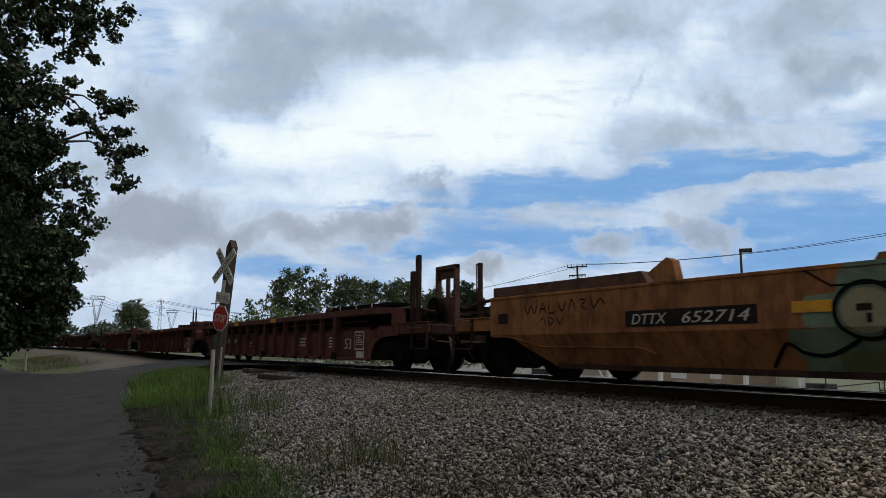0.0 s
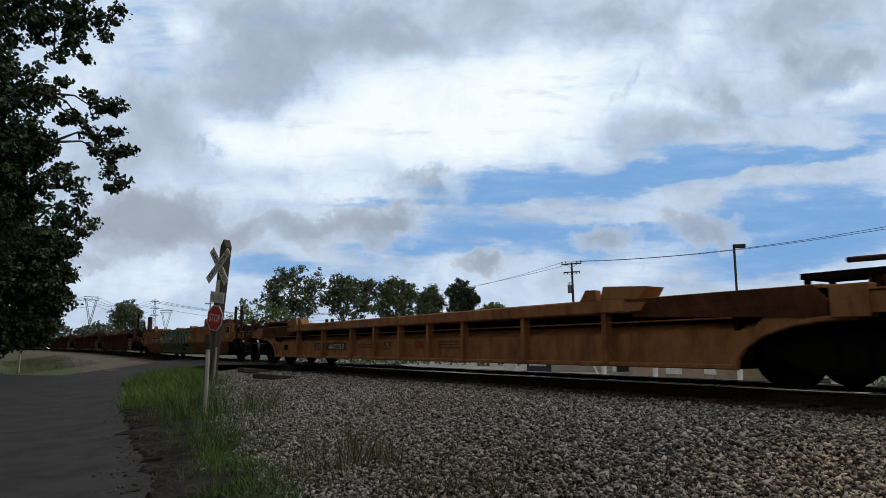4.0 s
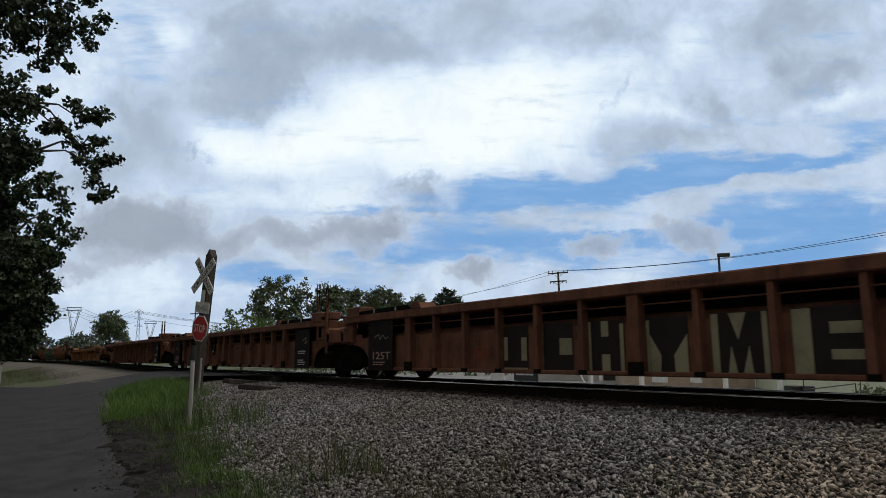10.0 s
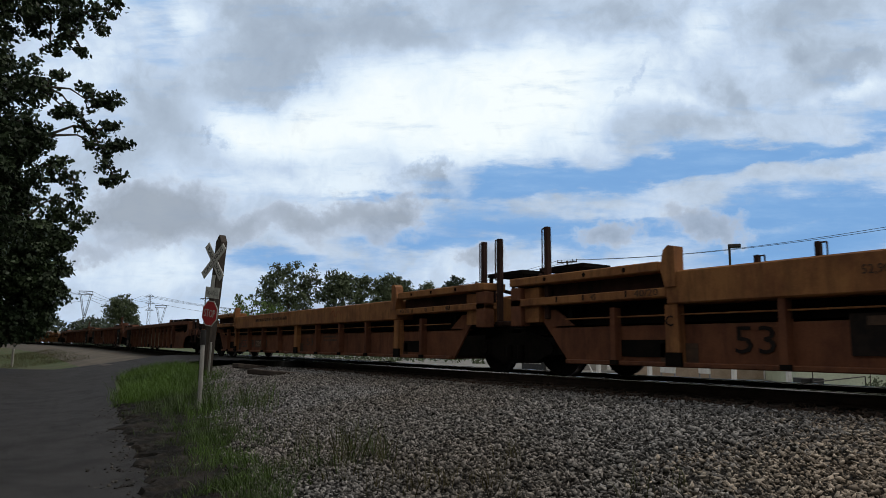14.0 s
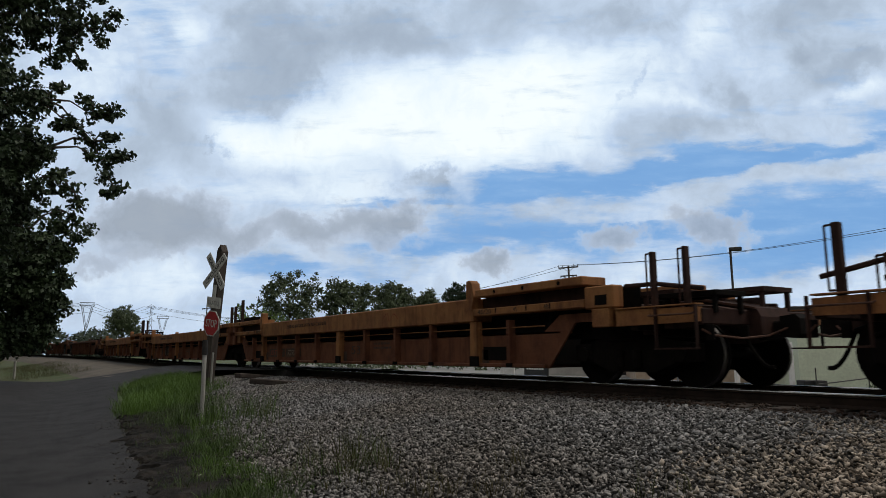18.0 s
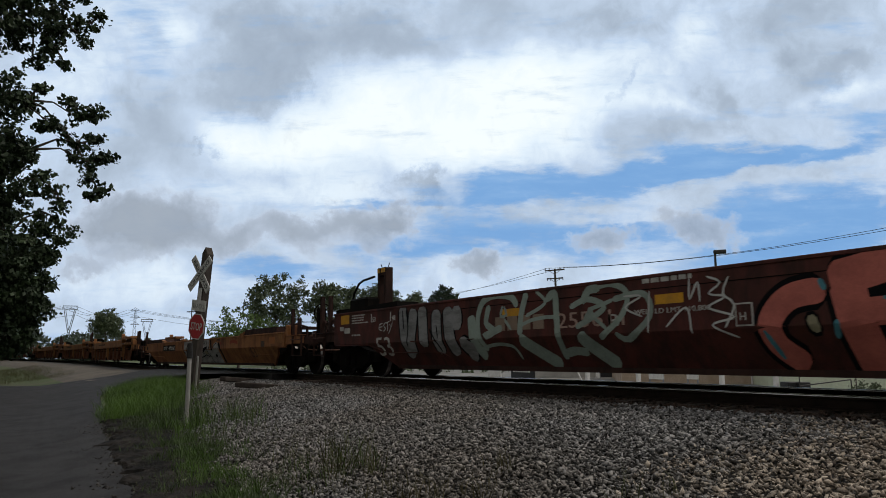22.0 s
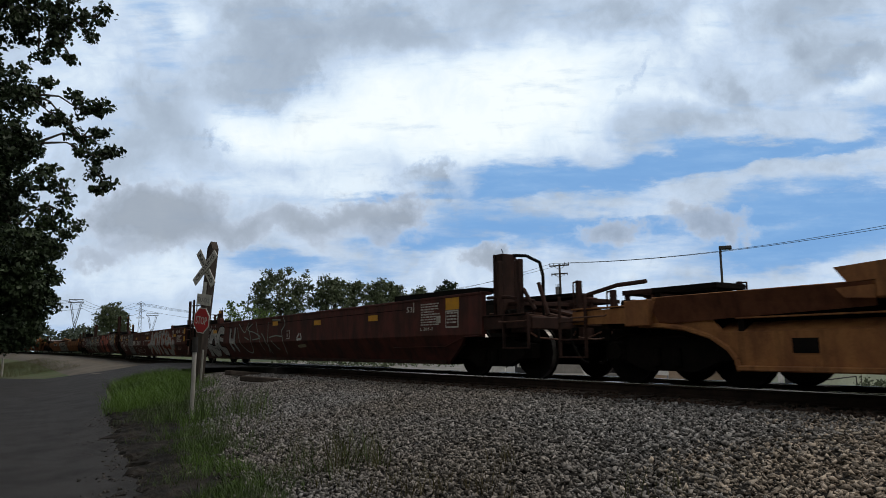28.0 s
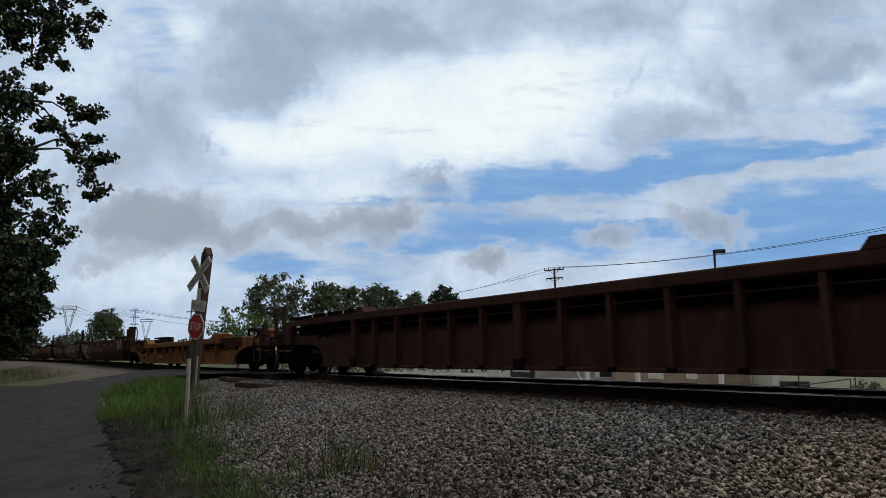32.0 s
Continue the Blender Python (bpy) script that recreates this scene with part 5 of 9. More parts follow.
def marks_tail_brown(car):
    dark_panel(car, -1, "125T")
    for x0, x1 in ((-3.10, -2.38), (-2.12, -1.32), (-1.03, -0.28), (0.11, 0.80), (1.14, 1.92), (2.19, 2.98)):
        panel("painted_field", x0, x1, 0.27, 1.04, FACE_Y, SPRAY["soot"], car)
    block_letters("beige", ((-3.09, -2.93, 0.45, 0.86), (-2.56, -2.42, 0.45, 0.84), (-3.09, -2.40, 0.275, 0.33), (-2.11, -2.0, 0.28, 1.03), (-1.62, -1.34, 0.54, 0.80), (-1.02, -0.93, 0.28, 1.03), (-0.72, -0.58, 0.80, 1.03), (-0.72, -0.56, 0.28, 0.54), (-0.36, -0.29, 0.28, 0.98),
                            (0.12, 0.17, 0.28, 1.0), (1.15, 1.25, 0.28, 1.03), (1.84, 1.91, 0.28, 1.03), (2.20, 2.42, 0.28, 1.03), (2.62, 2.96, 0.74, 0.87), (2.62, 2.96, 0.46, 0.57)))(car)
    for outline in (((0.18, 0.28), (0.34, 0.28), (0.36, 0.52), (0.18, 0.80)), ((0.58, 0.28), (0.79, 0.28), (0.79, 0.80), (0.57, 0.52)), ((1.40, 1.03), (1.64, 1.03), (1.52, 0.70)), ((1.36, 0.28), (1.49, 0.28), (1.42, 0.62)), ((1.56, 0.28), (1.70, 0.28), (1.66, 0.62))):
        part("graffiti", prism(bmesh.new(), outline, FACE_Y - 0.012, FACE_Y - 0.006), SPRAY["beige"], car)
    lettering("DTTX 786554 A", 0.6, -1.504, 1.42, 0.09, DARKTEXT, car, 0.15, 0.9)
    lettering("53", 6.62, FACE_Y - 0.004, 0.58, 0.36, DARKTEXT, car, width=0.42)
    lettering("53", -3.9, FACE_Y - 0.004, 0.5, 0.30, SPRAY["rust"], car, width=0.4)
    spray(car, [[(9.95, 0.88), (10.2, 1.02), (10.35, 0.9), (10.6, 1.03), (10.8, 0.9)]], 0.03, "beige", lambda z: -1.44, 0.004)


def marks_ochre(number, letter, plates=True):
    def put(car):
        if not plates:
            lettering("53", -5.34, FACE_Y - 0.010, 0.43, 0.48, BLACKP, car, width=0.53)
        for x0, x1, t in ((-5.76, -4.3, "DTTX"), (-4.2, -2.95, number)) if plates else ():
            p = panel("stencil_plate", x0, x1, 0.40, 0.66, FACE_Y, DARKTEXT, car, "dark stencil plate with faded italics")
            lettering(t, x0 + 0.12, FACE_Y - 0.009, 0.45, 0.24, SPRAY["faded"] if t == number else SPRAY["rust"], p, 0.25, (x1 - x0) * 0.8)
        lettering("53", 0.55, FACE_Y - 0.006, 0.48, 0.30, DARKTEXT, car, width=0.5)
        lettering(letter, -6.25, -1.477, 0.78, 0.20, BLACKP, car)
        lettering("52,900 LBS MAX GROSS WT FOR 20 FT CONTAINER", -3.7, -1.504, 1.27, 0.14, DARKTEXT, car, width=3.0)
        lettering("40/20", -6.75, -1.504, 1.20, 0.13, DARKTEXT, car, width=0.42)
        lettering("40/20", 6.35, -1.504, 1.20, 0.13, DARKTEXT, car, width=0.42)
        lettering("45", -7.6, -1.504, 1.20, 0.12, DARKTEXT, car)
        lettering("45", 7.4, -1.504, 1.20, 0.12, DARKTEXT, car)
        lettering("48", 8.2, -1.504, 1.20, 0.12, DARKTEXT, car)
        small_print(car, 1.8, 0.70, FACE_Y, 2, 0.9, DARKTEXT, 0.05)
        for x in (0.0, 6.15, -6.15):
            panel("bolt_plate", x - 0.3, x + 0.3, 0.30, 0.55, FACE_Y, DARKTEXT, car, "dark bolted plate", 0.012)
        panel("recess", -7.15, -6.3, 0.36, 0.60, FACE_Y, GRIME_AND_SHADE, car, "dark access hole", 0.012)
        panel("recess", 6.3, 7.1, 0.36, 0.60, FACE_Y, GRIME_AND_SHADE, car, "dark access hole", 0.012)
        spray(car, [[(2.6, 1.3), (2.8, 1.4), (2.9, 1.22), (3.1, 1.38), (3.3, 1.25)]], 0.02, "rust", lambda z: -1.5, 0.004)
    return put


def marks_ochre_mid(car):
    marks_ochre("729266", "C", False)(car)
    p = panel("painted_field", -3.93, -1.56, 0.42, 0.87, FACE_Y - 0.012, BLACKP, car, "dark field with faded block letters")
    for x0, x1, z0, z1 in ((-3.75, -3.2, 0.74, 0.84), (-3.55, -3.38, 0.45, 0.76), (-2.95, -2.8, 0.45, 0.84), (-2.4, -2.2, 0.45, 0.84), (-2.1, -1.9, 0.6, 0.84)):
        panel("graffiti", x0, x1, z0, z1, FACE_Y - 0.02, DARKTEXT, p)


def marks_grey(car, surf):
    number_plate(car, -5.96, -3.56, 0.82, 1.08, -1.5, "DTTX", "470248")
    spray(car, [[(-1.15, 0.55), (0.37, 0.61), (1.59, 0.58), (2.58, 0.52), (3.18, 0.54)]], 0.6, "grey", surf, 0.003, 0.24, 1.2)
    spray(car, [[(-0.99, 0.97), (0.4, 0.98), (1.43, 1), (1.98, 1)], [(2.52, 0.76), (2.9, 0.87), (3.17, 0.73)], [(-1.17, 0.37), (0.79, 0.34), (2.56, 0.35), (3.2, 0.38)]], 0.42, "grey", surf, 0.004, 0.24, 1.2)
    spray(car, [[(-1.05, 1.03), (-0.98, 0.64), (-0.77, 0.44)], [(-0.53, 1.12), (-0.45, 1.03), (-0.28, 0.97)], [(0.21, 0.82), (0.51, 0.69), (0.32, 0.73)], [(1.45, 1.16), (1.29, 1.05), (0.94, 1.03)], [(0.42, 0.51), (0.8, 0.53), (1.26, 0.6), (1.69, 0.52)], [(1.68, 1.19), (1.58, 0.88), (1.72, 0.61), (2.02, 0.49)], [(1.8, 0.5), (1.96, 0.35), (2.15, 0.27)], [(2.41, 0.85), (2.77, 1), (2.98, 1.04)], [(0.4, 0.98), (0.68, 1.09)], [(2.21, 0.77), (2.45, 0.85)]], 0.039, "black", surf, 0.01, 0.24, 1.2)
    spray(car, [[(0.19, 1.12), (0.06, 0.83), (-0.16, 0.55)], [(-0.65, 0.9), (-0.49, 0.7)], [(0.97, 1.09), (1.09, 1.14)], [(0.97, 0.75), (1.33, 0.84), (1.68, 0.89)], [(1.9, 0.93), (1.89, 0.82)], [(2.51, 0.55), (2.77, 0.59)]], 0.112, "black", surf, 0.01, 0.24, 1.2)
    spray(car, [[(2.14, 1.16), (2.21, 0.99), (2.31, 0.82)], [(3.14, 1.02), (3.35, 0.9), (3.45, 0.65), (3.45, 0.3)]], 0.156, "black", surf, 0.009, 0.24, 1.2)
    spray(car, [[(1.22, 0.68), (1.69, 0.69)]], 0.128, "beige", surf, 0.0095, 0.24, 1.2)
    spray(car, [[(-2.04, 0.53), (-0.76, 0.55), (0.67, 0.57)], [(-1.96, 0.93), (-0.76, 0.97), (0.67, 1)]], 0.51, "grey", surf, 0.0035, 0.24, 1.2)
    spray(car, [[(-2.39, 1.19), (-1.96, 0.69), (-1.66, 0.53)], [(-1.34, 1.07), (-1.62, 0.68)], [(-1.03, 1.06), (-0.68, 0.59)], [(-0.46, 1.12), (-0.31, 0.66), (-0.02, 0.51)], [(0.33, 1.16), (0.08, 0.8), (0.6, 0.68)], [(0.87, 1.18), (0.67, 0.86), (1.06, 0.64)]], 0.052, "black", surf, 0.01, 0.24, 1.2)
    spray(car, [[(-1.5, 0.84), (-1.54, 0.59)], [(-0.2, 0.88), (-0.38, 0.6)], [(0.6, 1.11), (0.4, 0.88)]], 0.105, "black", surf, 0.0105, 0.24, 1.2)
    bent_lettering("53", 6.74, 0.50, 0.46, DARKTEXT, car, surf, 0.82, 0.44)
    small_print(car, 3.0, 1.12, -1.5, 1, 0.5, DARKTEXT, 0.08)
    panel("data_plate", -9.9, -9.3, 0.86, 1.2, -1.5, YELLOW, car, "raised plate with a dark slot")
    panel("data_field", -9.75, -9.5, 0.93, 1.10, -1.507, BLACKP, car)
    panel("data_plate", 9.15, 9.75, 0.90, 1.18, -1.5, YELLOW, car, "raised plate")
    panel("data_field", 7.9, 8.2, 0.82, 1.0, -1.5, DARKTEXT, car)
    panel("fresh_patch", 8.64, 9.10, 0.90, 1.10, -1.5, material("fresh_orange_paint", (0.42, 0.15, 0.035), (0.34, 0.11, 0.03), 0.7), car, "brighter orange repainted patch")
    part("corner_block", box(bmesh.new(), 9.92, 10.13, -1.49, -1.15, 1.10, 1.43, 0.03), ORANGE, car)
    spray(car, [[(4.6, 1.02), (5.0, 1.06), (5.5, 1.0)], [(3.4, 1.0), (3.6, 1.04)]], 0.12, "rust", surf, 0.003)


def surf_low(z):
    return -1.5 + 0.32 * (0.79 - min(z, 0.79)) / 0.57 - 0.004


def marks_maroon_common(car, right):
    for x in (-3.1, 0.16, 3.44, 6.64):
        amber(car, x, 1.15)
    small_print(car, 4.9, 1.40, -1.5, 5, 0.7, WHITE, 0.02)
    if right < 10:
        for text, x, z in (("40", 6.33, 1.34), ("20", 6.33, 1.13), ("45", 7.14, 1.30), ("48", 7.60, 1.30), ("53", 8.38, 1.30)):
            lettering(text, x, -1.506, z, 0.19, WHITE, car, width=0.24)
        for x in (6.62, 7.43, 7.88, 8.67):
            panel("measure_bar", x - 0.04, x - 0.01, 1.28, 1.48, -1.5, WHITE, car)
        panel("fraction_rule", 6.33, 6.57, 1.30, 1.315, -1.5, WHITE, car)
        for row, text in enumerate(("2 INCH TREAD COND. SHOES", "SPECIAL BRAKE BEAMS", "SEE BADGE PLATE", "33 INCH WHEELS")):
            lettering(text, 7.33, -1.506, 1.17 - row * 0.052, 0.05, WHITE, car, width=0.038 * len(text))
        small_print(car, 7.33, 0.97, -1.5, 2, 1.0, WHITE, 0.03)
        small_print(car, 7.35, 0.66, surf_low(0.66), 3, 0.7, SPRAY["blush"], 0.03)
    panel("dark_rule", -right + 4, right - 4, 1.36, 1.372, -1.5, GRIME_AND_SHADE, car)


def maroon_lead(car, surf):
    marks_maroon_common(car, 9.85)
    panel("reflector", -9.5, -9.05, 1.28, 1.5, -1.5, AMBER, car, "amber reflector panel")
    panel("white_plate", -9.55, -9.35, 1.12, 1.22, -1.5, WHITE, car)
    panel("white_plate", -9.3, -9.0, 1.05, 1.18, -1.5, WHITE, car)
    small_print(car, -8.9, 1.45, -1.5, 4, 0.8, WHITE, 0.03)
    small_print(car, -8.9, 0.98, -1.5, 1, 0.5, WHITE, 0.035)
    bent_lettering("53", -7.72, 0.50, 0.60, WHITE, car, surf, 0.79, 0.66)
    lettering("53", -7.85, -1.506, 1.27, 0.16, WHITE, car)
    lettering("48", -6.95, -1.506, 1.27, 0.16, WHITE, car)
    for x in (-7.92, -7.02):
        panel("measure_bar", x, x + 0.03, 1.26, 1.46, -1.5, WHITE, car)
    spray(car, [[(-7.36, 1.22), (-7.5, 1.2), (-7.52, 1.10), (-7.38, 1.06)], [(-7.5, 1.14), (-7.38, 1.15)], [(-7.22, 1.24), (-7.32, 1.17), (-7.22, 1.10), (-7.33, 1.04)], [(-7.2, 1.22), (-7.04, 1.26)], [(-7.12, 1.24), (-7.14, 1.04)], [(-7.04, 1.2), (-6.98, 1.12), (-6.9, 1.26)], [(-6.98, 1.12), (-7.08, 0.98)]], 0.024, "white", surf, 0.006)
    for k in range(4):
        panel("stencil_bar", -3.3 + 0.33 * k, -3.04 + 0.33 * k, 0.91, 1.15, -1.5, SPRAY["faded"], car)
    lettering("255611", -1.75, -1.506, 0.90, 0.34, SPRAY["blush"], car, width=1.35)
    spray(car, [[(-6.48, 1.54), (-6.44, 1.07), (-6.3, 0.45)], [(-6.04, 1.47), (-6.11, 1.05), (-6.23, 0.54)], [(-5.71, 1.49), (-5.68, 1.12), (-5.65, 0.67)], [(-5.18, 1.4), (-5.18, 1.05), (-5.13, 0.53)], [(-4.78, 1.43), (-4.74, 0.98), (-4.63, 0.5)], [(-4.48, 1.43), (-4.47, 0.97)], [(-4.42, 0.72), (-4.15, 0.63), (-4.2, 0.4)]], 0.4, "black", surf, 0.003, 0.24, 1.53)
    spray(car, [[(-6.48, 1.54), (-6.44, 1.07), (-6.3, 0.45)], [(-6.04, 1.47), (-6.11, 1.05), (-6.23, 0.54)], [(-5.71, 1.49), (-5.68, 1.12), (-5.65, 0.67)], [(-5.18, 1.4), (-5.18, 1.05), (-5.13, 0.53)], [(-4.78, 1.43), (-4.74, 0.98), (-4.63, 0.5)], [(-4.48, 1.43), (-4.47, 0.97)], [(-4.42, 0.72), (-4.15, 0.63), (-4.2, 0.4)]], 0.32, "tarnish", surf, 0.006, 0.24, 1.53)
    spray(car, [[(-6.48, 1.46), (-6.44, 1.07)], [(-6.33, 1.47), (-6.26, 1.06), (-6.34, 0.69)], [(-5.18, 1.09), (-5.13, 0.83)], [(-5.43, 1.02), (-5.2, 0.75), (-5.12, 0.57)], [(-4.45, 0.64), (-4.3, 0.48)]], 0.04, "black", surf, 0.009, 0.24, 1.53)
    spray(car, [[(-4.01, 1.22), (-3.94, 0.71), (-3.77, 0.45)], [(-2.68, 0.77), (-2.38, 0.59), (-1.9, 0.32)], [(-1.29, 0.8), (-1.15, 0.65), (-0.87, 0.44), (-0.7, 0.32)]], 0.24, "mint", surf, 0.006, 0.24, 1.53)
    spray(car, [[(-2.7, 1.3), (-2.85, 1.48), (-3.29, 1.54), (-3.62, 1.46), (-3.79, 1.21), (-3.79, 0.86), (-3.64, 0.58)], [(-3.46, 1.37), (-3.56, 1.07), (-3.34, 0.91), (-3.62, 0.83), (-3.11, 0.97)], [(-2.45, 1.52), (-2.6, 1.15), (-2.65, 0.82)], [(-1.98, 1.35), (-1.78, 1.46), (-1.75, 1.15), (-1.74, 0.83), (-1.74, 0.42)], [(-1.72, 0.5), (-1.49, 0.55), (-1.22, 0.52)], [(-1.18, 1.25), (-1.05, 1.44), (-0.82, 1.45)], [(-1.15, 1.0), (-1.01, 1.11), (-1.07, 1.16)]], 0.13, "mint", surf, 0.008, 0.24, 1.53)
    spray(car, [[(-3.83, 0.59), (-3.54, 0.66), (-3.18, 0.68), (-2.89, 0.62), (-2.8, 0.42)], [(-2.22, 1.53), (-2.0, 1.32), (-2.48, 1.13)], [(-2.62, 0.98), (-2.33, 1.06), (-1.97, 1.09), (-1.73, 1.08)], [(-1.07, 1.15), (-0.76, 1.22), (-0.57, 1.27)], [(-1.02, 1.08), (-0.72, 0.86)], [(-3.08, 1.34), (-3.14, 1.16), (-2.98, 1.18), (-3.04, 1.33)], [(-3.04, 1.11), (-2.86, 0.92)]], 0.06, "mint", surf, 0.01, 0.24, 1.53)
    slim = [[(2.41, 1.17), (2.01, 1.11), (1.77, 0.87), (1.78, 0.59), (2.05, 0.34)], [(2.75, 0.9), (3.26, 0.92)], [(4.27, 1.26), (3.89, 1.36), (3.72, 1.15), (4.14, 1.0), (4.38, 0.78), (4.27, 0.43), (3.78, 0.37)], [(5.0, 1.15), (5.35, 1.02), (5.68, 1.04), (5.92, 1.19), (5.9, 1.35), (5.7, 1.44)]]
    fat = [[(2.46, 1.27), (2.83, 1.33), (3.21, 1.42), (3.54, 1.39)], [(2.62, 1.26), (2.69, 0.88), (2.79, 0.2)], [(4.57, 1.07), (4.62, 0.7), (4.69, 0.2)], [(4.56, 1.06), (4.91, 1.24), (5.08, 1.04), (4.97, 0.2)]]
    for strokes, wide, colour, proud in ((slim, 0.42, "black", 0.004), (fat, 0.50, "black", 0.004), (slim, 0.29, "pink", 0.009), (fat, 0.37, "pink", 0.009)):
        spray(car, strokes, wide, colour, surf, proud, 0.28, 1.53)
    spray(car, [[(3.52, 1.22), (3.45, 0.9), (3.46, 0.4)], [(4.45, 1.2), (4.5, 0.8), (4.46, 0.35)], [(4.83, 0.95), (4.84, 0.6), (4.83, 0.3)], [(3.0, 0.75), (3.06, 0.5), (3.02, 0.3)]], 0.06, "black", surf, 0.0125, 0.24, 1.53)
    spray(car, [[(2.23, 0.94), (2.27, 0.67)], [(4.83, 0.91), (4.85, 0.67)], [(3.01, 1.01), (3.25, 1)], [(3.14, 0.71), (3.18, 0.53)]], 0.16, "black", surf, 0.0125, 0.24, 1.53)
    spray(car, [[(2.23, 0.9), (2.28, 0.71)]], 0.112, "beige", surf, 0.015, 0.24, 1.53)
    spray(car, [[(2.36, 1.29), (2.41, 1.16)], [(2.51, 0.84), (2.47, 0.64)], [(1.67, 0.75), (1.8, 0.42)], [(2.98, 1.04), (3.26, 1)], [(3.41, 0.86), (3.53, 0.88)], [(3.07, 0.73), (3.14, 0.55)], [(3.86, 1.07), (3.94, 1.1)], [(4.05, 0.75), (4.1, 0.65)], [(4.26, 1.35), (4.31, 1.38)], [(4.79, 0.92), (4.82, 0.79)], [(5.3, 0.91), (5.47, 0.93)], [(5.5, 1.23), (5.56, 1.28)]], 0.062, "cyan", surf, 0.016, 0.24, 1.53)
    panel("plate_mark", 1.33, 1.56, 0.81, 1.09, -1.5, WHITE, car)
    panel("plate_field", 1.35, 1.54, 0.83, 1.07, -1.507, MAROON, car)
    lettering("B", -0.71, -1.506, 0.88, 0.27, WHITE, car, width=0.2)
    lettering("WELL LD LMT 110,800", -0.2, -1.506, 1.03, 0.10, WHITE, car, width=1.2)
    small_print(car, -0.04, 1.45, -1.5, 1, 0.9, WHITE, 0.07)
    spray(car, [[(-1.07, 1.44), (-0.62, 1.50), (-0.31, 1.34), (-0.44, 1.02), (-0.88, 0.72)], [(-0.58, 1.27), (-0.02, 1.31), (0.06, 1.0), (-0.35, 0.7), (-0.56, 0.79)], [(-1.44, 1.21), (-1.07, 1.31), (-0.75, 1.16), (-1.33, 0.9)]], 0.09, "mint", surf, 0.011, 0.24, 1.5)
    spray(car, [[(-0.37, 1.3), (-0.07, 1.28), (-0.35, 1.14), (-0.06, 1.0)], [(0.08, 1.34), (0.02, 0.77)], [(0.72, 1.44), (0.71, 1.18), (0.84, 1.39), (0.86, 1.14)], [(0.97, 1.45), (1.16, 1.36), (0.99, 1.23), (1.22, 1.18), (0.98, 1.06), (1.32, 0.93), (1.02, 0.84), (1.33, 0.68)], [(1.28, 1.42), (1.19, 1.22), (1.33, 1.07), (1.19, 0.8)], [(0.32, 0.84), (0.65, 1.08), (0.71, 0.75)]], 0.028, "white", surf, 0.014, 0.24, 1.5)
    lettering("H", 1.38, -1.512, 0.88, 0.14, WHITE, car)
    spray(car, [[(7.08, 1.8), (7.1, 1.0), (7.25, 0.5), (7.3, 0.1)], [(7.5, 1.3), (7.45, 0.8), (7.55, 0.1)], [(7.9, 1.8), (7.85, 1.1), (7.8, 0.1)], [(8.22, 1.8), (8.2, 1.1), (8.12, 0.1)]], 0.5, "tarnish", surf, 0.004, 0.36, 1.52)
    spray(car, [[(6.56, 0.93), (6.7, 1.0), (6.95, 0.92)], [(7.45, 1.5), (7.4, 1.1)]], 0.16, "silver", surf, 0.0065, 0.36, 1.52)
    spray(car, [[(7.45, 1.5), (7.38, 1.1), (7.2, 0.85), (7.25, 0.5), (7.5, 0.4)], [(7.55, 1.05), (7.6, 0.7), (7.75, 0.42)], [(7.72, 1.5), (7.70, 0.9), (7.85, 0.45)], [(7.7, 1.4), (7.95, 1.46), (8.1, 1.2), (8.05, 0.95)], [(8.05, 0.7), (8.22, 0.55), (8.1, 0.42)], [(6.95, 0.92), (6.85, 0.8), (7.05, 0.45), (7.3, 0.38)]], 0.035, "black", surf, 0.010, 0.3, 1.52)
    spray(car, [[(6.95, 1.1), (7.05, 1.32), (7.12, 1.1)], [(7.15, 1.3), (7.15, 1.12)], [(7.1, 1.25), (7.25, 1.27)], [(7.36, 1.3), (7.26, 1.24), (7.36, 1.17), (7.26, 1.12)]], 0.022, "black", surf, 0.0105, 0.3, 1.52)
    panel("flag", 8.86, 9.0, 0.32, 0.68, surf(0.5) - 0.004, SPRAY["blush"], car, "pale pink plate")
    for z in (1.24, 0.90):
        panel("reflector", 8.67, 8.9, z, z + 0.24, -1.5, AMBER, car, "amber reflector panel")


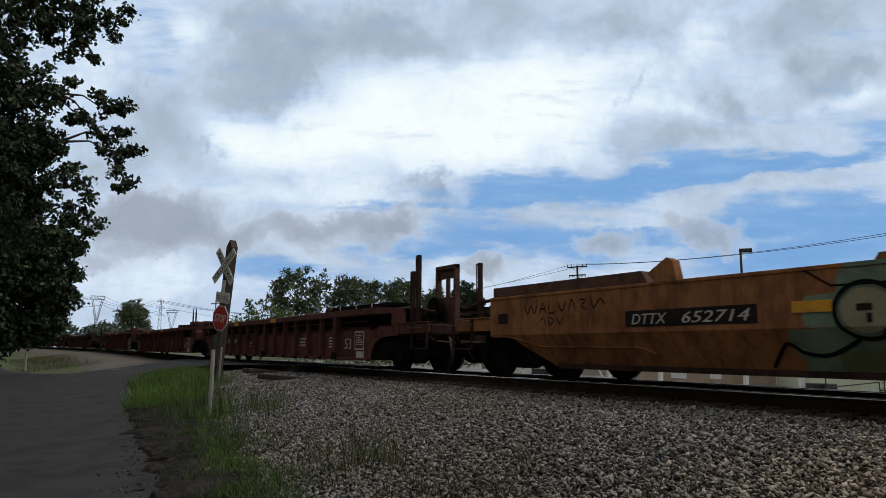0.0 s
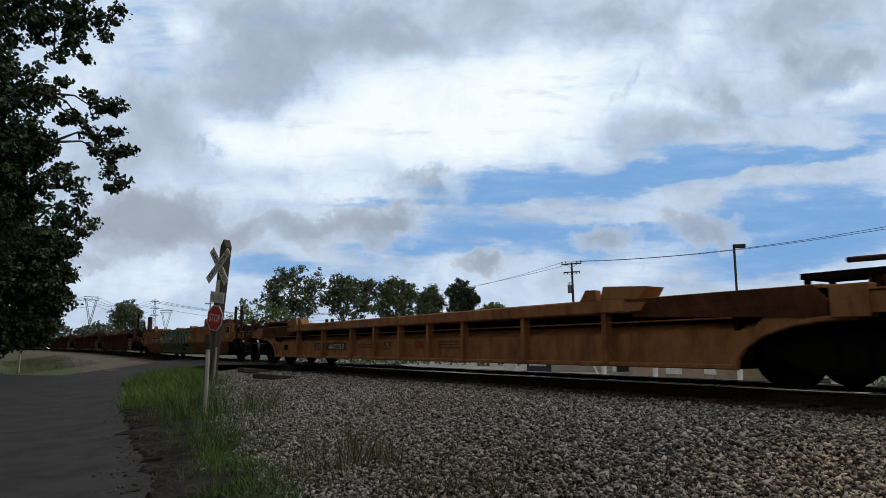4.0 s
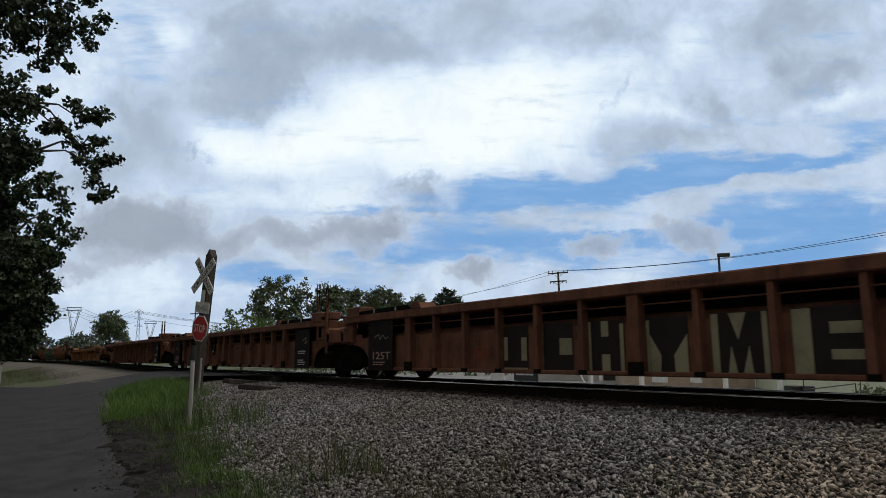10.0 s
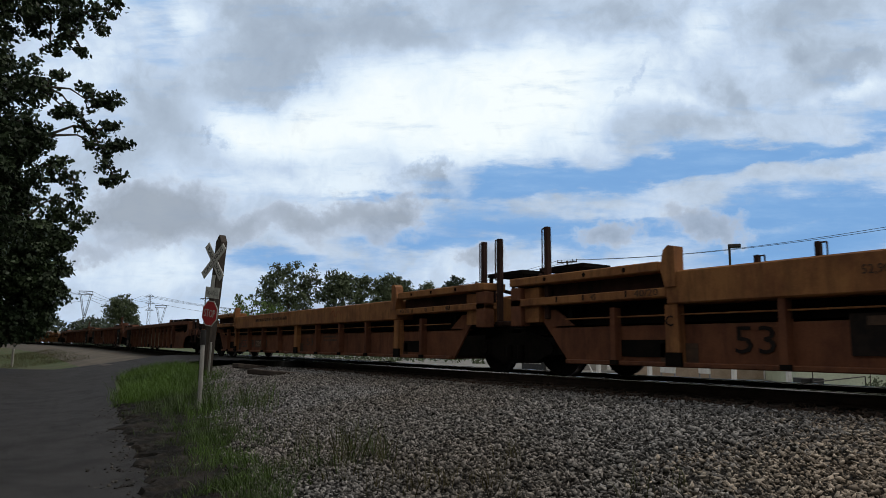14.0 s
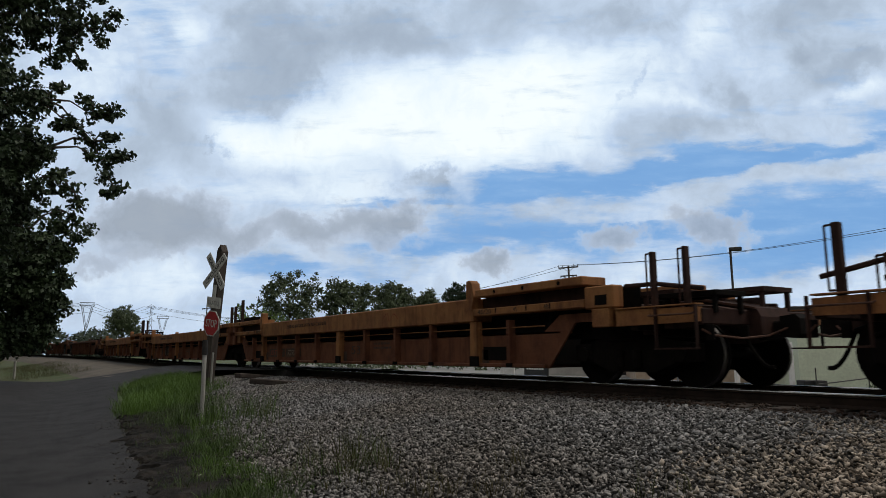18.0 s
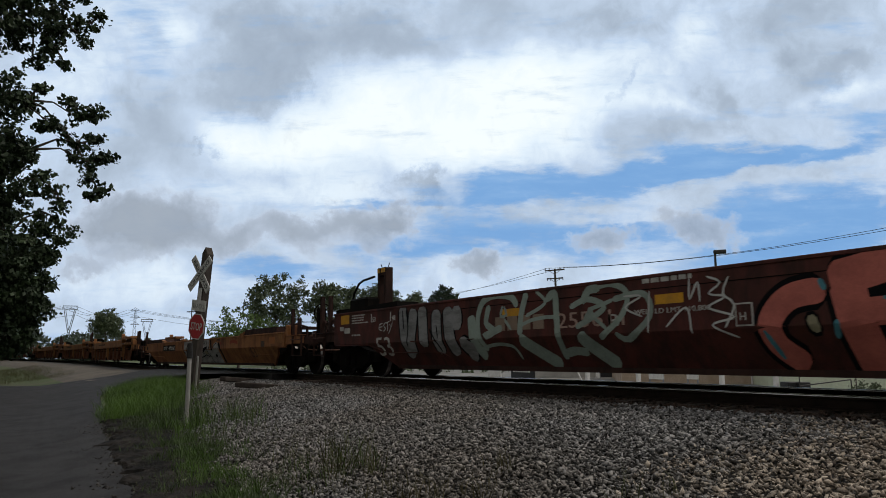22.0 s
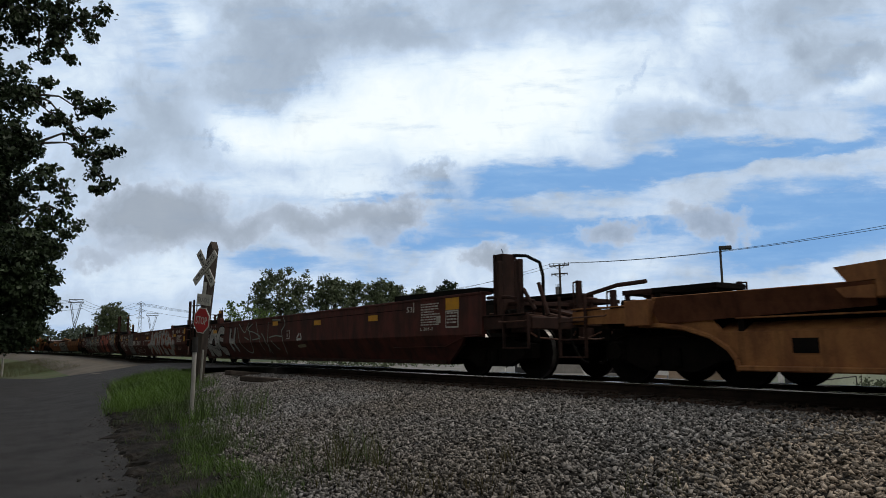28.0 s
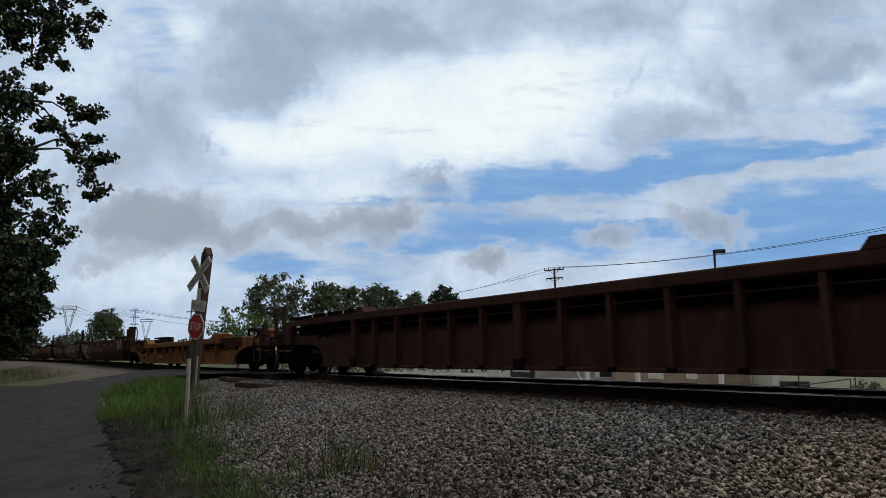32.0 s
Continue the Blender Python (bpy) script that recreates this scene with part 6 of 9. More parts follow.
def maroon_mid(car, surf):
    marks_maroon_common(car, 9.85)
    lettering("125 T", -8.7, -1.506, 1.30, 0.22, WHITE, car, width=0.42)
    panel("reflector", -8.15, -7.92, 1.30, 1.52, -1.5, AMBER, car, "amber reflector panel")
    panel("reflector", -8.32, -7.92, 1.16, 1.29, -1.5, AMBER, car, "amber reflector panel")
    panel("white_plate", -8.02, -7.86, 0.94, 1.08, -1.5, WHITE, car)
    bent_lettering("53", -7.40, 0.50, 0.60, WHITE, car, surf, 0.79, 0.64)
    spray(car, [[(-8.85, 1.45), (-8.7, 1.2)], [(-8.65, 1.45), (-8.85, 1.2)], [(-8.75, 1.5), (-8.76, 1.15)]], 0.018, "white", surf, 0.006)
    spray(car, [[(-7.7, 1.5), (-7.72, 1.05)], [(-7.85, 1.2), (-7.6, 1.25)], [(-7.75, 1.1), (-7.55, 0.98), (-7.45, 1.15)], [(-7.4, 1.45), (-7.2, 1.3), (-7.4, 1.15)], [(-7.35, 1.05), (-7.1, 1.2), (-7.05, 1.45)], [(-7.15, 1.3), (-6.98, 0.92), (-7.15, 0.8), (-7.2, 1.0)], [(-6.95, 1.3), (-6.85, 1.12), (-6.75, 1.4)]], 0.03, "white", surf, 0.006)
    spray(car, [[(-5.33, 1.8), (-5.3, 1.1), (-5.25, 0.1)], [(-4.95, 1.8), (-4.9, 0.1)], [(-4.55, 1.8), (-4.5, 0.1)], [(-4.32, 1.8), (-4.22, 1.2), (-4.12, 0.8), (-4.15, 0.1)]], 0.52, "tarnish", surf, 0.004, 0.31, 1.5)
    spray(car, [[(-5.56, 1.1), (-5.46, 0.92), (-5.54, 0.8), (-5.45, 0.45), (-5.3, 0.34), (-4.5, 0.32), (-3.9, 0.33)], [(-4.88, 1.5), (-4.92, 1.0), (-5.02, 0.8), (-4.7, 0.75), (-4.62, 0.35)], [(-4.5, 1.42), (-4.52, 0.9), (-4.55, 0.6)], [(-4.55, 0.62), (-4.3, 0.64)], [(-4.1, 1.5), (-3.98, 1.3), (-4.12, 1.2), (-3.9, 1.0), (-3.84, 0.6), (-3.9, 0.33)]], 0.04, "black", surf, 0.010, 0.3, 1.5)
    spray(car, [[(-5.55, 1.12), (-5.45, 1.36), (-5.36, 1.12)], [(-5.22, 1.34), (-5.22, 1.1)], [(-5.34, 1.28), (-5.1, 1.3)], [(-4.98, 1.34), (-5.1, 1.26), (-4.96, 1.18), (-5.12, 1.1)], [(-5.25, 0.6), (-5.1, 0.48), (-4.95, 0.6)], [(-5.2, 0.45), (-5.0, 0.45)]], 0.026, "black", surf, 0.0105, 0.3, 1.5)
    panel("flag", 8.86, 9.0, 0.32, 0.68, surf(0.5) - 0.004, SPRAY["blush"], car, "pale pink plate")
    for k in range(4):      # painted initials as plain bars
        panel("stencil_bar", -3.92 + 0.20 * k, -3.77 + 0.20 * k, 0.84, 1.09, -1.5, WHITE, car)
        panel("stencil_bar", -0.20 + 0.09 * k, -0.135 + 0.09 * k, 1.405, 1.475, -1.5, WHITE, car)
    lettering("255611 C", 0.24, -1.506, 1.40, 0.11, WHITE, car, width=0.66)
    lettering("255611", -2.72, -1.506, 0.84, 0.34, WHITE, car, width=1.12)
    lettering("C", -0.75, -1.506, 0.86, 0.28, WHITE, car)
    lettering("WELL LD LMT 110,500", -0.3, -1.506, 1.02, 0.10, WHITE, car, width=1.35)
    for text, x, z in (("53", -7.88, 1.28), ("48", -7.0, 1.28), ("45", -6.53, 1.28), ("40", -5.76, 1.32), ("20", -5.76, 1.12)):
        lettering(text, x, -1.506, z, 0.19, WHITE, car, width=0.24)
    for x in (-7.93, -7.06, -6.59, -5.84):
        panel("measure_bar", x, x + 0.03, 1.26, 1.46, -1.5, WHITE, car)
    panel("data_plate", -6.75, -6.15, 0.87, 1.13, -1.5, WHITE, car, "white framed notice")
    panel("data_field", -6.73, -6.17, 0.89, 1.11, -1.507, MAROON, car)
    small_print(car, -6.69, 1.07, -1.514, 4, 0.45, WHITE, 0.022)
    spray(car, [disc(-5.78, 0.95, 0.07, 0.08, 12) + [(-5.71, 0.95)]], 0.018, "white", surf, 0.006)
    lettering("110", -5.83, -1.506, 0.92, 0.07, WHITE, car, width=0.10)
    amber(car, -6.4, 1.18, w=0.5, h=0.08)
    spray(car, [[(-3.46, 0.62), (-3.31, 0.63)], [(-3.45, 0.54), (-3.30, 0.55)], [(-2.72, 0.70), (-3.12, 0.68), (-3.2, 0.58), (-2.85, 0.52), (-2.74, 0.42), (-2.95, 0.33), (-3.25, 0.36)], [(-2.72, 0.38), (-2.56, 0.70), (-2.42, 0.38)], [(-2.68, 0.50), (-2.44, 0.53)], [(-2.42, 0.70), (-2.28, 0.40), (-2.14, 0.72)], [(-1.98, 0.66), (-1.97, 0.44)], [(-2.1, 0.56), (-1.82, 0.57)], [(-2.1, 0.43), (-1.82, 0.44)],
                [(-1.20, 0.70), (-1.66, 0.68), (-1.64, 0.42), (-1.28, 0.42), (-1.08, 0.33)], [(-1.64, 0.55), (-1.35, 0.57)], [(-1.05, 0.60), (-0.62, 0.58), (-0.66, 0.40)], [(-0.98, 0.68), (-0.80, 0.38)], [(-0.80, 0.68), (-0.88, 0.36)], [(-1.0, 0.48), (-0.72, 0.50)]], 0.027, "silver", surf, 0.006, 0.24, 1.53)
    strokes = [[(0.58, 0.69), (0.83, 0.76), (1.29, 0.83), (1.64, 1.3), (1.76, 1.45)], [(1.28, 0.67), (1.44, 0.74), (1.62, 0.98), (1.73, 1.37)], [(1.76, 1.41), (1.84, 0.89), (2.03, 0.38)], [(2.25, 1.4), (2.17, 0.95), (2.07, 0.34)], [(0.85, 0.36), (1.1, 0.62), (1.4, 0.7)]]
    for wide, colour, proud in ((0.56, "rust", 0.002), (0.31, "blush", 0.0075), (0.235, "silver", 0.0105)):
        spray(car, strokes, wide, colour, surf, proud, 0.24, 1.53)
    spray(car, [[(0.72, 0.5), (0.95, 0.62), (1.1, 0.66)], [(6.75, 1.0), (6.8, 0.84), (6.7, 0.62)]], 0.03, "black", surf, 0.0155, 0.24, 1.53)
    spray(car, [[(6.74, 1.0), (6.78, 0.84), (6.72, 0.66)]], 0.2, "silver", surf, 0.0085, 0.24, 1.53)
    spray(car, [[(2.71, 1.08), (2.72, 0.78)]], 0.22, "rust", surf, 0.0145, 0.24, 1.53)
    strokes = [[(2.74, 1.4), (3.07, 1.14), (3, 0.73), (2.69, 0.47), (2.42, 0.73), (2.42, 1.19), (2.74, 1.4)], [(3.26, 1.28), (3.61, 1.36), (3.98, 1.37)], [(3.71, 1.3), (3.51, 0.95), (3.49, 0.64), (3.5, 0.32)], [(4.29, 1.36), (4.17, 1.07), (4.23, 0.69), (4.18, 0.32)], [(4.26, 1.36), (4.5, 1.44), (4.72, 1.34)], [(4.3, 0.93), (4.5, 0.96), (4.66, 0.92)], [(4.3, 0.42), (4.6, 0.46), (4.78, 0.36)], [(5.57, 1.34), (5.63, 1.17), (5.44, 1.06)]]
    for wide, colour, proud in ((0.56, "rust", 0.003), (0.34, "blush", 0.0075), (0.265, "silver", 0.0105)):
        spray(car, strokes, wide, colour, surf, proud, 0.24, 1.53)
    strokes = [[(5.32, 1.34), (5.02, 1.29), (4.92, 1.09), (5.09, 0.88), (5.46, 0.88), (5.8, 1.01), (6.06, 0.97), (6.13, 0.72), (6.01, 0.48), (5.66, 0.4), (5.33, 0.47), (5.31, 0.62)], [(6.41, 1.01), (6.51, 0.84), (6.4, 0.56)]]
    for wide, colour, proud in ((0.56, "rust", 0.003), (0.34, "blush", 0.0075), (0.265, "silver", 0.0105)):
        spray(car, strokes, wide, colour, surf, proud, 0.24, 1.53)
    spray(car, [[(3.22, 1.34), (3.54, 1.37)], [(3.23, 1.23), (3.56, 1.28)], [(3.33, 1.38), (3.34, 1.19)], [(3.44, 1.4), (3.47, 1.2)], [(3.59, 1.44), (3.62, 1.25)], [(3.68, 1.24), (3.71, 1.38), (3.79, 1.39), (3.82, 1.26)]], 0.032, "black", surf, 0.0165, 0.24, 1.53)
    for z in (1.25, 0.92):
        panel("reflector", 8.62, 8.86, z, z + 0.23, -1.5, AMBER, car, "amber reflector panel")


def maroon_tail(car, surf):
    for x, z in ((-6.12, 1.19), (0.54, 1.28), (3.78, 1.19), (6.99, 1.18)):
        amber(car, x, z, -1.516)
    panel("dark_rule", -8.9, 8.9, 1.36, 1.372, -1.5, GRIME_AND_SHADE, car)
    lettering("125 T", -8.37, -1.506, 1.38, 0.17, WHITE, car, width=0.42)
    panel("reflector", -7.90, -7.69, 1.32, 1.55, -1.5, AMBER, car, "amber reflector panel")
    panel("reflector", -8.13, -7.69, 1.18, 1.315, -1.5, AMBER, car, "amber reflector panel")
    for text, x in (("53", -7.5), ("48", -6.7), ("53", 8.71)):
        lettering(text, x, -1.506, 1.30, 0.17, WHITE, car, width=0.24)
    for x in (-7.57, -6.77, 9.0):
        panel("measure_bar", x, x + 0.03, 1.29, 1.49, -1.5, WHITE, car)
    small_print(car, -8.4, 1.26, -1.5, 1, 0.25, WHITE, 0.025)
    panel("white_plate", -7.99, -7.73, 1.03, 1.11, -1.5, WHITE, car)
    panel("white_plate", -7.86, -7.68, 0.82, 0.98, -1.5, SPRAY["beige"], car)
    strokes = [[(-6.05, 1.24), (-5.7, 0.96), (-5.76, 0.59), (-6.09, 0.49), (-6.49, 0.59), (-6.44, 1.01), (-6.05, 1.24)]]
    for wide, colour, proud in ((0.49, "black", 0.003), (0.406, "silver", 0.007)):
        spray(car, strokes, wide, colour, surf, proud, 0.24, 1.53)
    spray(car, [[(-6.98, 1.75), (-6.96, 1.0), (-6.93, 0.1)]], 0.48, "black", surf, 0.003, 0.27, 1.49)
    spray(car, [[(-6.98, 1.75), (-6.96, 1.0), (-6.93, 0.1)]], 0.42, "silver", surf, 0.007, 0.30, 1.46)
    for x, z, r in ((-7.48, 1.14, 0.08), (-7.56, 0.91, 0.05), (-7.4, 0.92, 0.06), (-6.45, 1.47, 0.045), (-5.95, 1.47, 0.045), (-7.3, 0.62, 0.03)):
        blot(car, disc(x, z, r, r * 1.15, 12), "silver", surf, 0.006)
    strokes = [[(-5.41, 1.22), (-5.02, 1.28), (-4.68, 1.23)], [(-5.41, 1.25), (-5.43, 0.87), (-5.3, 0.56)], [(-5.3, 0.56), (-4.95, 0.5), (-4.6, 0.49)]]
    for wide, colour, proud in ((0.375, "black", 0.003), (0.3, "silver", 0.0075)):
        spray(car, strokes, wide, colour, surf, proud, 0.24, 1.53)
    spray(car, [[(-5.26, 0.97), (-5.02, 0.94), (-4.77, 0.92)]], 0.144, "silver", surf, 0.009, 0.24, 1.53)
    spray(car, [[(-6.75, 1.47), (-6.81, 0.82)], [(-6.61, 0.81), (-6.46, 0.75), (-6.23, 0.8)], [(-6.23, 0.79), (-6.07, 0.52)], [(-5.76, 1.16), (-5.61, 0.95), (-5.55, 0.75), (-5.53, 0.5)], [(-5.25, 1.11), (-5, 1.13), (-4.67, 1.11)], [(-5.28, 0.81), (-5.03, 0.85), (-4.78, 0.83)], [(-6.02, 0.65), (-5.66, 0.51)]], 0.033, "black", surf, 0.013, 0.24, 1.53)
    spray(car, [[(-6.07, 1.08), (-6.01, 0.94), (-6.07, 0.78)]], 0.132, "black", surf, 0.012, 0.24, 1.53)
    spray(car, [[(-3.87, 1.33), (-3.93, 0.84), (-3.75, 0.5)], [(-3.33, 1.35), (-3.44, 0.84), (-3.22, 0.49)]], 0.272, "black", surf, 0.003, 0.24, 1.53)
    spray(car, [[(-3.87, 1.33), (-3.93, 0.84), (-3.75, 0.5)], [(-3.33, 1.35), (-3.44, 0.84), (-3.22, 0.49)], [(-3.88, 0.88), (-3.34, 0.83)]], 0.187, "silver", surf, 0.007, 0.24, 1.53)
    spray(car, [[(-3.09, 1.34), (-2.78, 0.83), (-2.31, 0.52), (-1.79, 0.46), (-1.56, 0.81), (-1.83, 1.26)], [(-2.91, 1.47), (-2.26, 1.14), (-1.85, 1.46)], [(-1.42, 1.41), (-1.92, 1.22), (-1.21, 1.11), (-0.61, 0.94), (-1.4, 0.87)], [(-1.11, 1.49), (-0.77, 0.95), (-0.52, 0.49)], [(-0.54, 1.09), (-0.16, 0.84), (0.08, 0.41)], [(0.11, 1.43), (0.06, 0.78), (-0.14, 0.46)], [(0.2, 0.92), (0.82, 0.97), (1.34, 0.93)], [(0.46, 1.47), (1.2, 1.44)], [(1.39, 1.52), (1.58, 1.31), (1.3, 1.11)], [(1.27, 1.18), (1.41, 0.76), (1.29, 0.37)], [(0.41, 0.83), (0.69, 0.63), (0.9, 0.54)], [(-2.25, 0.98), (-1.73, 0.87)]], 0.033, "mint", surf, 0.01, 0.24, 1.53)
    spray(car, [[(2.71, 1), (2.51, 0.87)], [(2.76, 1.02), (2.87, 0.84)], [(2.51, 0.82), (2.87, 0.84)]], 0.065, "white", surf, 0.006, 0.24, 1.53)
    spray(car, [[(2.43, 0.63), (3.04, 0.65)]], 0.084, "beige", surf, 0.006, 0.24, 1.53)
    frame_plate = panel("plate_mark", 1.69, 1.95, 0.86, 1.10, -1.5, WHITE, car)
    panel("plate_field", 1.71, 1.93, 0.88, 1.08, -1.507, MAROON, frame_plate)
    lettering("H", 1.75, -1.512, 0.91, 0.14, WHITE, car)
    small_print(car, 9.3, 1.42, -1.5, 9, 0.7, WHITE, 0.026)
    lettering("L 201-1", 9.28, -1.506, 0.90, 0.09, WHITE, car, width=0.45)
    panel("white_plate", 9.90, 10.05, 1.04, 1.18, -1.51, WHITE, car)
    panel("reflector", 10.23, 10.68, 1.28, 1.51, -1.5, AMBER, car, "amber reflector panel")
    plate = panel("data_plate", 10.22, 10.66, 0.93, 1.27, -1.5, WHITE, car, "framed data plate")
    panel("data_field", 10.25, 10.63, 0.96, 1.24, -1.507, MAROON, plate)
    small_print(car, 10.28, 1.20, -1.513, 4, 0.3, WHITE, 0.03)


TRAIN = []


def place(car, centre):
    """Keep a car and how many metres it is down the line at the start; it is keyed at the end."""
    TRAIN.append((car, SPEED * centre))


ART = 9.85          # from a car's middle to a shared truck
HALF = 11.6         # from a car's middle to a coupling
tall = (("fat", 0.1, 2.25), ("fat", 0.65, 2.1))
short = (("post", 0.35, 1.57), ("post", 1.05, 1.57), ("farpost", 0.5, 1.6))
ladder = (("ladder", 8.65, 2.28),)
stand = (("cabinet", 10.65, 2.42), ("fat", 10.50, 2.62), ("post", 10.25, 2.28))
# cars far ahead when the film begins
for centre, l, r, e, paint, kind in ((16.6, HALF, HALF, "CC", OXBLOOD, "brown"), (14.05, HALF, ART, "CA", OXBLOOD, "brown"), (11.9, ART, ART, "AA", OXBLOOD, "brown"), (9.75, ART, HALF, "AC", OXBLOOD, "brown")):
    place(ribbed_car("empty rust-brown well car with staked sides on the track", l, r, paint, e, kind, None, (short, short)), centre)
place(ribbed_car("leading oxblood articulated well car with staked sides", HALF, ART, OXBLOOD, "CA", "brown", marks_oxblood, (tall, ladder)), 6.93)
place(ribbed_car("middle oxblood articulated well car with staked sides", ART, ART, OXBLOOD, "AA", "brown", marks_oxblood, ((), ladder)), 4.77)
place(ribbed_car("oxblood articulated well car with a tall brake stand", ART, HALF, OXBLOOD, "AC", "brown", marks_oxblood, ((), stand)), 2.60)
# the cars that pass close by
place(smooth_car("flat-sided orange well car with a green graffiti piece", HALF, HALF, ORANGE, "CC", 1.45, 0.78, marks_green, ((("post", -10.45, 2.20), ("tank", 1.9, 1.3)), (("post", 1.35, 2.12), ("post", 0.6, 2.12))), hood=RUST, notch=True), 0.038)
place(ribbed_car("low ochre well car with widely spaced stakes", HALF, HALF, YELLOW, "CC", "low", marks_low("467733"),
                 ((("post", 0.05, 1.57), ("post", 0.75, 1.37), ("farpost", 0.6, 1.6), ("farpost", 1.1, 1.6), ("plate", -9.4, 1.36)), (("post", 0.1, 1.6), ("plate", 9.6, 1.36), ("tank", 10.2, 1.2)))), -2.503)
place(ribbed_car("leading brown articulated well car with painted block letters", HALF, ART, BROWN, "CA", "brown", marks_lead_brown, (short, ladder), shift=0.09), -4.982)
place(ribbed_car("middle brown articulated well car with black end panels", ART, ART, BROWN, "AA", "brown", marks_mid_brown, ((), ladder), inset=0.74), -7.134)
place(ribbed_car("trailing brown articulated well car with pale block letters", ART, HALF, BROWN, "AC", "brown", marks_tail_brown, ((), short)), -9.286)
high = (("post", 0.15, 1.9), ("post", 0.7, 1.9))
place(ribbed_car("leading ochre articulated well car with deep top chords", HALF, ART, YELLOW, "CA", "ochre", marks_ochre("729266", "B"), (high, (("fat", 9.29, 2.46), ("fat", 9.78, 2.46), ("plate", 9.6, 1.86)))), -11.841)
place(ribbed_car("middle ochre articulated well car with deep top chords", ART, ART, YELLOW, "AA", "ochre", marks_ochre_mid, ((("fat", -8.72, 2.5), ("plate", -8.7, 1.84), ("farpost", -6.6, 2.0), ("farpost", -5.6, 2.1)), (("fat", 9.2, 2.3), ("fat", 9.7, 2.3), ("plate", 9.5, 1.80)))), -14.017)
place(ribbed_car("trailing ochre articulated well car with deep top chords", ART, HALF, YELLOW, "AC", "ochre", marks_ochre("729266", "A"), ((("fat", -8.9, 2.5), ("plate", -8.7, 1.84), ("farpost", -5.6, 2.0)), (("post", 0.8, 1.89), ("post", 0.25, 1.9), ("plate", 10.6, 1.30)))), -16.16)
place(smooth_car("flat-sided orange well car with grey graffiti letters", HALF, HALF, ORANGE, "CC", 1.22, 0.82, marks_grey, ((("fat", 0.3, 1.9), ("post", 0.8, 1.5), ("tank", 1.4, 1.2)), (("post", 1.0, 1.9), ("wheel", -0.15, 1.72), ("fat", 0.5, 1.6)))), -18.769)
place(smooth_car("leading maroon articulated well car covered in graffiti", HALF, ART, MAROON, "CA", 1.55, 0.79, maroon_lead,
                 ((("fat", -10.98, 2.1), ("fat", -10.47, 2.08), ("strut", -10.92, 1.45, 0.22, 0.28), ("strut", -10.40, 1.44, 0.2, 0.28), ("midportal", -8.95, 2.72), ("riser", -9.87, 1.90), ("locker", -9.30, 1.95)), (("plainpost", 8.90, 2.71), ("loop", 9.57, 2.73), ("portal", 9.92, 2.68), ("rungs", 8.9, 1.42, 0.76))), hood=GRIME_AND_SHADE, front=4.5), -21.322)
place(smooth_car("middle maroon articulated well car with large grey graffiti letters", ART, ART, MAROON, "AA", 1.55, 0.79, maroon_mid,
                 ((("portal", -7.80, 2.20), ("loop", -7.18, 1.92), ("loop", -6.73, 1.95)), (("plainpost", 8.90, 2.71), ("loop", 9.57, 2.73), ("portal", 9.92, 2.68), ("rungs", 8.9, 1.42, 0.76))), hood=GRIME_AND_SHADE, reach=-0.24), -23.49)
place(smooth_car("trailing maroon articulated well car with silver graffiti", ART, 13.1, MAROON, "AC", 1.55, 0.79, maroon_tail,
                 ((("portal", -7.36, 2.18), ("loop", -6.63, 1.95), ("loop", -6.14, 1.97)), (("slab", 11.55, 2.26), ("fat", 12.30, 2.07), ("strut", 12.34, 1.55, 0.30, 0.38), ("pipe", 11.35, 2.22), ("strut", 12.74, 1.62, 0.22, 0.55), ("post", 11.74, 2.1))), hood=GRIME_AND_SHADE), -25.649)
place(ribbed_car("low ochre well car with widely spaced stakes", HALF, HALF, YELLOW, "CC", "low", marks_low("467998"),
                 ((("post", 0.05, 1.57), ("post", 0.75, 1.37), ("farpost", 0.6, 1.6), ("farpost", 1.1, 1.6), ("plate", -9.4, 1.36)), (("plainpost", 11.40, 1.60), ("plate", 9.55, 1.46), ("tank", 10.0, 1.28)))), -28.376)
place(ribbed_car("leading dark brown articulated well car with staked sides", 12.2, ART, DARKBROWN, "CA", "brown", None, ((("fat", 0.1, 2.0), ("fat", 0.75, 2.0)), ladder)), -31.02)
place(ribbed_car("middle dark brown articulated well car with staked sides", ART, ART, DARKBROWN, "AA", "brown", marks_mid_brown, ((), ladder)), -33.18)

# ---- the road and its crossing ----


def inside(table, y):
    for (y0, x0), (y1, x1) in zip(table, table[1:]):
        if y0 <= y <= y1:
            return x0 + (x1 - x0) * (y - y0) / (y1 - y0)
    return table[-1][1] if y > table[-1][0] else table[0][1]


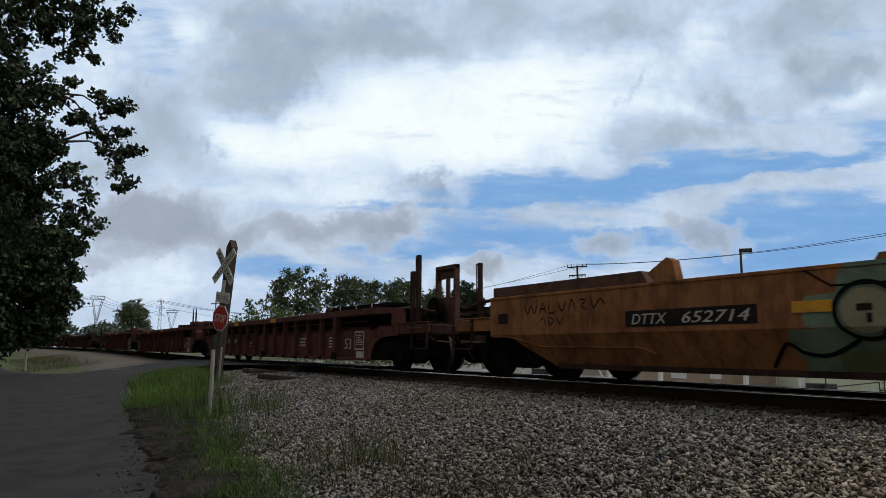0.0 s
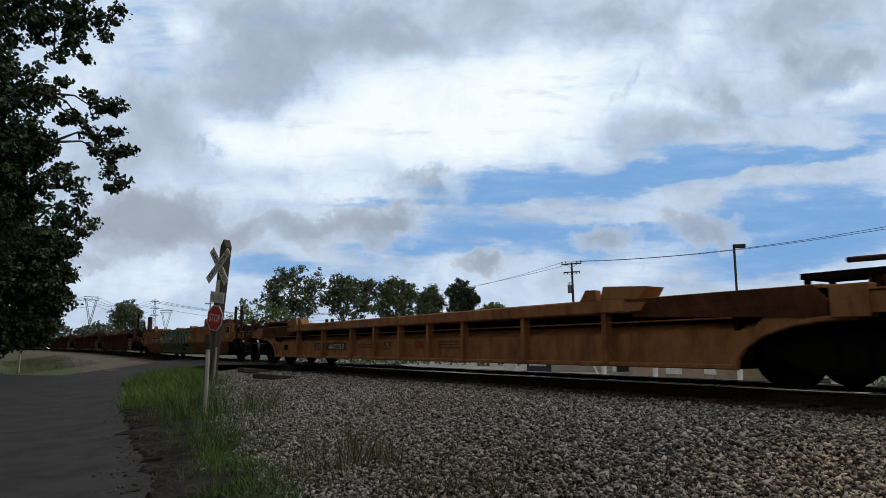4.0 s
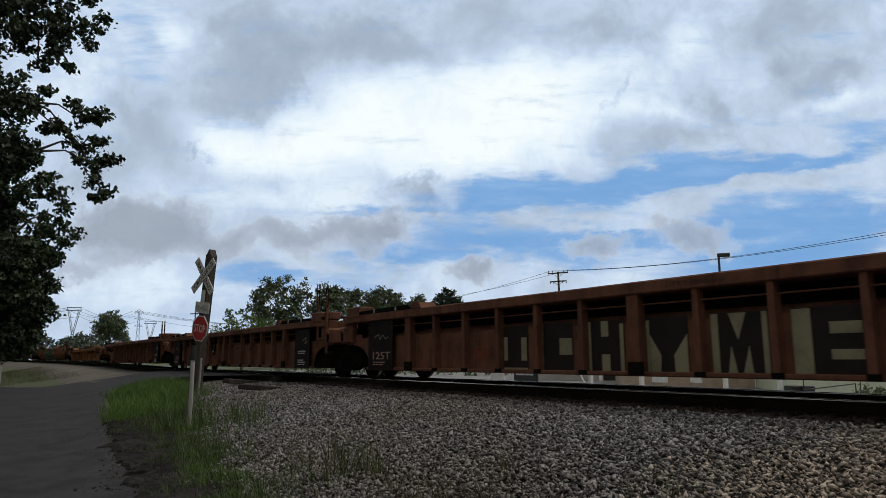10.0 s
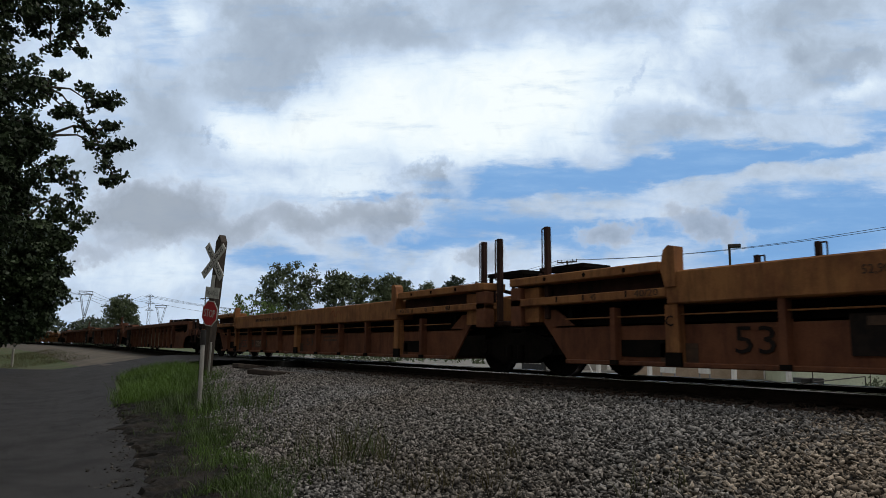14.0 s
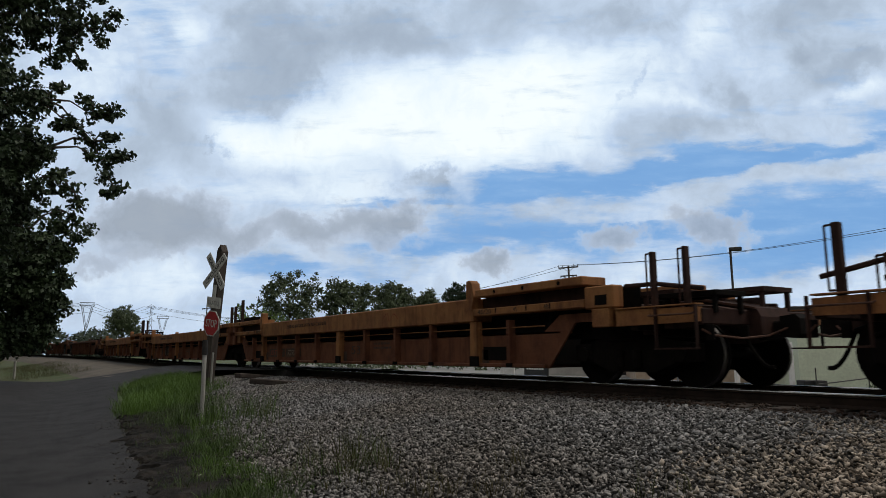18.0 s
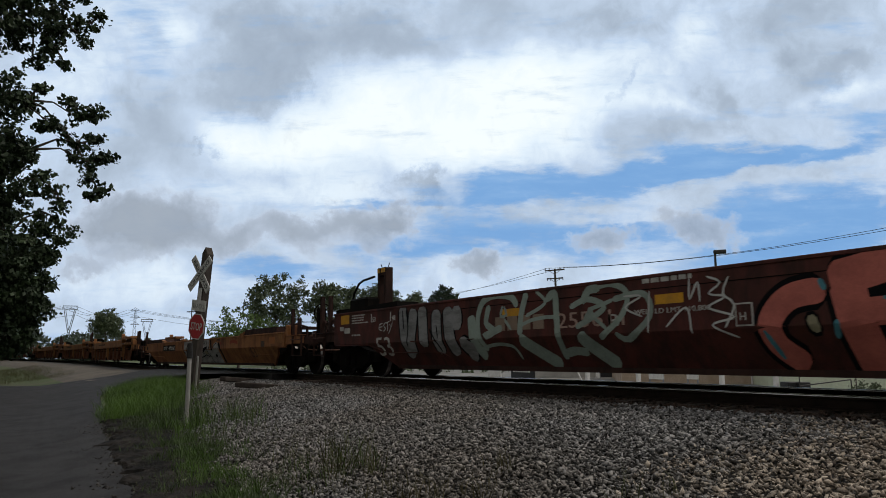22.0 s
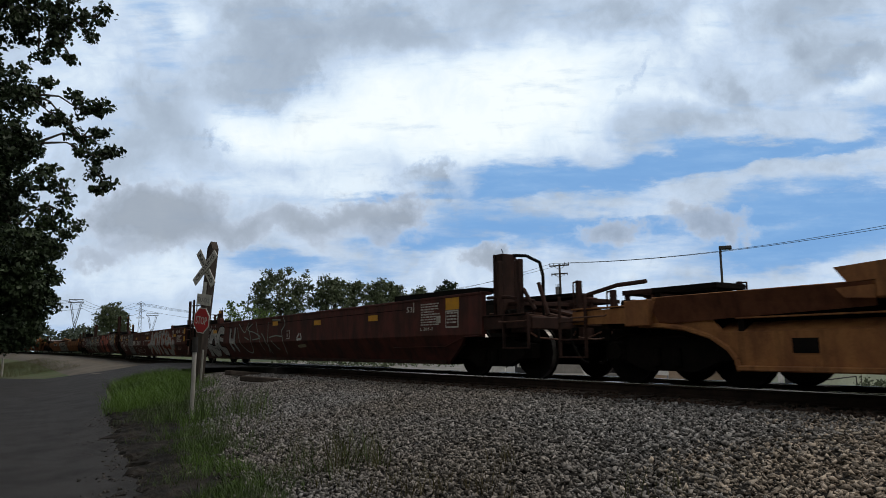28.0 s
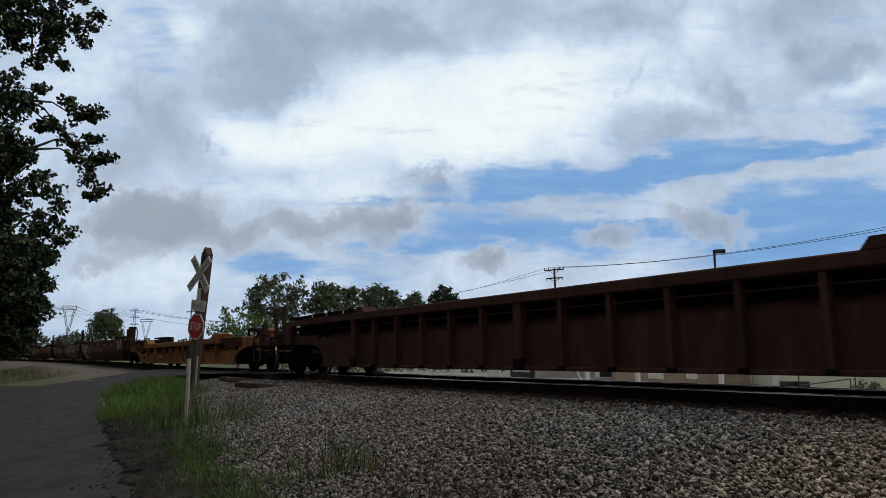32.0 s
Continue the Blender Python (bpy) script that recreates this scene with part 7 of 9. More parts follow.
ROAD_FAR = ((-7.5, -150), (-2.0, -90), (-0.5, -56), (0.3, -45), (2.5, -37.4), (7.6, -33.0), (10.5, -31.5), (40, -14))
ROAD_NEAR = ((-7.5, 12), (0.7, 8), (1.2, -3.0), (1.5, -8.0), (1.75, -11.0), (1.98, -13.2), (2.6, -18.0), (3.3, -24.0), (4.8, -26.6), (6.2, -26.0), (6.9, -22.5), (7.6, -20.2), (10.5, -19.4), (40, -3))
verts, faces, cols = [], [], 90
rows_y = [-7.5 + 0.25 * i for i in range(62)] + [8.2, 9.0, 9.8, 10.6, 12, 14, 17, 20, 25, 30, 40]
for y in rows_y:
    a, b = inside(ROAD_FAR, y), inside(ROAD_NEAR, y)
    for i in range(cols + 1):
        x = a + (b - a) * i / cols
        z = ground_z(x, y) if abs(y - TRACK_Y) > 1.75 else RAIL_Z - 0.19
        z += 0.17 * smooth(4.5, 7.2, y) * (1 - smooth(11, 15, y))
        verts.append((x, y, z + 0.012 + (0.02 * noise.noise((x * 0.5, y * 0.5, 0)))))
k = cols + 1
faces = [(j * k + i, j * k + i + 1, (j + 1) * k + i + 1, (j + 1) * k + i) for j in range(len(rows_y) - 1) for i in range(cols)]
tagged(link("road", verts, faces, ASPHALT, smooth=True), "worn dark grey asphalt road rising to the crossing", "road", kind="structure")
for y0, y1 in ((7.5, 8.20), (8.36, 9.70), (9.86, 10.6)):
    bm = box(bmesh.new(), -33.0, -20.4, y0, y1, 0.80, 0.992, 0.01)
    tagged(part("crossing_panel", bm, ASPHALT), "asphalt crossing panel beside the rails", "crossing panel", group="crossing panels", kind="structure")

# ties under the rails
bm = box(bmesh.new(), -0.115, 0.115, -1.3, 1.3, -0.18, 0.0, 0.012)
tie_me = bpy.data.meshes.new("tie")
bm.to_mesh(tie_me)
bm.free()
tie_me.materials.append(TIMBER)
sleepers = thing("track_ties", "row of dark creosoted timber ties under the rails", "railway ties", kind="structure")
for i in range(-16, 160):
    d = i * 0.53
    if not 19.5 < d < 33.3:
        c, a = track(d)
        o = new("tie", tie_me)
        o.parent = sleepers
        o.matrix_basis = pose(c.x, c.y, c.z - 0.17, 0, 0, a)

# ---- signs at the crossing ----
POSTWOOD = material("weathered_post_timber", (0.075, 0.06, 0.05), (0.04, 0.032, 0.028), 0.9, scale=5, fine=50, streak=0.8, bump=0.5)
SIGNWHITE = material("faded_sign_white", (0.62, 0.62, 0.58), (0.42, 0.41, 0.38), 0.6, scale=7)
SIGNRED = material("sign_red", (0.42, 0.018, 0.022), (0.30, 0.015, 0.02), 0.5, scale=5)
SIGNBLACK = material("sign_black", (0.015, 0.015, 0.015), (0.03, 0.03, 0.03), 0.6, scale=5)
CAPBLACK = material("black_band", (0.014, 0.013, 0.013), (0.03, 0.028, 0.025), 0.7)
POSTWHITE = material("grey_white_post", (0.42, 0.41, 0.38), (0.24, 0.22, 0.19), 0.8, scale=4, streak=0.7)

FACE = 20.0     # the signs face the road that comes up to the crossing
sign = thing("crossbuck_sign", "leaning timber post with white railroad crossbuck and red stop sign", "road sign", pose(-19.63, 4.98, 0.50, 0.4, 7.2, FACE))
part("post", prism(bmesh.new(), [(-0.12, 0), (0.12, 0), (0.12, 3.86), (0.0, 4.05), (-0.12, 3.86)], -0.10, 0.10), POSTWOOD, sign)


def blade(angle, y, text):
    b = part("blade", box(bmesh.new(), -0.61, 0.61, -0.012, 0.012, -0.115, 0.115, 0.004), SIGNWHITE, sign, "white blade with black lettering")
    b.matrix_basis = Matrix.Translation((-0.06, y, 3.30)) @ pose(0, 0, 0, 0, angle, 0)
    lettering(text, -0.5, -0.014, -0.06, 0.17, SIGNBLACK, b, width=1.0)


blade(46, -0.115, "RAILROAD")
blade(-46, -0.142, "CROSSING")
part("bracket", box(bmesh.new(), -0.07, 0.07, -0.125, -0.10, 2.58, 2.92, 0.004), SIGNWHITE, sign)
tracks_plate = part("tracks_plate", box(bmesh.new(), -0.30, 0.34, -0.125, -0.11, 2.28, 2.58, 0.004), SIGNWHITE, sign, "small faded white plate")
lettering("TRACKS", -0.25, -0.127, 2.36, 0.17, material("faded_sign_grey", (0.22, 0.22, 0.21), (0.3, 0.3, 0.28), 0.7), tracks_plate, width=0.54)
octagon = lambda r: [(r * math.cos(radians(22.5 + 45 * i)), r * math.sin(radians(22.5 + 45 * i))) for i in range(8)]
stop = part("stop_plate", prism(bmesh.new(), [(x + 0.04, z + 1.86) for x, z in octagon(0.375)], -0.135, -0.12), SIGNWHITE, sign, "red octagonal stop plate with white border")
part("red_field", prism(bmesh.new(), [(x + 0.04, z + 1.86) for x, z in octagon(0.345)], -0.139, -0.1355), SIGNRED, stop)
lettering("STOP", -0.21, -0.143, 1.76, 0.30, SIGNWHITE, stop, width=0.50)
marker = thing("marker_post", "slim white marker post with a black top band beside the tracks", "post", pose(-12.82, 3.18, ground_z(-12.82, 3.18) - 0.1, 0, 0.6, 0))
part("shaft", rod(bmesh.new(), (0, 0, 0), (0, 0, 1.25), 0.040, 0.037, 16), POSTWHITE, marker)
part("cap", rod(bmesh.new(), (0, 0, 1.25), (0, 0, 1.52), 0.052, 0.047, 16), CAPBLACK, marker, "black top band")
part("spine", box(bmesh.new(), -0.10, -0.055, -0.02, 0.02, 0, 1.50, 0.004), CAPBLACK, marker, "dark steel back strip")
stub = thing("leaning_stake", "thin pale stake leaning against the signpost", "stake", pose(-19.0, 4.9, 0.5, 0, 8, 0))
part("stake_shaft", rod(bmesh.new(), (0, 0, 0), (0, 0, 1.05), 0.03, 0.025, 8), POSTWHITE, stub)
for x, y, turn, l in ((-20.2, 6.5, 61, 1.9), (-16.75, 5.95, -14, 1.35)):
    old = thing("old_tie", "discarded weathered timber tie lying on the ballast", "railway tie", pose(x, y, ground_z(x, y) + 0.05, 0, 4, turn + 70), group="discarded ties")
    bm = box(bmesh.new(), -l / 2, l / 2, -0.10, 0.10, -0.065, 0.065, 0.02)
    part("timber", bm, TIMBER, old)
far_post = thing("white_post", "short white roadside post", "post", pose(-46, 1.0, ground_z(-46, 1.0)))
part("shaft", rod(bmesh.new(), (0, 0, 0), (0, 0, 1.0), 0.07, 0.06, 12), POSTWHITE, far_post)

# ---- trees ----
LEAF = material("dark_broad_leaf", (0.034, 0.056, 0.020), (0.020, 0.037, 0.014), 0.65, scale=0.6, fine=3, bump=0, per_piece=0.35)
# lightened and greyed: distance haze is put into this leaf colour
LEAF_FAR = material("hazed_summer_leaf", (0.108, 0.138, 0.072), (0.066, 0.090, 0.048), 0.65, scale=0.5, fine=3, bump=0, per_piece=0.35)
LEAF_LIGHT = material("bright_green_leaf", (0.09, 0.15, 0.03), (0.06, 0.10, 0.025), 0.6, scale=0.5, fine=3, bump=0, per_piece=0.35)
NEEDLE = material("pine_needle", (0.028, 0.050, 0.022), (0.018, 0.034, 0.016), 0.7, scale=0.6, fine=3, bump=0, per_piece=0.3)
BARK = material("grey_brown_bark", (0.10, 0.08, 0.065), (0.05, 0.04, 0.034), 0.95, scale=3, fine=25, bump=0.8, streak=0.6)


def leaves(rng, clumps, leaf, per_clump):
    """Leaf quads, folded along the middle, scattered in clumps: centre x, y, z and radius."""
    c = np.repeat(np.asarray(clumps, float), per_clump, 0)
    k = len(c)
    off = rng.normal(size=(k, 3))
    off /= np.linalg.norm(off, axis=1)[:, None]
    off *= (rng.random(k) ** 0.45)[:, None]
    mid = c[:, :3] + off * c[:, 3:4] * np.array([1, 1, 0.75])
    a = rng.normal(size=(k, 3))
    a[:, 2] -= 0.5
    a /= np.linalg.norm(a, axis=1)[:, None]
    b = np.cross(a, rng.normal(size=(k, 3)))
    b /= np.linalg.norm(b, axis=1)[:, None]
    nrm = np.cross(a, b)
    size = (leaf * (0.6 + 0.8 * rng.random(k)))[:, None]
    v = np.stack([mid - a * size * 0.5, mid + b * size * 0.38 + nrm * size * 0.1, mid + a * size * 0.6, mid - b * size * 0.38 + nrm * size * 0.1], 1).reshape(-1, 3)
    i = np.arange(k)[:, None] * 4
    f = np.concatenate([i + np.array([[0, 1, 2]]), i + np.array([[0, 2, 3]])], 1).reshape(-1, 3)
    return v, f


def mesh_np(name, v, f, mat, parent):
    me = bpy.data.meshes.new(name)
    me.vertices.add(len(v))
    me.vertices.foreach_set("co", np.asarray(v, np.float32).ravel())
    me.loops.add(f.size)
    me.loops.foreach_set("vertex_index", f.astype(np.int32).ravel())
    me.polygons.add(len(f))
    me.polygons.foreach_set("loop_start", np.arange(0, f.size, f.shape[1], dtype=np.int32))
    me.update(calc_edges=True)
    me.materials.append(mat)
    ob = new(name, me)
    ob.parent = parent
    return ob


def tree(label, x, y, height, lobes, leaf, clumps, per_clump, mat, seed, clump_r=0.6, z=None, trunk_r=None, base=0.15, name="tree", category="tree"):
    """lobes: ellipsoids of the crown as x, y, z, radius (against the tree's foot), filled with clumps towards their outside."""
    rng = np.random.default_rng(seed)
    foot = ground_z(x, y) if z is None else z
    t = thing(name, label, category, pose(x, y, foot - 0.1))
    r0 = trunk_r or height * 0.022
    bm = bmesh.new()
    bends = [Vector((rng.normal() * 0.02 * height * k, rng.normal() * 0.02 * height * k, height * 0.82 * k)) for k in (0, 0.25, 0.5, 0.75, 1.0)]
    for i in range(4):
        rod(bm, bends[i], bends[i + 1], r0 * (1 - 0.22 * i), r0 * (1 - 0.22 * (i + 1)), 8)
    for lx, ly, lz, lr in lobes:
        start = bends[1].lerp(bends[4], min(0.95, max(0.0, (lz * 0.75 - bends[1].z) / (bends[4].z - bends[1].z + 1e-6))))
        bigger = [Vector(q[:3]) for q in lobes if q[3] > lr * 1.25]
        if lr < 0.75 and bigger:
            start = min(bigger, key=lambda q: (q - Vector((lx, ly, lz))).length)
        end = Vector((lx, ly, lz))
        mid = start.lerp(end, 0.5) + Vector((0, 0, 0.06 * (end - start).length))
        if (end - start).length > 0.3:
            k = min(1.0, 0.25 + 0.3 * lr)
            mid.z += 0.10 * (end - start).length
            rod(bm, start, mid, r0 * 0.42 * k, r0 * 0.22 * k, 6)
            rod(bm, mid, end, r0 * 0.22 * k, r0 * 0.05, 6)
            for _ in range(5):
                d = Vector(rng.normal(size=3)).normalized() * lr * 0.85
                rod(bm, mid.lerp(end, 0.6 + 0.4 * rng.random()), end + d, r0 * 0.06, r0 * 0.015, 4)
    part("trunk", bm, BARK, t)
    total = sum(l[3] ** 2 for l in lobes)
    pts = []
    for lx, ly, lz, lr in lobes:
        k = max(3, int(clumps * lr ** 2 / total))
        d = rng.normal(size=(k, 3))
        d /= np.linalg.norm(d, axis=1)[:, None]
        rad = lr * (0.45 + 0.6 * rng.random(k) ** 0.6)
        p = np.array([lx, ly, lz]) + d * rad[:, None] * np.array([1, 1, 0.85])
        p = p[p[:, 2] > base]
        pts += [(*q, clump_r * (0.5 + rng.random())) for q in p]
    v, f = leaves(rng, pts, leaf, per_clump)
    mesh_np("crown", v, f, mat, t)
    return t


def at(az, el, dist):
    """A place seen from the camera: degrees right of the track's vanishing point, degrees up, metres away."""
    return (-dist * math.cos(radians(az)), dist * math.sin(radians(az)), EYE_Z + dist * math.tan(radians(el)))

# big tree by the road, whose branches reach over the picture's edge
def lobe(foot, az, el, dist, r):
    x, y, z = at(az, el, dist)
    return (x - foot[0], y - foot[1], z - ground_z(*foot), r)


# crown lobes as azimuth, height in degrees and radius
CROWN_TOP = ((-9, 32, 3.6), (-4, 27, 2.2), (-2.3, 23.5, 1.34), (1.6, 23.7, 0.73), (3.9, 24.2, 0.46), (5.5, 24.7, 0.24), (6.0, 25.3, 0.13), (3.3, 22.3, 0.29), (1.8, 21.4, 0.27), (3.9, 21.5, 0.12), (-0.5, 18.6, 0.91), (1.7, 18.6, 0.39), (2.5, 19.5, 0.12), (5.1, 23.2, 0.17), (2.5, 26.5, 0.7), (4.6, 26.6, 0.35))
DROOP = ((3.0, 17.4, 0.32), (3.9, 17.1, 0.29), (4.7, 18.8, 0.17), (5.0, 17.9, 0.27), (5.9, 18.2, 0.15), (6.4, 18.5, 0.1), (4.5, 16.2, 0.22), (5.5, 16.1, 0.27), (6.5, 16.5, 0.12), (6.0, 14.7, 0.24), (6.7, 15.3, 0.15), (7.6, 15.2, 0.12), (6.3, 13.5, 0.22), (6.8, 12.7, 0.15), (6.2, 12.2, 0.1), (5.1, 15.1, 0.15))
CROWN_MID = ((-5, 16, 2.4), (-6, 10, 2.6), (-0.2, 14.7, 0.91), (2.1, 15.2, 0.34), (0.9, 12.4, 0.85), (3.1, 13.1, 0.27), (3.8, 12.4, 0.15), (4.4, 11.6, 0.11), (3.3, 10.8, 0.24), (4.2, 10.2, 0.1), (1.3, 9.2, 0.73), (3.3, 9.4, 0.17))
LOWER = ((-5, 12, 3.6), (-5, 5, 3.8), (-1, 10, 1.8), (0.2, 6.3, 2.21), (3.0, 7.7, 0.84), (4.5, 8.7, 0.3), (5.0, 9.4, 0.16), (3.9, 7.4, 0.42), (1.7, 4.4, 1.51), (3.6, 5.7, 0.46), (3.4, 4.0, 0.42), (4.1, 3.3, 0.19), (3.1, 2.8, 0.33), (1.5, 1.6, 1.16), (2.5, 1.2, 0.42), (-1.5, 1.5, 1.8))
foot = (-20.0, -7.5)
tree("tall broad-leaved tree with drooping branches over the road", *foot, 19.0,
     [lobe(foot, az, el, 21, r) for az, el, r in CROWN_TOP + DROOP + CROWN_MID], 0.120, 2100, 36, LEAF, 3, 0.24, trunk_r=0.32)
foot = (-42.0, -4.5)
tree("dense dark tree with foliage down to the ground", *foot, 15.0,
     [lobe(foot, az, el, 40, r) for az, el, r in LOWER], 0.21, 2700, 30, LEAF, 5, 0.42, trunk_r=0.3)
# the group of trees beyond the track
GROVE = [
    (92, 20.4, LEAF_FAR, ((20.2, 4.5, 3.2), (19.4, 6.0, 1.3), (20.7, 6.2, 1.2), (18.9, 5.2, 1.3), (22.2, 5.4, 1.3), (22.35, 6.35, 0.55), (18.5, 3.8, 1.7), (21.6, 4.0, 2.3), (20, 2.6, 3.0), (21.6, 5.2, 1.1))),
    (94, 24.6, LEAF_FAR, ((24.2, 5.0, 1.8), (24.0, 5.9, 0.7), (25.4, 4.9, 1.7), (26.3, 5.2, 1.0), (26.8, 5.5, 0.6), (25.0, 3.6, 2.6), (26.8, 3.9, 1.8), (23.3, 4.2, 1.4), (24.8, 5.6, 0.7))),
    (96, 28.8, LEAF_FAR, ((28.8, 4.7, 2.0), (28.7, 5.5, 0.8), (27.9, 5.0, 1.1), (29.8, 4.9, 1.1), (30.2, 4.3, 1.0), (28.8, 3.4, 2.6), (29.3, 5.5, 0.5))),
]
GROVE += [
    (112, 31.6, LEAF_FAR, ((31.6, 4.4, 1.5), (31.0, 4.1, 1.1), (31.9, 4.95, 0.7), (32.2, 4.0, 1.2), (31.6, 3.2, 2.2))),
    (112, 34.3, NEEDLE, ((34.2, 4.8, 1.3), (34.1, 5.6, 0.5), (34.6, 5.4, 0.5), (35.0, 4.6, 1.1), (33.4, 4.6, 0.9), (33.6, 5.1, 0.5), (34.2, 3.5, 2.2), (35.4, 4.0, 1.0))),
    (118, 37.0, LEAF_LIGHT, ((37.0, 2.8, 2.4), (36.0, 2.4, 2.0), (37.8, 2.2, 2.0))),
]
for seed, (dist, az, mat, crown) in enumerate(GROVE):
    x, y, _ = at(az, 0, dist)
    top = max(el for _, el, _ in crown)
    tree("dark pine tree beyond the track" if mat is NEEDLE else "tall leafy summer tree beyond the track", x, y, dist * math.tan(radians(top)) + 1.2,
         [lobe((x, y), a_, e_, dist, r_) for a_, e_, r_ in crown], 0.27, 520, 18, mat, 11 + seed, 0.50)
x, y, z = at(17.6, 2.9, 80)
tree("bright green young tree beyond the track", x, y, z + 2, [(0, 0, z - 0.5, 2.4), (0.5, 1.8, z - 1.6, 2.2), (0.8, -1.5, z - 1.8, 2.0)], 0.26, 150, 16, LEAF_LIGHT, 21, 0.6)
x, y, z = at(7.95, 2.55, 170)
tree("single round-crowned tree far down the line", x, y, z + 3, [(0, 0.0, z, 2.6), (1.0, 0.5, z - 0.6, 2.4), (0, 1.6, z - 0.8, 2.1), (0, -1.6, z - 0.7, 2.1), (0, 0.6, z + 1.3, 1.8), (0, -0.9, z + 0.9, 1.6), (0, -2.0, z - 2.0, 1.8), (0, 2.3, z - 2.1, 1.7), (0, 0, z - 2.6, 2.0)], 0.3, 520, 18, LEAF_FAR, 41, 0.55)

# far woods: one belt of crowns on the horizon
rng = np.random.default_rng(77)
pts = []
for i in range(3000):
    az = rng.uniform(-12, 62)
    dist = rng.uniform(240, 300)
    top = 1.15 + 0.45 * math.sin(az * 0.9) + 0.3 * math.sin(az * 2.3 + 1) + (0.75 if az < 8 else 0.0)
    x, y, z = at(az, rng.uniform(-0.2, max(0.3, top)), dist)
    pts.append((x, y, z, rng.uniform(1.4, 2.8)))
v, f = leaves(rng, pts, 0.9, 26)
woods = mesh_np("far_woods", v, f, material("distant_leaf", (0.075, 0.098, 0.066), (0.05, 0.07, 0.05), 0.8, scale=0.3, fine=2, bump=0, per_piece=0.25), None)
tagged(woods, "distant belt of dark green woods along the horizon", "woods", kind="stuff")

# ---- the sky: a far dome of cloud that drifts ----
def cloud_dome():
    m = bpy.data.materials.new("cloudy_sky")
    m.use_nodes = True
    m.cycles.emission_sampling = "NONE"
    nt = m.node_tree
    nt.nodes.remove(nt.nodes["Principled BSDF"])
    emit = nt.nodes.new("ShaderNodeEmission")
    nt.links.new(emit.outputs[0], nt.nodes["Material Output"].inputs[0])
    uv = nt.nodes.new("ShaderNodeUVMap")
    uv.uv_map = "sky"

    def math_node(op, a, b=0.0, c=0.0):
        n = nt.nodes.new("ShaderNodeMath")
        n.operation = op
        for i, v in enumerate((a, b, c)):
            if isinstance(v, (int, float)):
                n.inputs[i].default_value = v
            else:
                nt.links.new(v, n.inputs[i])
        return n.outputs[0]

    def fractal(scale, detail, rough, source=None, stretch=None, turn=0.0):
        n = node(nt, "ShaderNodeTexNoise", Scale=scale, Detail=detail, Roughness=rough)
        start = source or uv.outputs[0]
        if stretch:
            mp = nt.nodes.new("ShaderNodeMapping")
            mp.inputs["Rotation"].default_value = (0, 0, radians(-turn))
            mp.inputs["Scale"].default_value = stretch
            nt.links.new(start, mp.inputs[0])
            start = mp.outputs[0]
        nt.links.new(start, n.inputs[0])
        return n

    def warped(source, noise_node, amount):
        """The place in the sky, pushed about by a noise."""
        mv = nt.nodes.new("ShaderNodeVectorMath")
        mv.operation = "MULTIPLY_ADD"
        nt.links.new(noise_node.outputs["Color"], mv.inputs[0])
        mv.inputs[1].default_value = (amount, amount * 0.8, 0)
        off = nt.nodes.new("ShaderNodeVectorMath")
        off.operation = "SUBTRACT"
        nt.links.new(source, off.inputs[0])
        off.inputs[1].default_value = (amount * 0.5, amount * 0.4, 0)
        nt.links.new(off.outputs[0], mv.inputs[2])
        return mv.outputs[0]

    soft = warped(uv.outputs[0], fractal(6.0, 4.0, 0.55), 0.10)
    rough_place = warped(soft, fractal(13.0, 10.0, 0.64), 0.17)
    puffed = warped(uv.outputs[0], fractal(18.0, 9.0, 0.60), 0.10)
    silky = warped(uv.outputs[0], fractal(9.0, 9.0, 0.62, None, (1.0, 3.0, 1.0), 13), 0.085)

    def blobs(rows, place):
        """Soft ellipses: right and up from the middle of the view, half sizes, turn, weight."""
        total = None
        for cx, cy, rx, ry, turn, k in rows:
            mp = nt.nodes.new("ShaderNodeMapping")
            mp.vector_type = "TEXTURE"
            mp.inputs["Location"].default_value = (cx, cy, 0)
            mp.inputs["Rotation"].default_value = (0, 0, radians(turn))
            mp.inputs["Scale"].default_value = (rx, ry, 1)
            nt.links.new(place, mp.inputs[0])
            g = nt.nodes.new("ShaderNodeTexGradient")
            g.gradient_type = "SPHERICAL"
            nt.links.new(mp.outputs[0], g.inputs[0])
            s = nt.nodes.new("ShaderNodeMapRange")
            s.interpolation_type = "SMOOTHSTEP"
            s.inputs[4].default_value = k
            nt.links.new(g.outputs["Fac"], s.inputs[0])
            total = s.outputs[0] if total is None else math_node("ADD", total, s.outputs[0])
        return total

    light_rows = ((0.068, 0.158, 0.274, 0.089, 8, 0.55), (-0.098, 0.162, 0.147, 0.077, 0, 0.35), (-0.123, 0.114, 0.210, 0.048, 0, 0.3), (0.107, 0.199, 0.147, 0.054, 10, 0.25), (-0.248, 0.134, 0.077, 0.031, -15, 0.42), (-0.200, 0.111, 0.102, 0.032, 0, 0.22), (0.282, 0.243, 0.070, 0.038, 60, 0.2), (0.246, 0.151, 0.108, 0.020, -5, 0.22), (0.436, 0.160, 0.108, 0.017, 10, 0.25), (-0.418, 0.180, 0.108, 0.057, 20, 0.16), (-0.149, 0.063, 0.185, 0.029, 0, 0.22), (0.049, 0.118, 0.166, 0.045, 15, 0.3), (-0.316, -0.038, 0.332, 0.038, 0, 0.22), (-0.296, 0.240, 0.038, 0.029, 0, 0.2))
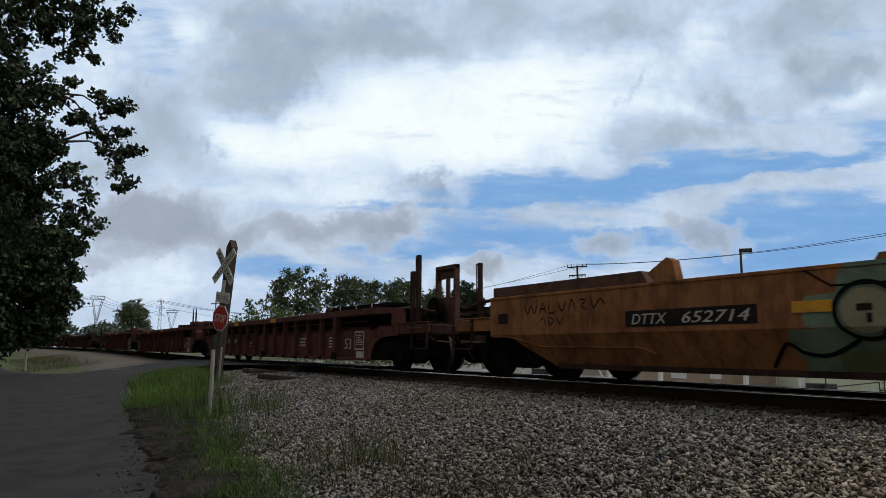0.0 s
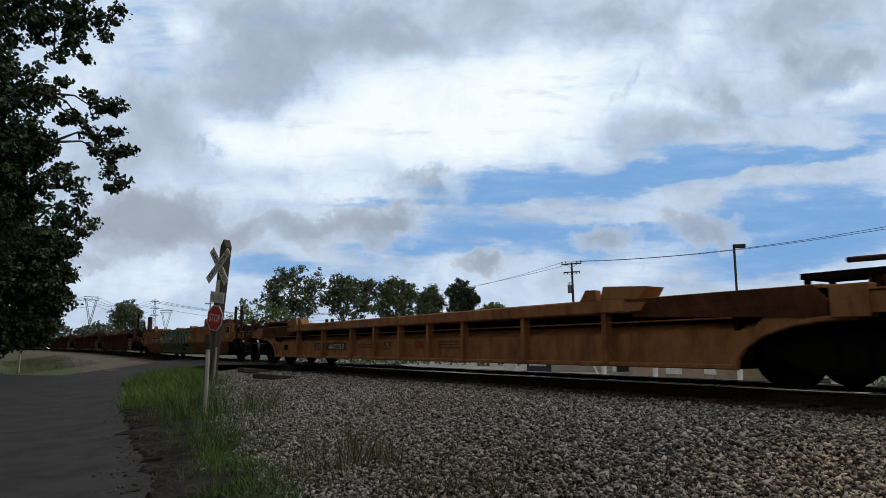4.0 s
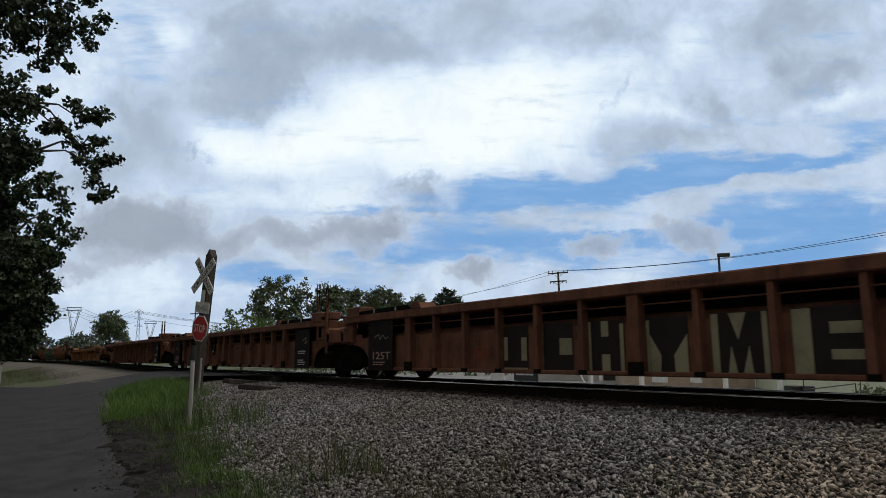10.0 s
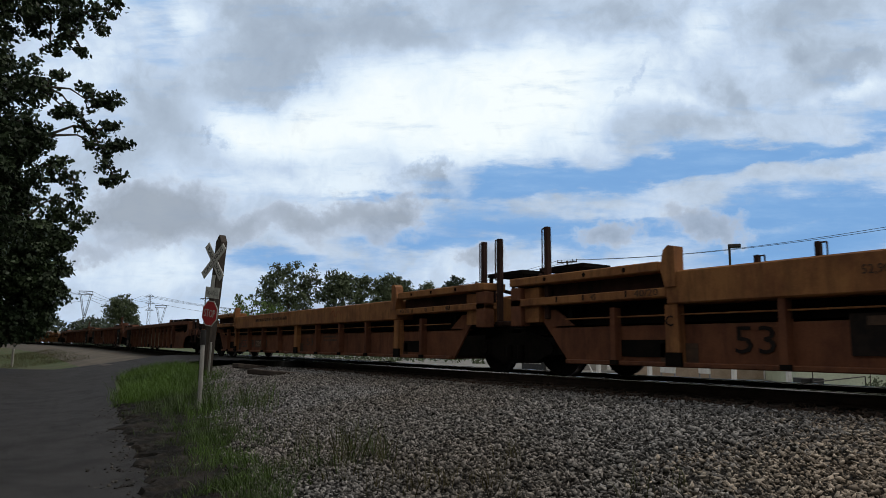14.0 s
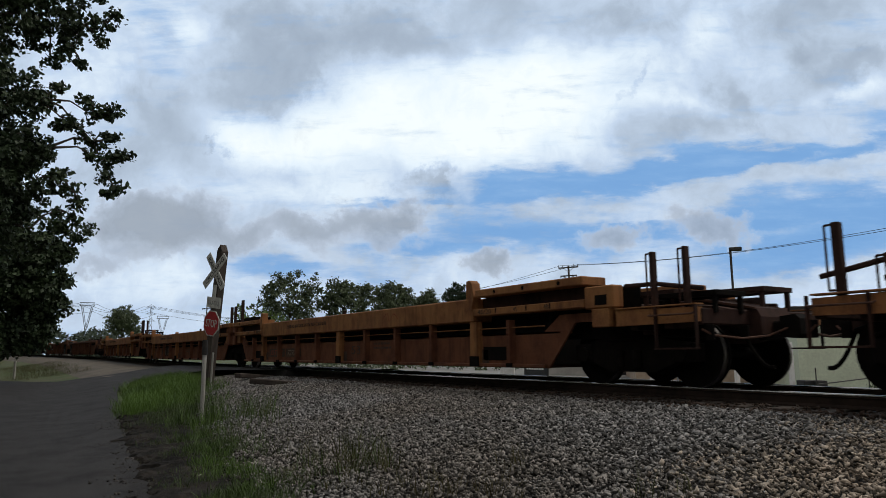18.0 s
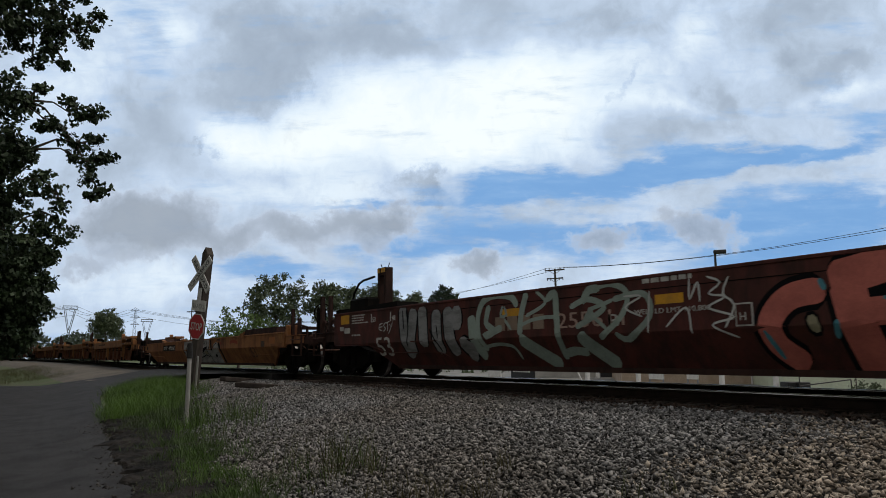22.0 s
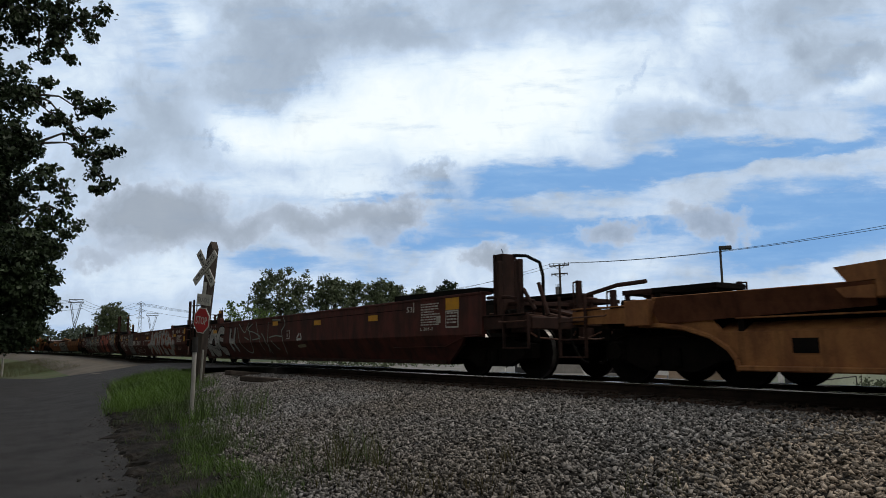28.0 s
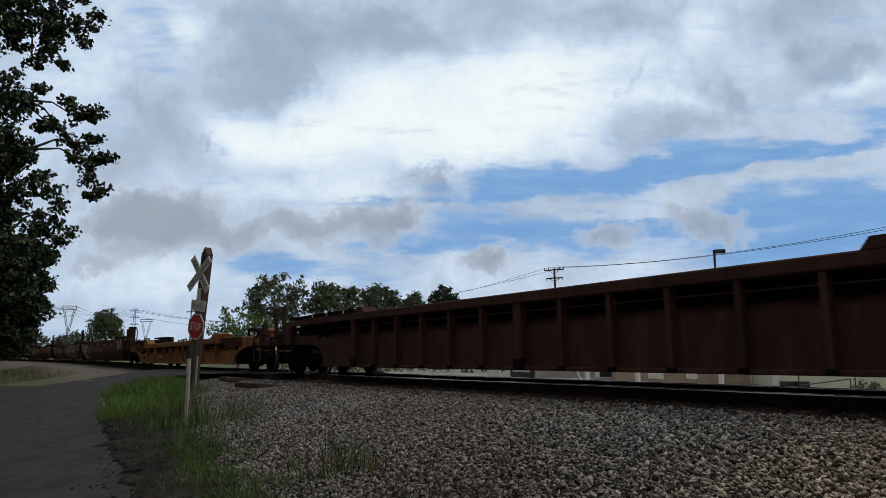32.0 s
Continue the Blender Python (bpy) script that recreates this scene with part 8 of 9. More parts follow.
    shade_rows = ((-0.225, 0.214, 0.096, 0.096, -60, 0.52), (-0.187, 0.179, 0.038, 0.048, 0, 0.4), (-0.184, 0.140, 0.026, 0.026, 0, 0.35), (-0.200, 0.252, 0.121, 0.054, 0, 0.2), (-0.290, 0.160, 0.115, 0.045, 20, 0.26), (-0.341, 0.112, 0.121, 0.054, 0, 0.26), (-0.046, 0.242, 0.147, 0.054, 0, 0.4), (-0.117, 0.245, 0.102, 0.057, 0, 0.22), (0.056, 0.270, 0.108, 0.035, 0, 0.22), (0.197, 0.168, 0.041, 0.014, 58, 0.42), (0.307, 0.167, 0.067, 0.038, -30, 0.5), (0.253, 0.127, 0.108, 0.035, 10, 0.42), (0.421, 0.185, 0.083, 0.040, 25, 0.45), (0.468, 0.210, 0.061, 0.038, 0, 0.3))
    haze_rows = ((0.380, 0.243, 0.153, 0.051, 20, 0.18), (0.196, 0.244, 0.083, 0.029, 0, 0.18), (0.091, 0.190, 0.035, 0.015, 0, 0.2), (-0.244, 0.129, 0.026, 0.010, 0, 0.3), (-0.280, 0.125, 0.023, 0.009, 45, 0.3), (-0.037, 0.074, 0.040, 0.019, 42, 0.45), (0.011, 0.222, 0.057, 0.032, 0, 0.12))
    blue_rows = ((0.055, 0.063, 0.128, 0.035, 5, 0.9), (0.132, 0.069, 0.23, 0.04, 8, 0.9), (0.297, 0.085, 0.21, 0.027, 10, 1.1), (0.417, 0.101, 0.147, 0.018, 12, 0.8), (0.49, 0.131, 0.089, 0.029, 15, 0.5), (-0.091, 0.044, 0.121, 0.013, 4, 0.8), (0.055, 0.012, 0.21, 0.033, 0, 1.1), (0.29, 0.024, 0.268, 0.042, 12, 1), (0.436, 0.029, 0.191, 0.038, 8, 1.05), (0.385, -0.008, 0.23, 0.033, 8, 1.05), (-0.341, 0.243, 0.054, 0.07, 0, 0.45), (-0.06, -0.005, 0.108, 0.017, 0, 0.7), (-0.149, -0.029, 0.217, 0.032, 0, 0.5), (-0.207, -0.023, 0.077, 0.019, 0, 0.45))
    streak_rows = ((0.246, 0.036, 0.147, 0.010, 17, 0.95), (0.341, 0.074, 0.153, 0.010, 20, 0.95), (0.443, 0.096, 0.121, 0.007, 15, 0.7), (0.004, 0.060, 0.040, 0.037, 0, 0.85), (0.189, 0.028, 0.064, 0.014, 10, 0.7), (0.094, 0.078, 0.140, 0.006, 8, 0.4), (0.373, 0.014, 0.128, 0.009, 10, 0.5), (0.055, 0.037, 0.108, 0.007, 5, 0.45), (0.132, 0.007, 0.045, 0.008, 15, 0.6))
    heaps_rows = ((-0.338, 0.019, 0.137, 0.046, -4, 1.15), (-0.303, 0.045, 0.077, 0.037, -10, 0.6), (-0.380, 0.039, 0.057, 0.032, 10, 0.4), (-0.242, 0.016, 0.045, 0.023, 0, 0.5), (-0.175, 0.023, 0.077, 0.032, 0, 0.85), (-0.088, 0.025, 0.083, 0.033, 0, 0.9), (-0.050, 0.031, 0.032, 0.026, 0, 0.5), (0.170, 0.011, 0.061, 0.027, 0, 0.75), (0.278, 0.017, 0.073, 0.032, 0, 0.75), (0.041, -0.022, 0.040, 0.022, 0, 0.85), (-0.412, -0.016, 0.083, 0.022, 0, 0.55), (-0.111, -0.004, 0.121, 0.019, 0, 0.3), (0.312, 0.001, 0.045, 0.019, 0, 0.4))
    n_big = fractal(7.0, 9.0, 0.58, soft)
    n_fine = fractal(26.0, 9.0, 0.62, soft)
    n_silk = fractal(9.0, 10.0, 0.62, None, (1.0, 5.0, 1.0), 14)
    n_ripple = fractal(34.0, 4.0, 0.55, soft, (1.0, 2.6, 1.0), 18)

    def step(value, lo, hi, top=1.0):
        n = nt.nodes.new("ShaderNodeMapRange")
        n.interpolation_type = "SMOOTHSTEP"
        n.inputs[1].default_value, n.inputs[2].default_value, n.inputs[4].default_value = lo, hi, top
        nt.links.new(value, n.inputs[0])
        return n.outputs[0]

    def wave(source, k):
        return math_node("MULTIPLY", math_node("SUBTRACT", source.outputs[0], 0.5), k)

    def ramp(value, stops):
        n = nt.nodes.new("ShaderNodeValToRGB")
        first, last = stops[0], stops[-1]
        n.color_ramp.elements[0].position, n.color_ramp.elements[0].color = first[0], (*first[1], 1)
        n.color_ramp.elements[1].position, n.color_ramp.elements[1].color = last[0], (*last[1], 1)
        for at_, c in stops[1:-1]:
            n.color_ramp.elements.new(at_).color = (*c, 1)
        nt.links.new(value, n.inputs[0])
        return n.outputs[0]

    def over(fac, below, above):
        n = nt.nodes.new("ShaderNodeMixRGB")
        nt.links.new(fac, n.inputs[0])
        for i, c in ((1, below), (2, above)):
            if isinstance(c, tuple):
                n.inputs[i].default_value = (*c, 1)
            else:
                nt.links.new(c, n.inputs[i])
        return n.outputs[0]

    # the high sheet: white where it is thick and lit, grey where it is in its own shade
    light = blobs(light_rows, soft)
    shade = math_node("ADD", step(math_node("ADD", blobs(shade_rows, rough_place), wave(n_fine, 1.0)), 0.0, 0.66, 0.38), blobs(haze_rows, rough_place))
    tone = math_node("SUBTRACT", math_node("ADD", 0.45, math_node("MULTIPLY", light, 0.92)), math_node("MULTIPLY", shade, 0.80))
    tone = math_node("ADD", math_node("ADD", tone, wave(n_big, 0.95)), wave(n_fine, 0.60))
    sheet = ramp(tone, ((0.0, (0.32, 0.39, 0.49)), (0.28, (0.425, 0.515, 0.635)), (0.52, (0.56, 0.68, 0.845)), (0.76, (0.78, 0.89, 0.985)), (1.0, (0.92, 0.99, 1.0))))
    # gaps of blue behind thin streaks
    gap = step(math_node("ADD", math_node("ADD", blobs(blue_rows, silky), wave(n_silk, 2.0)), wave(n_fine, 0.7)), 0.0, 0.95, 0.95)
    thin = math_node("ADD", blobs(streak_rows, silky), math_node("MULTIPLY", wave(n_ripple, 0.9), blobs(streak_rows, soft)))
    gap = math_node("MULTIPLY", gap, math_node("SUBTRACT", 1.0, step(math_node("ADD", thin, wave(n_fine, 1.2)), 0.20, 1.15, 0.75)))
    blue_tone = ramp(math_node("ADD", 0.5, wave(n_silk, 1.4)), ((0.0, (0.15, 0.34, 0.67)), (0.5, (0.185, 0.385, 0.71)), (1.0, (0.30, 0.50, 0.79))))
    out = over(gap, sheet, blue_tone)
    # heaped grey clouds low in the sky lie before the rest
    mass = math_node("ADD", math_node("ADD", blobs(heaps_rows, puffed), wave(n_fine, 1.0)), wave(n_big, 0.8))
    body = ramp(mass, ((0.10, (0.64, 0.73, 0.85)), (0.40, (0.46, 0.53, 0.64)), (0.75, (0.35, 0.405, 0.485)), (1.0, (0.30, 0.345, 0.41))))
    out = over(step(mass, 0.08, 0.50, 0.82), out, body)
    nt.links.new(out, emit.inputs[0])
    emit.inputs[1].default_value = 1.0
    me = bpy.data.meshes.new("cloud_dome")
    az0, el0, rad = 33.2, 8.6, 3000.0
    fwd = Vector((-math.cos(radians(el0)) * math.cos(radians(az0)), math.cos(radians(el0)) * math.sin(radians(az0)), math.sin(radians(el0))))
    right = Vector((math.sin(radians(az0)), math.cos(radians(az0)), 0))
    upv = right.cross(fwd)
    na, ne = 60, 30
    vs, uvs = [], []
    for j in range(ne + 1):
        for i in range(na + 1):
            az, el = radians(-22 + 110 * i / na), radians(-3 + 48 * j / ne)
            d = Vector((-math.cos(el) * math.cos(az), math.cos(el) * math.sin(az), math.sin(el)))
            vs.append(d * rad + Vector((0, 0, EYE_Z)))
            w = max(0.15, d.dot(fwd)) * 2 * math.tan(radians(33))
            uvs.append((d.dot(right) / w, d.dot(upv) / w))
    fs = [(j * (na + 1) + i, j * (na + 1) + i + 1, (j + 1) * (na + 1) + i + 1, (j + 1) * (na + 1) + i) for j in range(ne) for i in range(na)]
    me.from_pydata(vs, [], fs)
    layer = me.uv_layers.new(name="sky")
    for l in me.loops:
        layer.data[l.index].uv = uvs[l.vertex_index]
    me.materials.append(m)
    ob = new("backdrop", me)
    return tagged(ob, "bright broken cloud with patches of blue sky", "sky", kind="structure")


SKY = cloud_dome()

# ---- unseen woods behind the camera, added to shade the near side of the train ----
rng = np.random.default_rng(91)
pts = []
for i in range(2400):
    x = rng.uniform(-150, 150) if i % 3 else rng.uniform(-150, -48)
    y = (-4.5 if x < -50 else -13) - abs(rng.normal()) * 4 - (5 if -50 < x < -25 else 0)
    top = (9.5 if x > -40 else 21) + 2.5 * math.sin(x * 0.23) + 1.5 * math.sin(x * 0.71)
    pts.append((x, y, rng.uniform(0.3, top), rng.uniform(1.0, 2.2)))
v, f = leaves(rng, pts, 0.9, 18)
tagged(mesh_np("unseen_shade_woods", v, f, LEAF, None), "unseen dark leafy woods added behind the viewer to shade the train", "woods", kind="stuff")

# ---- ballast stones ----
EDGE = ((-26, 6.2), (-24, 5.9), (-19, 4.9), (-14, 3.55), (-10.5, 2.9), (-6.4, 2.05), (-3, 1.6), (2, 1.4), (12, 1.4))


def edge_y(x):
    for (x0, y0), (x1, y1) in zip(EDGE, EDGE[1:]):
        if x0 <= x <= x1:
            return y0 + (y1 - y0) * (x - x0) / (x1 - x0)
    return EDGE[-1][1]


# sheet below the stones, coloured near-black as the shade in their gaps
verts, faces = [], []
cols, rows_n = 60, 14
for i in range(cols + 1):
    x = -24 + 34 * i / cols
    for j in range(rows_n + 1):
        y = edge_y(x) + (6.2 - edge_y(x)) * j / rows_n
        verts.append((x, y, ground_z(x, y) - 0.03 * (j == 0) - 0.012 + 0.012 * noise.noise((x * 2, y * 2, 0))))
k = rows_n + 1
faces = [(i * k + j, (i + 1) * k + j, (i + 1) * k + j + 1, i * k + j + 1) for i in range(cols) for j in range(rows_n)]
tagged(link("ballast_shoulder", verts, faces, material("ballast_gap_shade", (0.012, 0.011, 0.010), (0.020, 0.018, 0.016), 0.95, scale=1.0, fine=30, bump=0.9, spec=0.1)), "near-black shoulder sheet painted as shade between the ballast stones", "ballast", kind="structure")

# two broken shapes: a lump and a wedge with a flat top
ico_v = np.array([(1, 0.2, 0), (-1, -0.1, 0), (0.1, 1, 0), (-0.2, -1, 0), (0.1, 0, 0.9), (0, 0.1, -0.9)]) * 1.05
ico_f = np.array([(0, 2, 4), (2, 1, 4), (1, 3, 4), (3, 0, 4), (2, 0, 5), (1, 2, 5), (3, 1, 5), (0, 3, 5)])
wedge_v = np.array([(0.95, -0.35, 0.55), (-0.15, 0.95, 0.5), (-0.9, -0.6, 0.6), (1.1, -0.45, -0.6), (-0.2, 1.15, -0.6), (-1.1, -0.7, -0.6)])
wedge_f = np.array([(0, 1, 2), (5, 4, 3), (0, 3, 4), (0, 4, 1), (1, 4, 5), (1, 5, 2), (2, 5, 3), (2, 3, 0)])


def stones(name, label, count, x0, x1, y_lo, y_hi, size, keep, mat, seed):
    rng = np.random.default_rng(seed)
    xs, ys = rng.uniform(x0, x1, count), rng.uniform(y_lo, y_hi, count)
    sel = np.array([keep(x, y, r) for x, y, r in zip(xs, ys, rng.random(count))])
    xs, ys = xs[sel], ys[sel]
    n = len(xs)
    zs = np.array([ground_z(x, y) for x, y in zip(xs, ys)])
    s = size * (0.55 + 0.9 * rng.random(n) ** 1.6)
    zs += rng.uniform(-0.036, 0.020, n)
    stretch = rng.uniform((0.75, 0.6, 0.35), (1.5, 1.15, 0.8), (n, 3))
    yaw, tx, ty = rng.uniform(0, math.tau, n), rng.normal(size=n) * 0.27, rng.normal(size=n) * 0.27
    q = np.stack([np.cos(yaw / 2), tx, ty, np.sin(yaw / 2)], 1)
    q /= np.linalg.norm(q, axis=1)[:, None]
    a, b, c, d = q.T
    rot = np.stack([np.stack([1 - 2 * (c * c + d * d), 2 * (b * c - a * d), 2 * (b * d + a * c)], 1), np.stack([2 * (b * c + a * d), 1 - 2 * (b * b + d * d), 2 * (c * d - a * b)], 1),
                    np.stack([2 * (b * d - a * c), 2 * (c * d + a * b), 1 - 2 * (b * b + c * c)], 1)], 1)
    lump = (rng.random(n) < 0.35)[:, None, None]
    shape = np.where(lump, ico_v[None], wedge_v[None]) * (1 + rng.normal(size=(n, 6, 1)) * 0.12) * stretch[:, None, :]
    shape = shape + rng.normal(size=(n, 6, 3)) * 0.16
    v = np.einsum("nij,nkj->nki", rot, shape) * s[:, None, None] * 0.5 + np.stack([xs, ys, zs], 1)[:, None, :]
    f = np.where(lump, ico_f[None], wedge_f[None]) + (np.arange(n) * 6)[:, None, None]
    ob = mesh_np(name, v.reshape(-1, 3), f.reshape(-1, 3), mat, None)
    return tagged(ob, label, "gravel", kind="stuff")


def on_bed(x, y, r):
    e = edge_y(x) + 0.55 * noise.noise((x * 0.9, y * 0.9, 3)) + 0.40 * noise.noise((x * 2.6, y * 2.6, 6)) + 0.12 * noise.noise((x * 8, y * 8, 2))
    if y > 7.5 or (x < -20.2 and y > 6.6) or (x < -12 and r * 13 % 1 > 0.62):
        return False
    return y > e - 1.1 * r * r and (y > e or r < 0.4)


def dusty(x, y, r):
    return x + 0.25 * y + 1.6 * (r * 7 % 1 - 0.5) + 1.2 * noise.noise((x * 0.7, y * 0.7, 11)) > -1.9


stones("ballast_stones", "loose grey crushed stone ballast", 290000, -23, 6, 1.2, 7.25, 0.039, lambda x, y, r: on_bed(x, y, r) and not dusty(x, y, r), STONE, 8)
stones("ballast_stones", "loose tan and dusty crushed stone ballast", 290000, -23, 6, 1.2, 7.25, 0.039, lambda x, y, r: on_bed(x, y, r) and dusty(x, y, r), TANSTONE, 8)
# dark band along the rails: the train's shadow as stone colour
stones("ballast_stones", "crushed stone between the ties, coloured dark as the train's shadow", 20000, -19, 6, 6.95, 10.7, 0.05, lambda x, y, r: abs(abs(y - TRACK_Y) - 0.753) > 0.09, TRAIN_SHADE_STONE, 9)

# ---- grass and weeds between road and ballast ----
BLADE = material("fresh_grass_blade", (0.090, 0.170, 0.020), (0.050, 0.095, 0.016), 0.6, scale=0.5, fine=4, bump=0, per_piece=0.35)
DRY = material("dull_weed_blade", (0.062, 0.075, 0.022), (0.085, 0.07, 0.03), 0.7, scale=0.5, fine=4, bump=0, per_piece=0.4)
SOIL = material("dark_bare_soil", (0.013, 0.012, 0.011), (0.042, 0.036, 0.030), 0.95, scale=3.2, fine=30, bump=1.0, mix=0.42, spec=0.1)


LITTER = material("leaf_litter_and_grit", (0.062, 0.055, 0.048), (0.022, 0.019, 0.017), 0.95, scale=2, fine=30, per_piece=0.8)


def grass(name, label, spots, mat, seed):
    """Blades in tufts: each spot is x, y, radius, height, count."""
    rng = np.random.default_rng(seed)
    V, F = [], []
    for x, y, r, h, count in spots:
        a = rng.uniform(0, math.tau, count)
        d = r * np.sqrt(rng.random(count))
        px, py = x + d * np.cos(a), y + d * np.sin(a)
        for i in range(count):
            z = ground_z(px[i], py[i]) - 0.03
            lean = rng.normal(size=2) * 0.42
            hh = h * rng.uniform(0.45, 1.15)
            w = rng.uniform(0.0018, 0.0050)
            t = rng.uniform(0, math.pi)
            wx, wy = w * math.cos(t), w * math.sin(t)
            b = len(V)
            mx, my, mz = px[i] + lean[0] * hh * 0.35, py[i] + lean[1] * hh * 0.35, z + hh * 0.6
            V += [(px[i] - wx, py[i] - wy, z), (px[i] + wx, py[i] + wy, z), (mx - wx * 0.8, my - wy * 0.8, mz), (mx + wx * 0.8, my + wy * 0.8, mz), (px[i] + lean[0] * hh, py[i] + lean[1] * hh, z + hh)]
            F += [(b, b + 1, b + 3), (b, b + 3, b + 2), (b + 2, b + 3, b + 4)]
    ob = mesh_np(name, np.array(V), np.array(F), mat, None)
    return tagged(ob, label, "grass", kind="stuff")


rng = np.random.default_rng(19)


def road_near(y):
    return inside(ROAD_NEAR, y)


def road_edge(x):
    """The road's near edge, as y for an x."""
    return inside(sorted((b, a) for a, b in ROAD_NEAR[1:8]), x)


spots, dull, mixed = [], [], []


def patch(into, x0, y0, x1, y1, half, count, radius, height, blades):
    """Tufts along a strip from one point to the other, thinning out from its middle line."""
    for i in range(count):
        t = rng.random()
        side = max(-1.6, min(1.6, rng.normal() * 0.6)) * half
        l = math.hypot(x1 - x0, y1 - y0)
        x, y = x0 + (x1 - x0) * t - (y1 - y0) / l * side, y0 + (y1 - y0) * t + (x1 - x0) / l * side
        if x < road_near(y) + 0.2 and y < 6:
            continue
        if noise.noise((x * 1.6, y * 2.1, 5)) < -0.16 and blades < 60:
            continue
        into.append((x, y, radius, height * rng.uniform(0.6, 1.2), blades))


patch(spots, -25.6, 4.9, -15.4, 3.0, 0.75, 420, 0.30, 0.32, 62)
patch(spots, -22.5, 4.8, -18.0, 4.2, 0.6, 60, 0.3, 0.34, 50)
patch(mixed, -19.0, 3.9, -13.6, 3.2, 0.45, 120, 0.22, 0.24, 26)
patch(mixed, -16.0, 2.75, -9.4, 2.6, 0.40, 190, 0.20, 0.18, 20)
patch(mixed, -14.6, 3.35, -10.6, 3.65, 0.42, 70, 0.18, 0.44, 14)
patch(mixed, -13.6, 2.8, -9.3, 2.6, 0.4, 70, 0.2, 0.24, 20)
patch(spots, -13.0, 2.9, -10.4, 2.8, 0.4, 24, 0.16, 0.34, 14)
patch(spots, -9.8, 2.45, -6.6, 2.15, 0.26, 70, 0.15, 0.16, 24)
patch(mixed, -9.8, 2.6, -5.8, 2.15, 0.42, 190, 0.17, 0.15, 22)
patch(dull, -14.5, 2.25, -6.5, 1.85, 0.36, 260, 0.18, 0.09, 12)
patch(dull, -11.0, 3.6, -5.6, 2.6, 0.5, 90, 0.14, 0.16, 7)
patch(dull, -8.0, 3.05, -5.7, 3.35, 0.36, 34, 0.10, 0.36, 6)
patch(mixed, -7.4, 3.0, -5.9, 3.3, 0.28, 10, 0.10, 0.34, 7)
patch(dull, -6.4, 2.9, -4.2, 3.4, 0.3, 26, 0.09, 0.24, 8)
patch(mixed, -7.6, 1.9, -4.6, 1.75, 0.35, 130, 0.15, 0.20, 20)
patch(spots, -6.8, 1.75, -5.0, 1.7, 0.25, 26, 0.12, 0.18, 16)
for x, y, h, c in ((-6.6, 3.2, 0.52, 26), (-6.35, 3.35, 0.48, 20), (-7.0, 3.3, 0.42, 18), (-12.7, 3.9, 0.45, 30), (-11.6, 3.9, 0.4, 30), (-5.0, 4.0, 0.28, 16), (-5.15, 4.1, 0.22, 12), (-3.5, 3.95, 0.34, 16), (-3.3, 4.1, 0.26, 14), (-4.9, 3.2, 0.24, 18), (-2.4, 3.9, 0.22, 10)):
    dull.append((x, y, 0.14, h, c))
grass("grass_patch", "bright green tall grass by the road edge", spots, BLADE, 21)
MIDGREEN = material("mid_green_blade", (0.062, 0.105, 0.024), (0.05, 0.075, 0.022), 0.65, scale=0.5, fine=4, bump=0, per_piece=0.4)
grass("weed_patch", "mid green weeds between road and ballast", mixed, MIDGREEN, 24)
grass("weeds", "dull green and brown weeds at the edge of the ballast", dull, DRY, 22)
verge = []
for i in range(500):
    x, y = rng.uniform(-75, -43), rng.uniform(0.6, 6.0)
    if x < inside(ROAD_FAR, y) - 0.3 and y < 4.6:
        verge.append((x, y, 0.6, 0.22, 22))
grass("verge_grass", "rough low grass on the far road verge", verge, DRY, 23)
# bare soil at the road's edge
verts, rows_n, cols = [], 22, 320
for i in range(cols + 1):
    x = -17 + 25 * i / cols
    for j in range(rows_n + 1):
        lo = road_edge(x) - 0.05 + 0.42 * noise.noise((x * 0.8, 0, 7)) + 0.26 * noise.noise((x * 3.1, 0, 9))
        hi = edge_y(x) + 0.15 + 0.5 * noise.noise((x * 0.9, 0, 3)) + 0.34 * noise.noise((x * 2.6, 0, 6)) + 0.16 * noise.noise((x * 7, 0, 2))
        y = lo + (max(hi, lo + 0.3) - lo) * j / rows_n
        sink = (j / rows_n) ** 2
        lump = 0.03 * noise.noise((x * 1.5, y * 1.5, 1)) + 0.035 * noise.noise((x * 5, y * 5, 2)) + 0.02 * noise.noise((x * 13, y * 13, 3))
        verts.append((x, y, ground_z(x, y) + ((0.04 + lump) * (1 - sink) - 0.03 * sink if j else -0.02)))
k = rows_n + 1
faces = [(i * k + j, (i + 1) * k + j, (i + 1) * k + j + 1, i * k + j + 1) for i in range(cols) for j in range(rows_n)]
tagged(link("bare_soil", verts, faces, SOIL), "dark bare soil and litter beside the road", "soil", kind="structure")
stones("soil_litter", "small clods and dark gravel on the bare soil", 26000, -16, 2, 0.9, 3.8, 0.034, lambda x, y, r: road_edge(x) - 0.45 + 0.7 * noise.noise((x * 2, y * 2, 4)) + 0.5 * r < y < edge_y(x) + 0.15, LITTER, 14)

# ---- poles, wires, pylons ----
STEEL = material("dark_bronze_steel", (0.03, 0.028, 0.026), (0.05, 0.045, 0.04), 0.6, scale=4)
GALV = material("galvanised_steel", (0.30, 0.31, 0.33), (0.22, 0.23, 0.25), 0.6, 0.3, scale=4)
WIRE = material("weathered_cable", (0.05, 0.05, 0.052), (0.03, 0.03, 0.03), 0.7)
PORCELAIN = material("grey_insulator", (0.18, 0.18, 0.19), (0.12, 0.12, 0.13), 0.4)

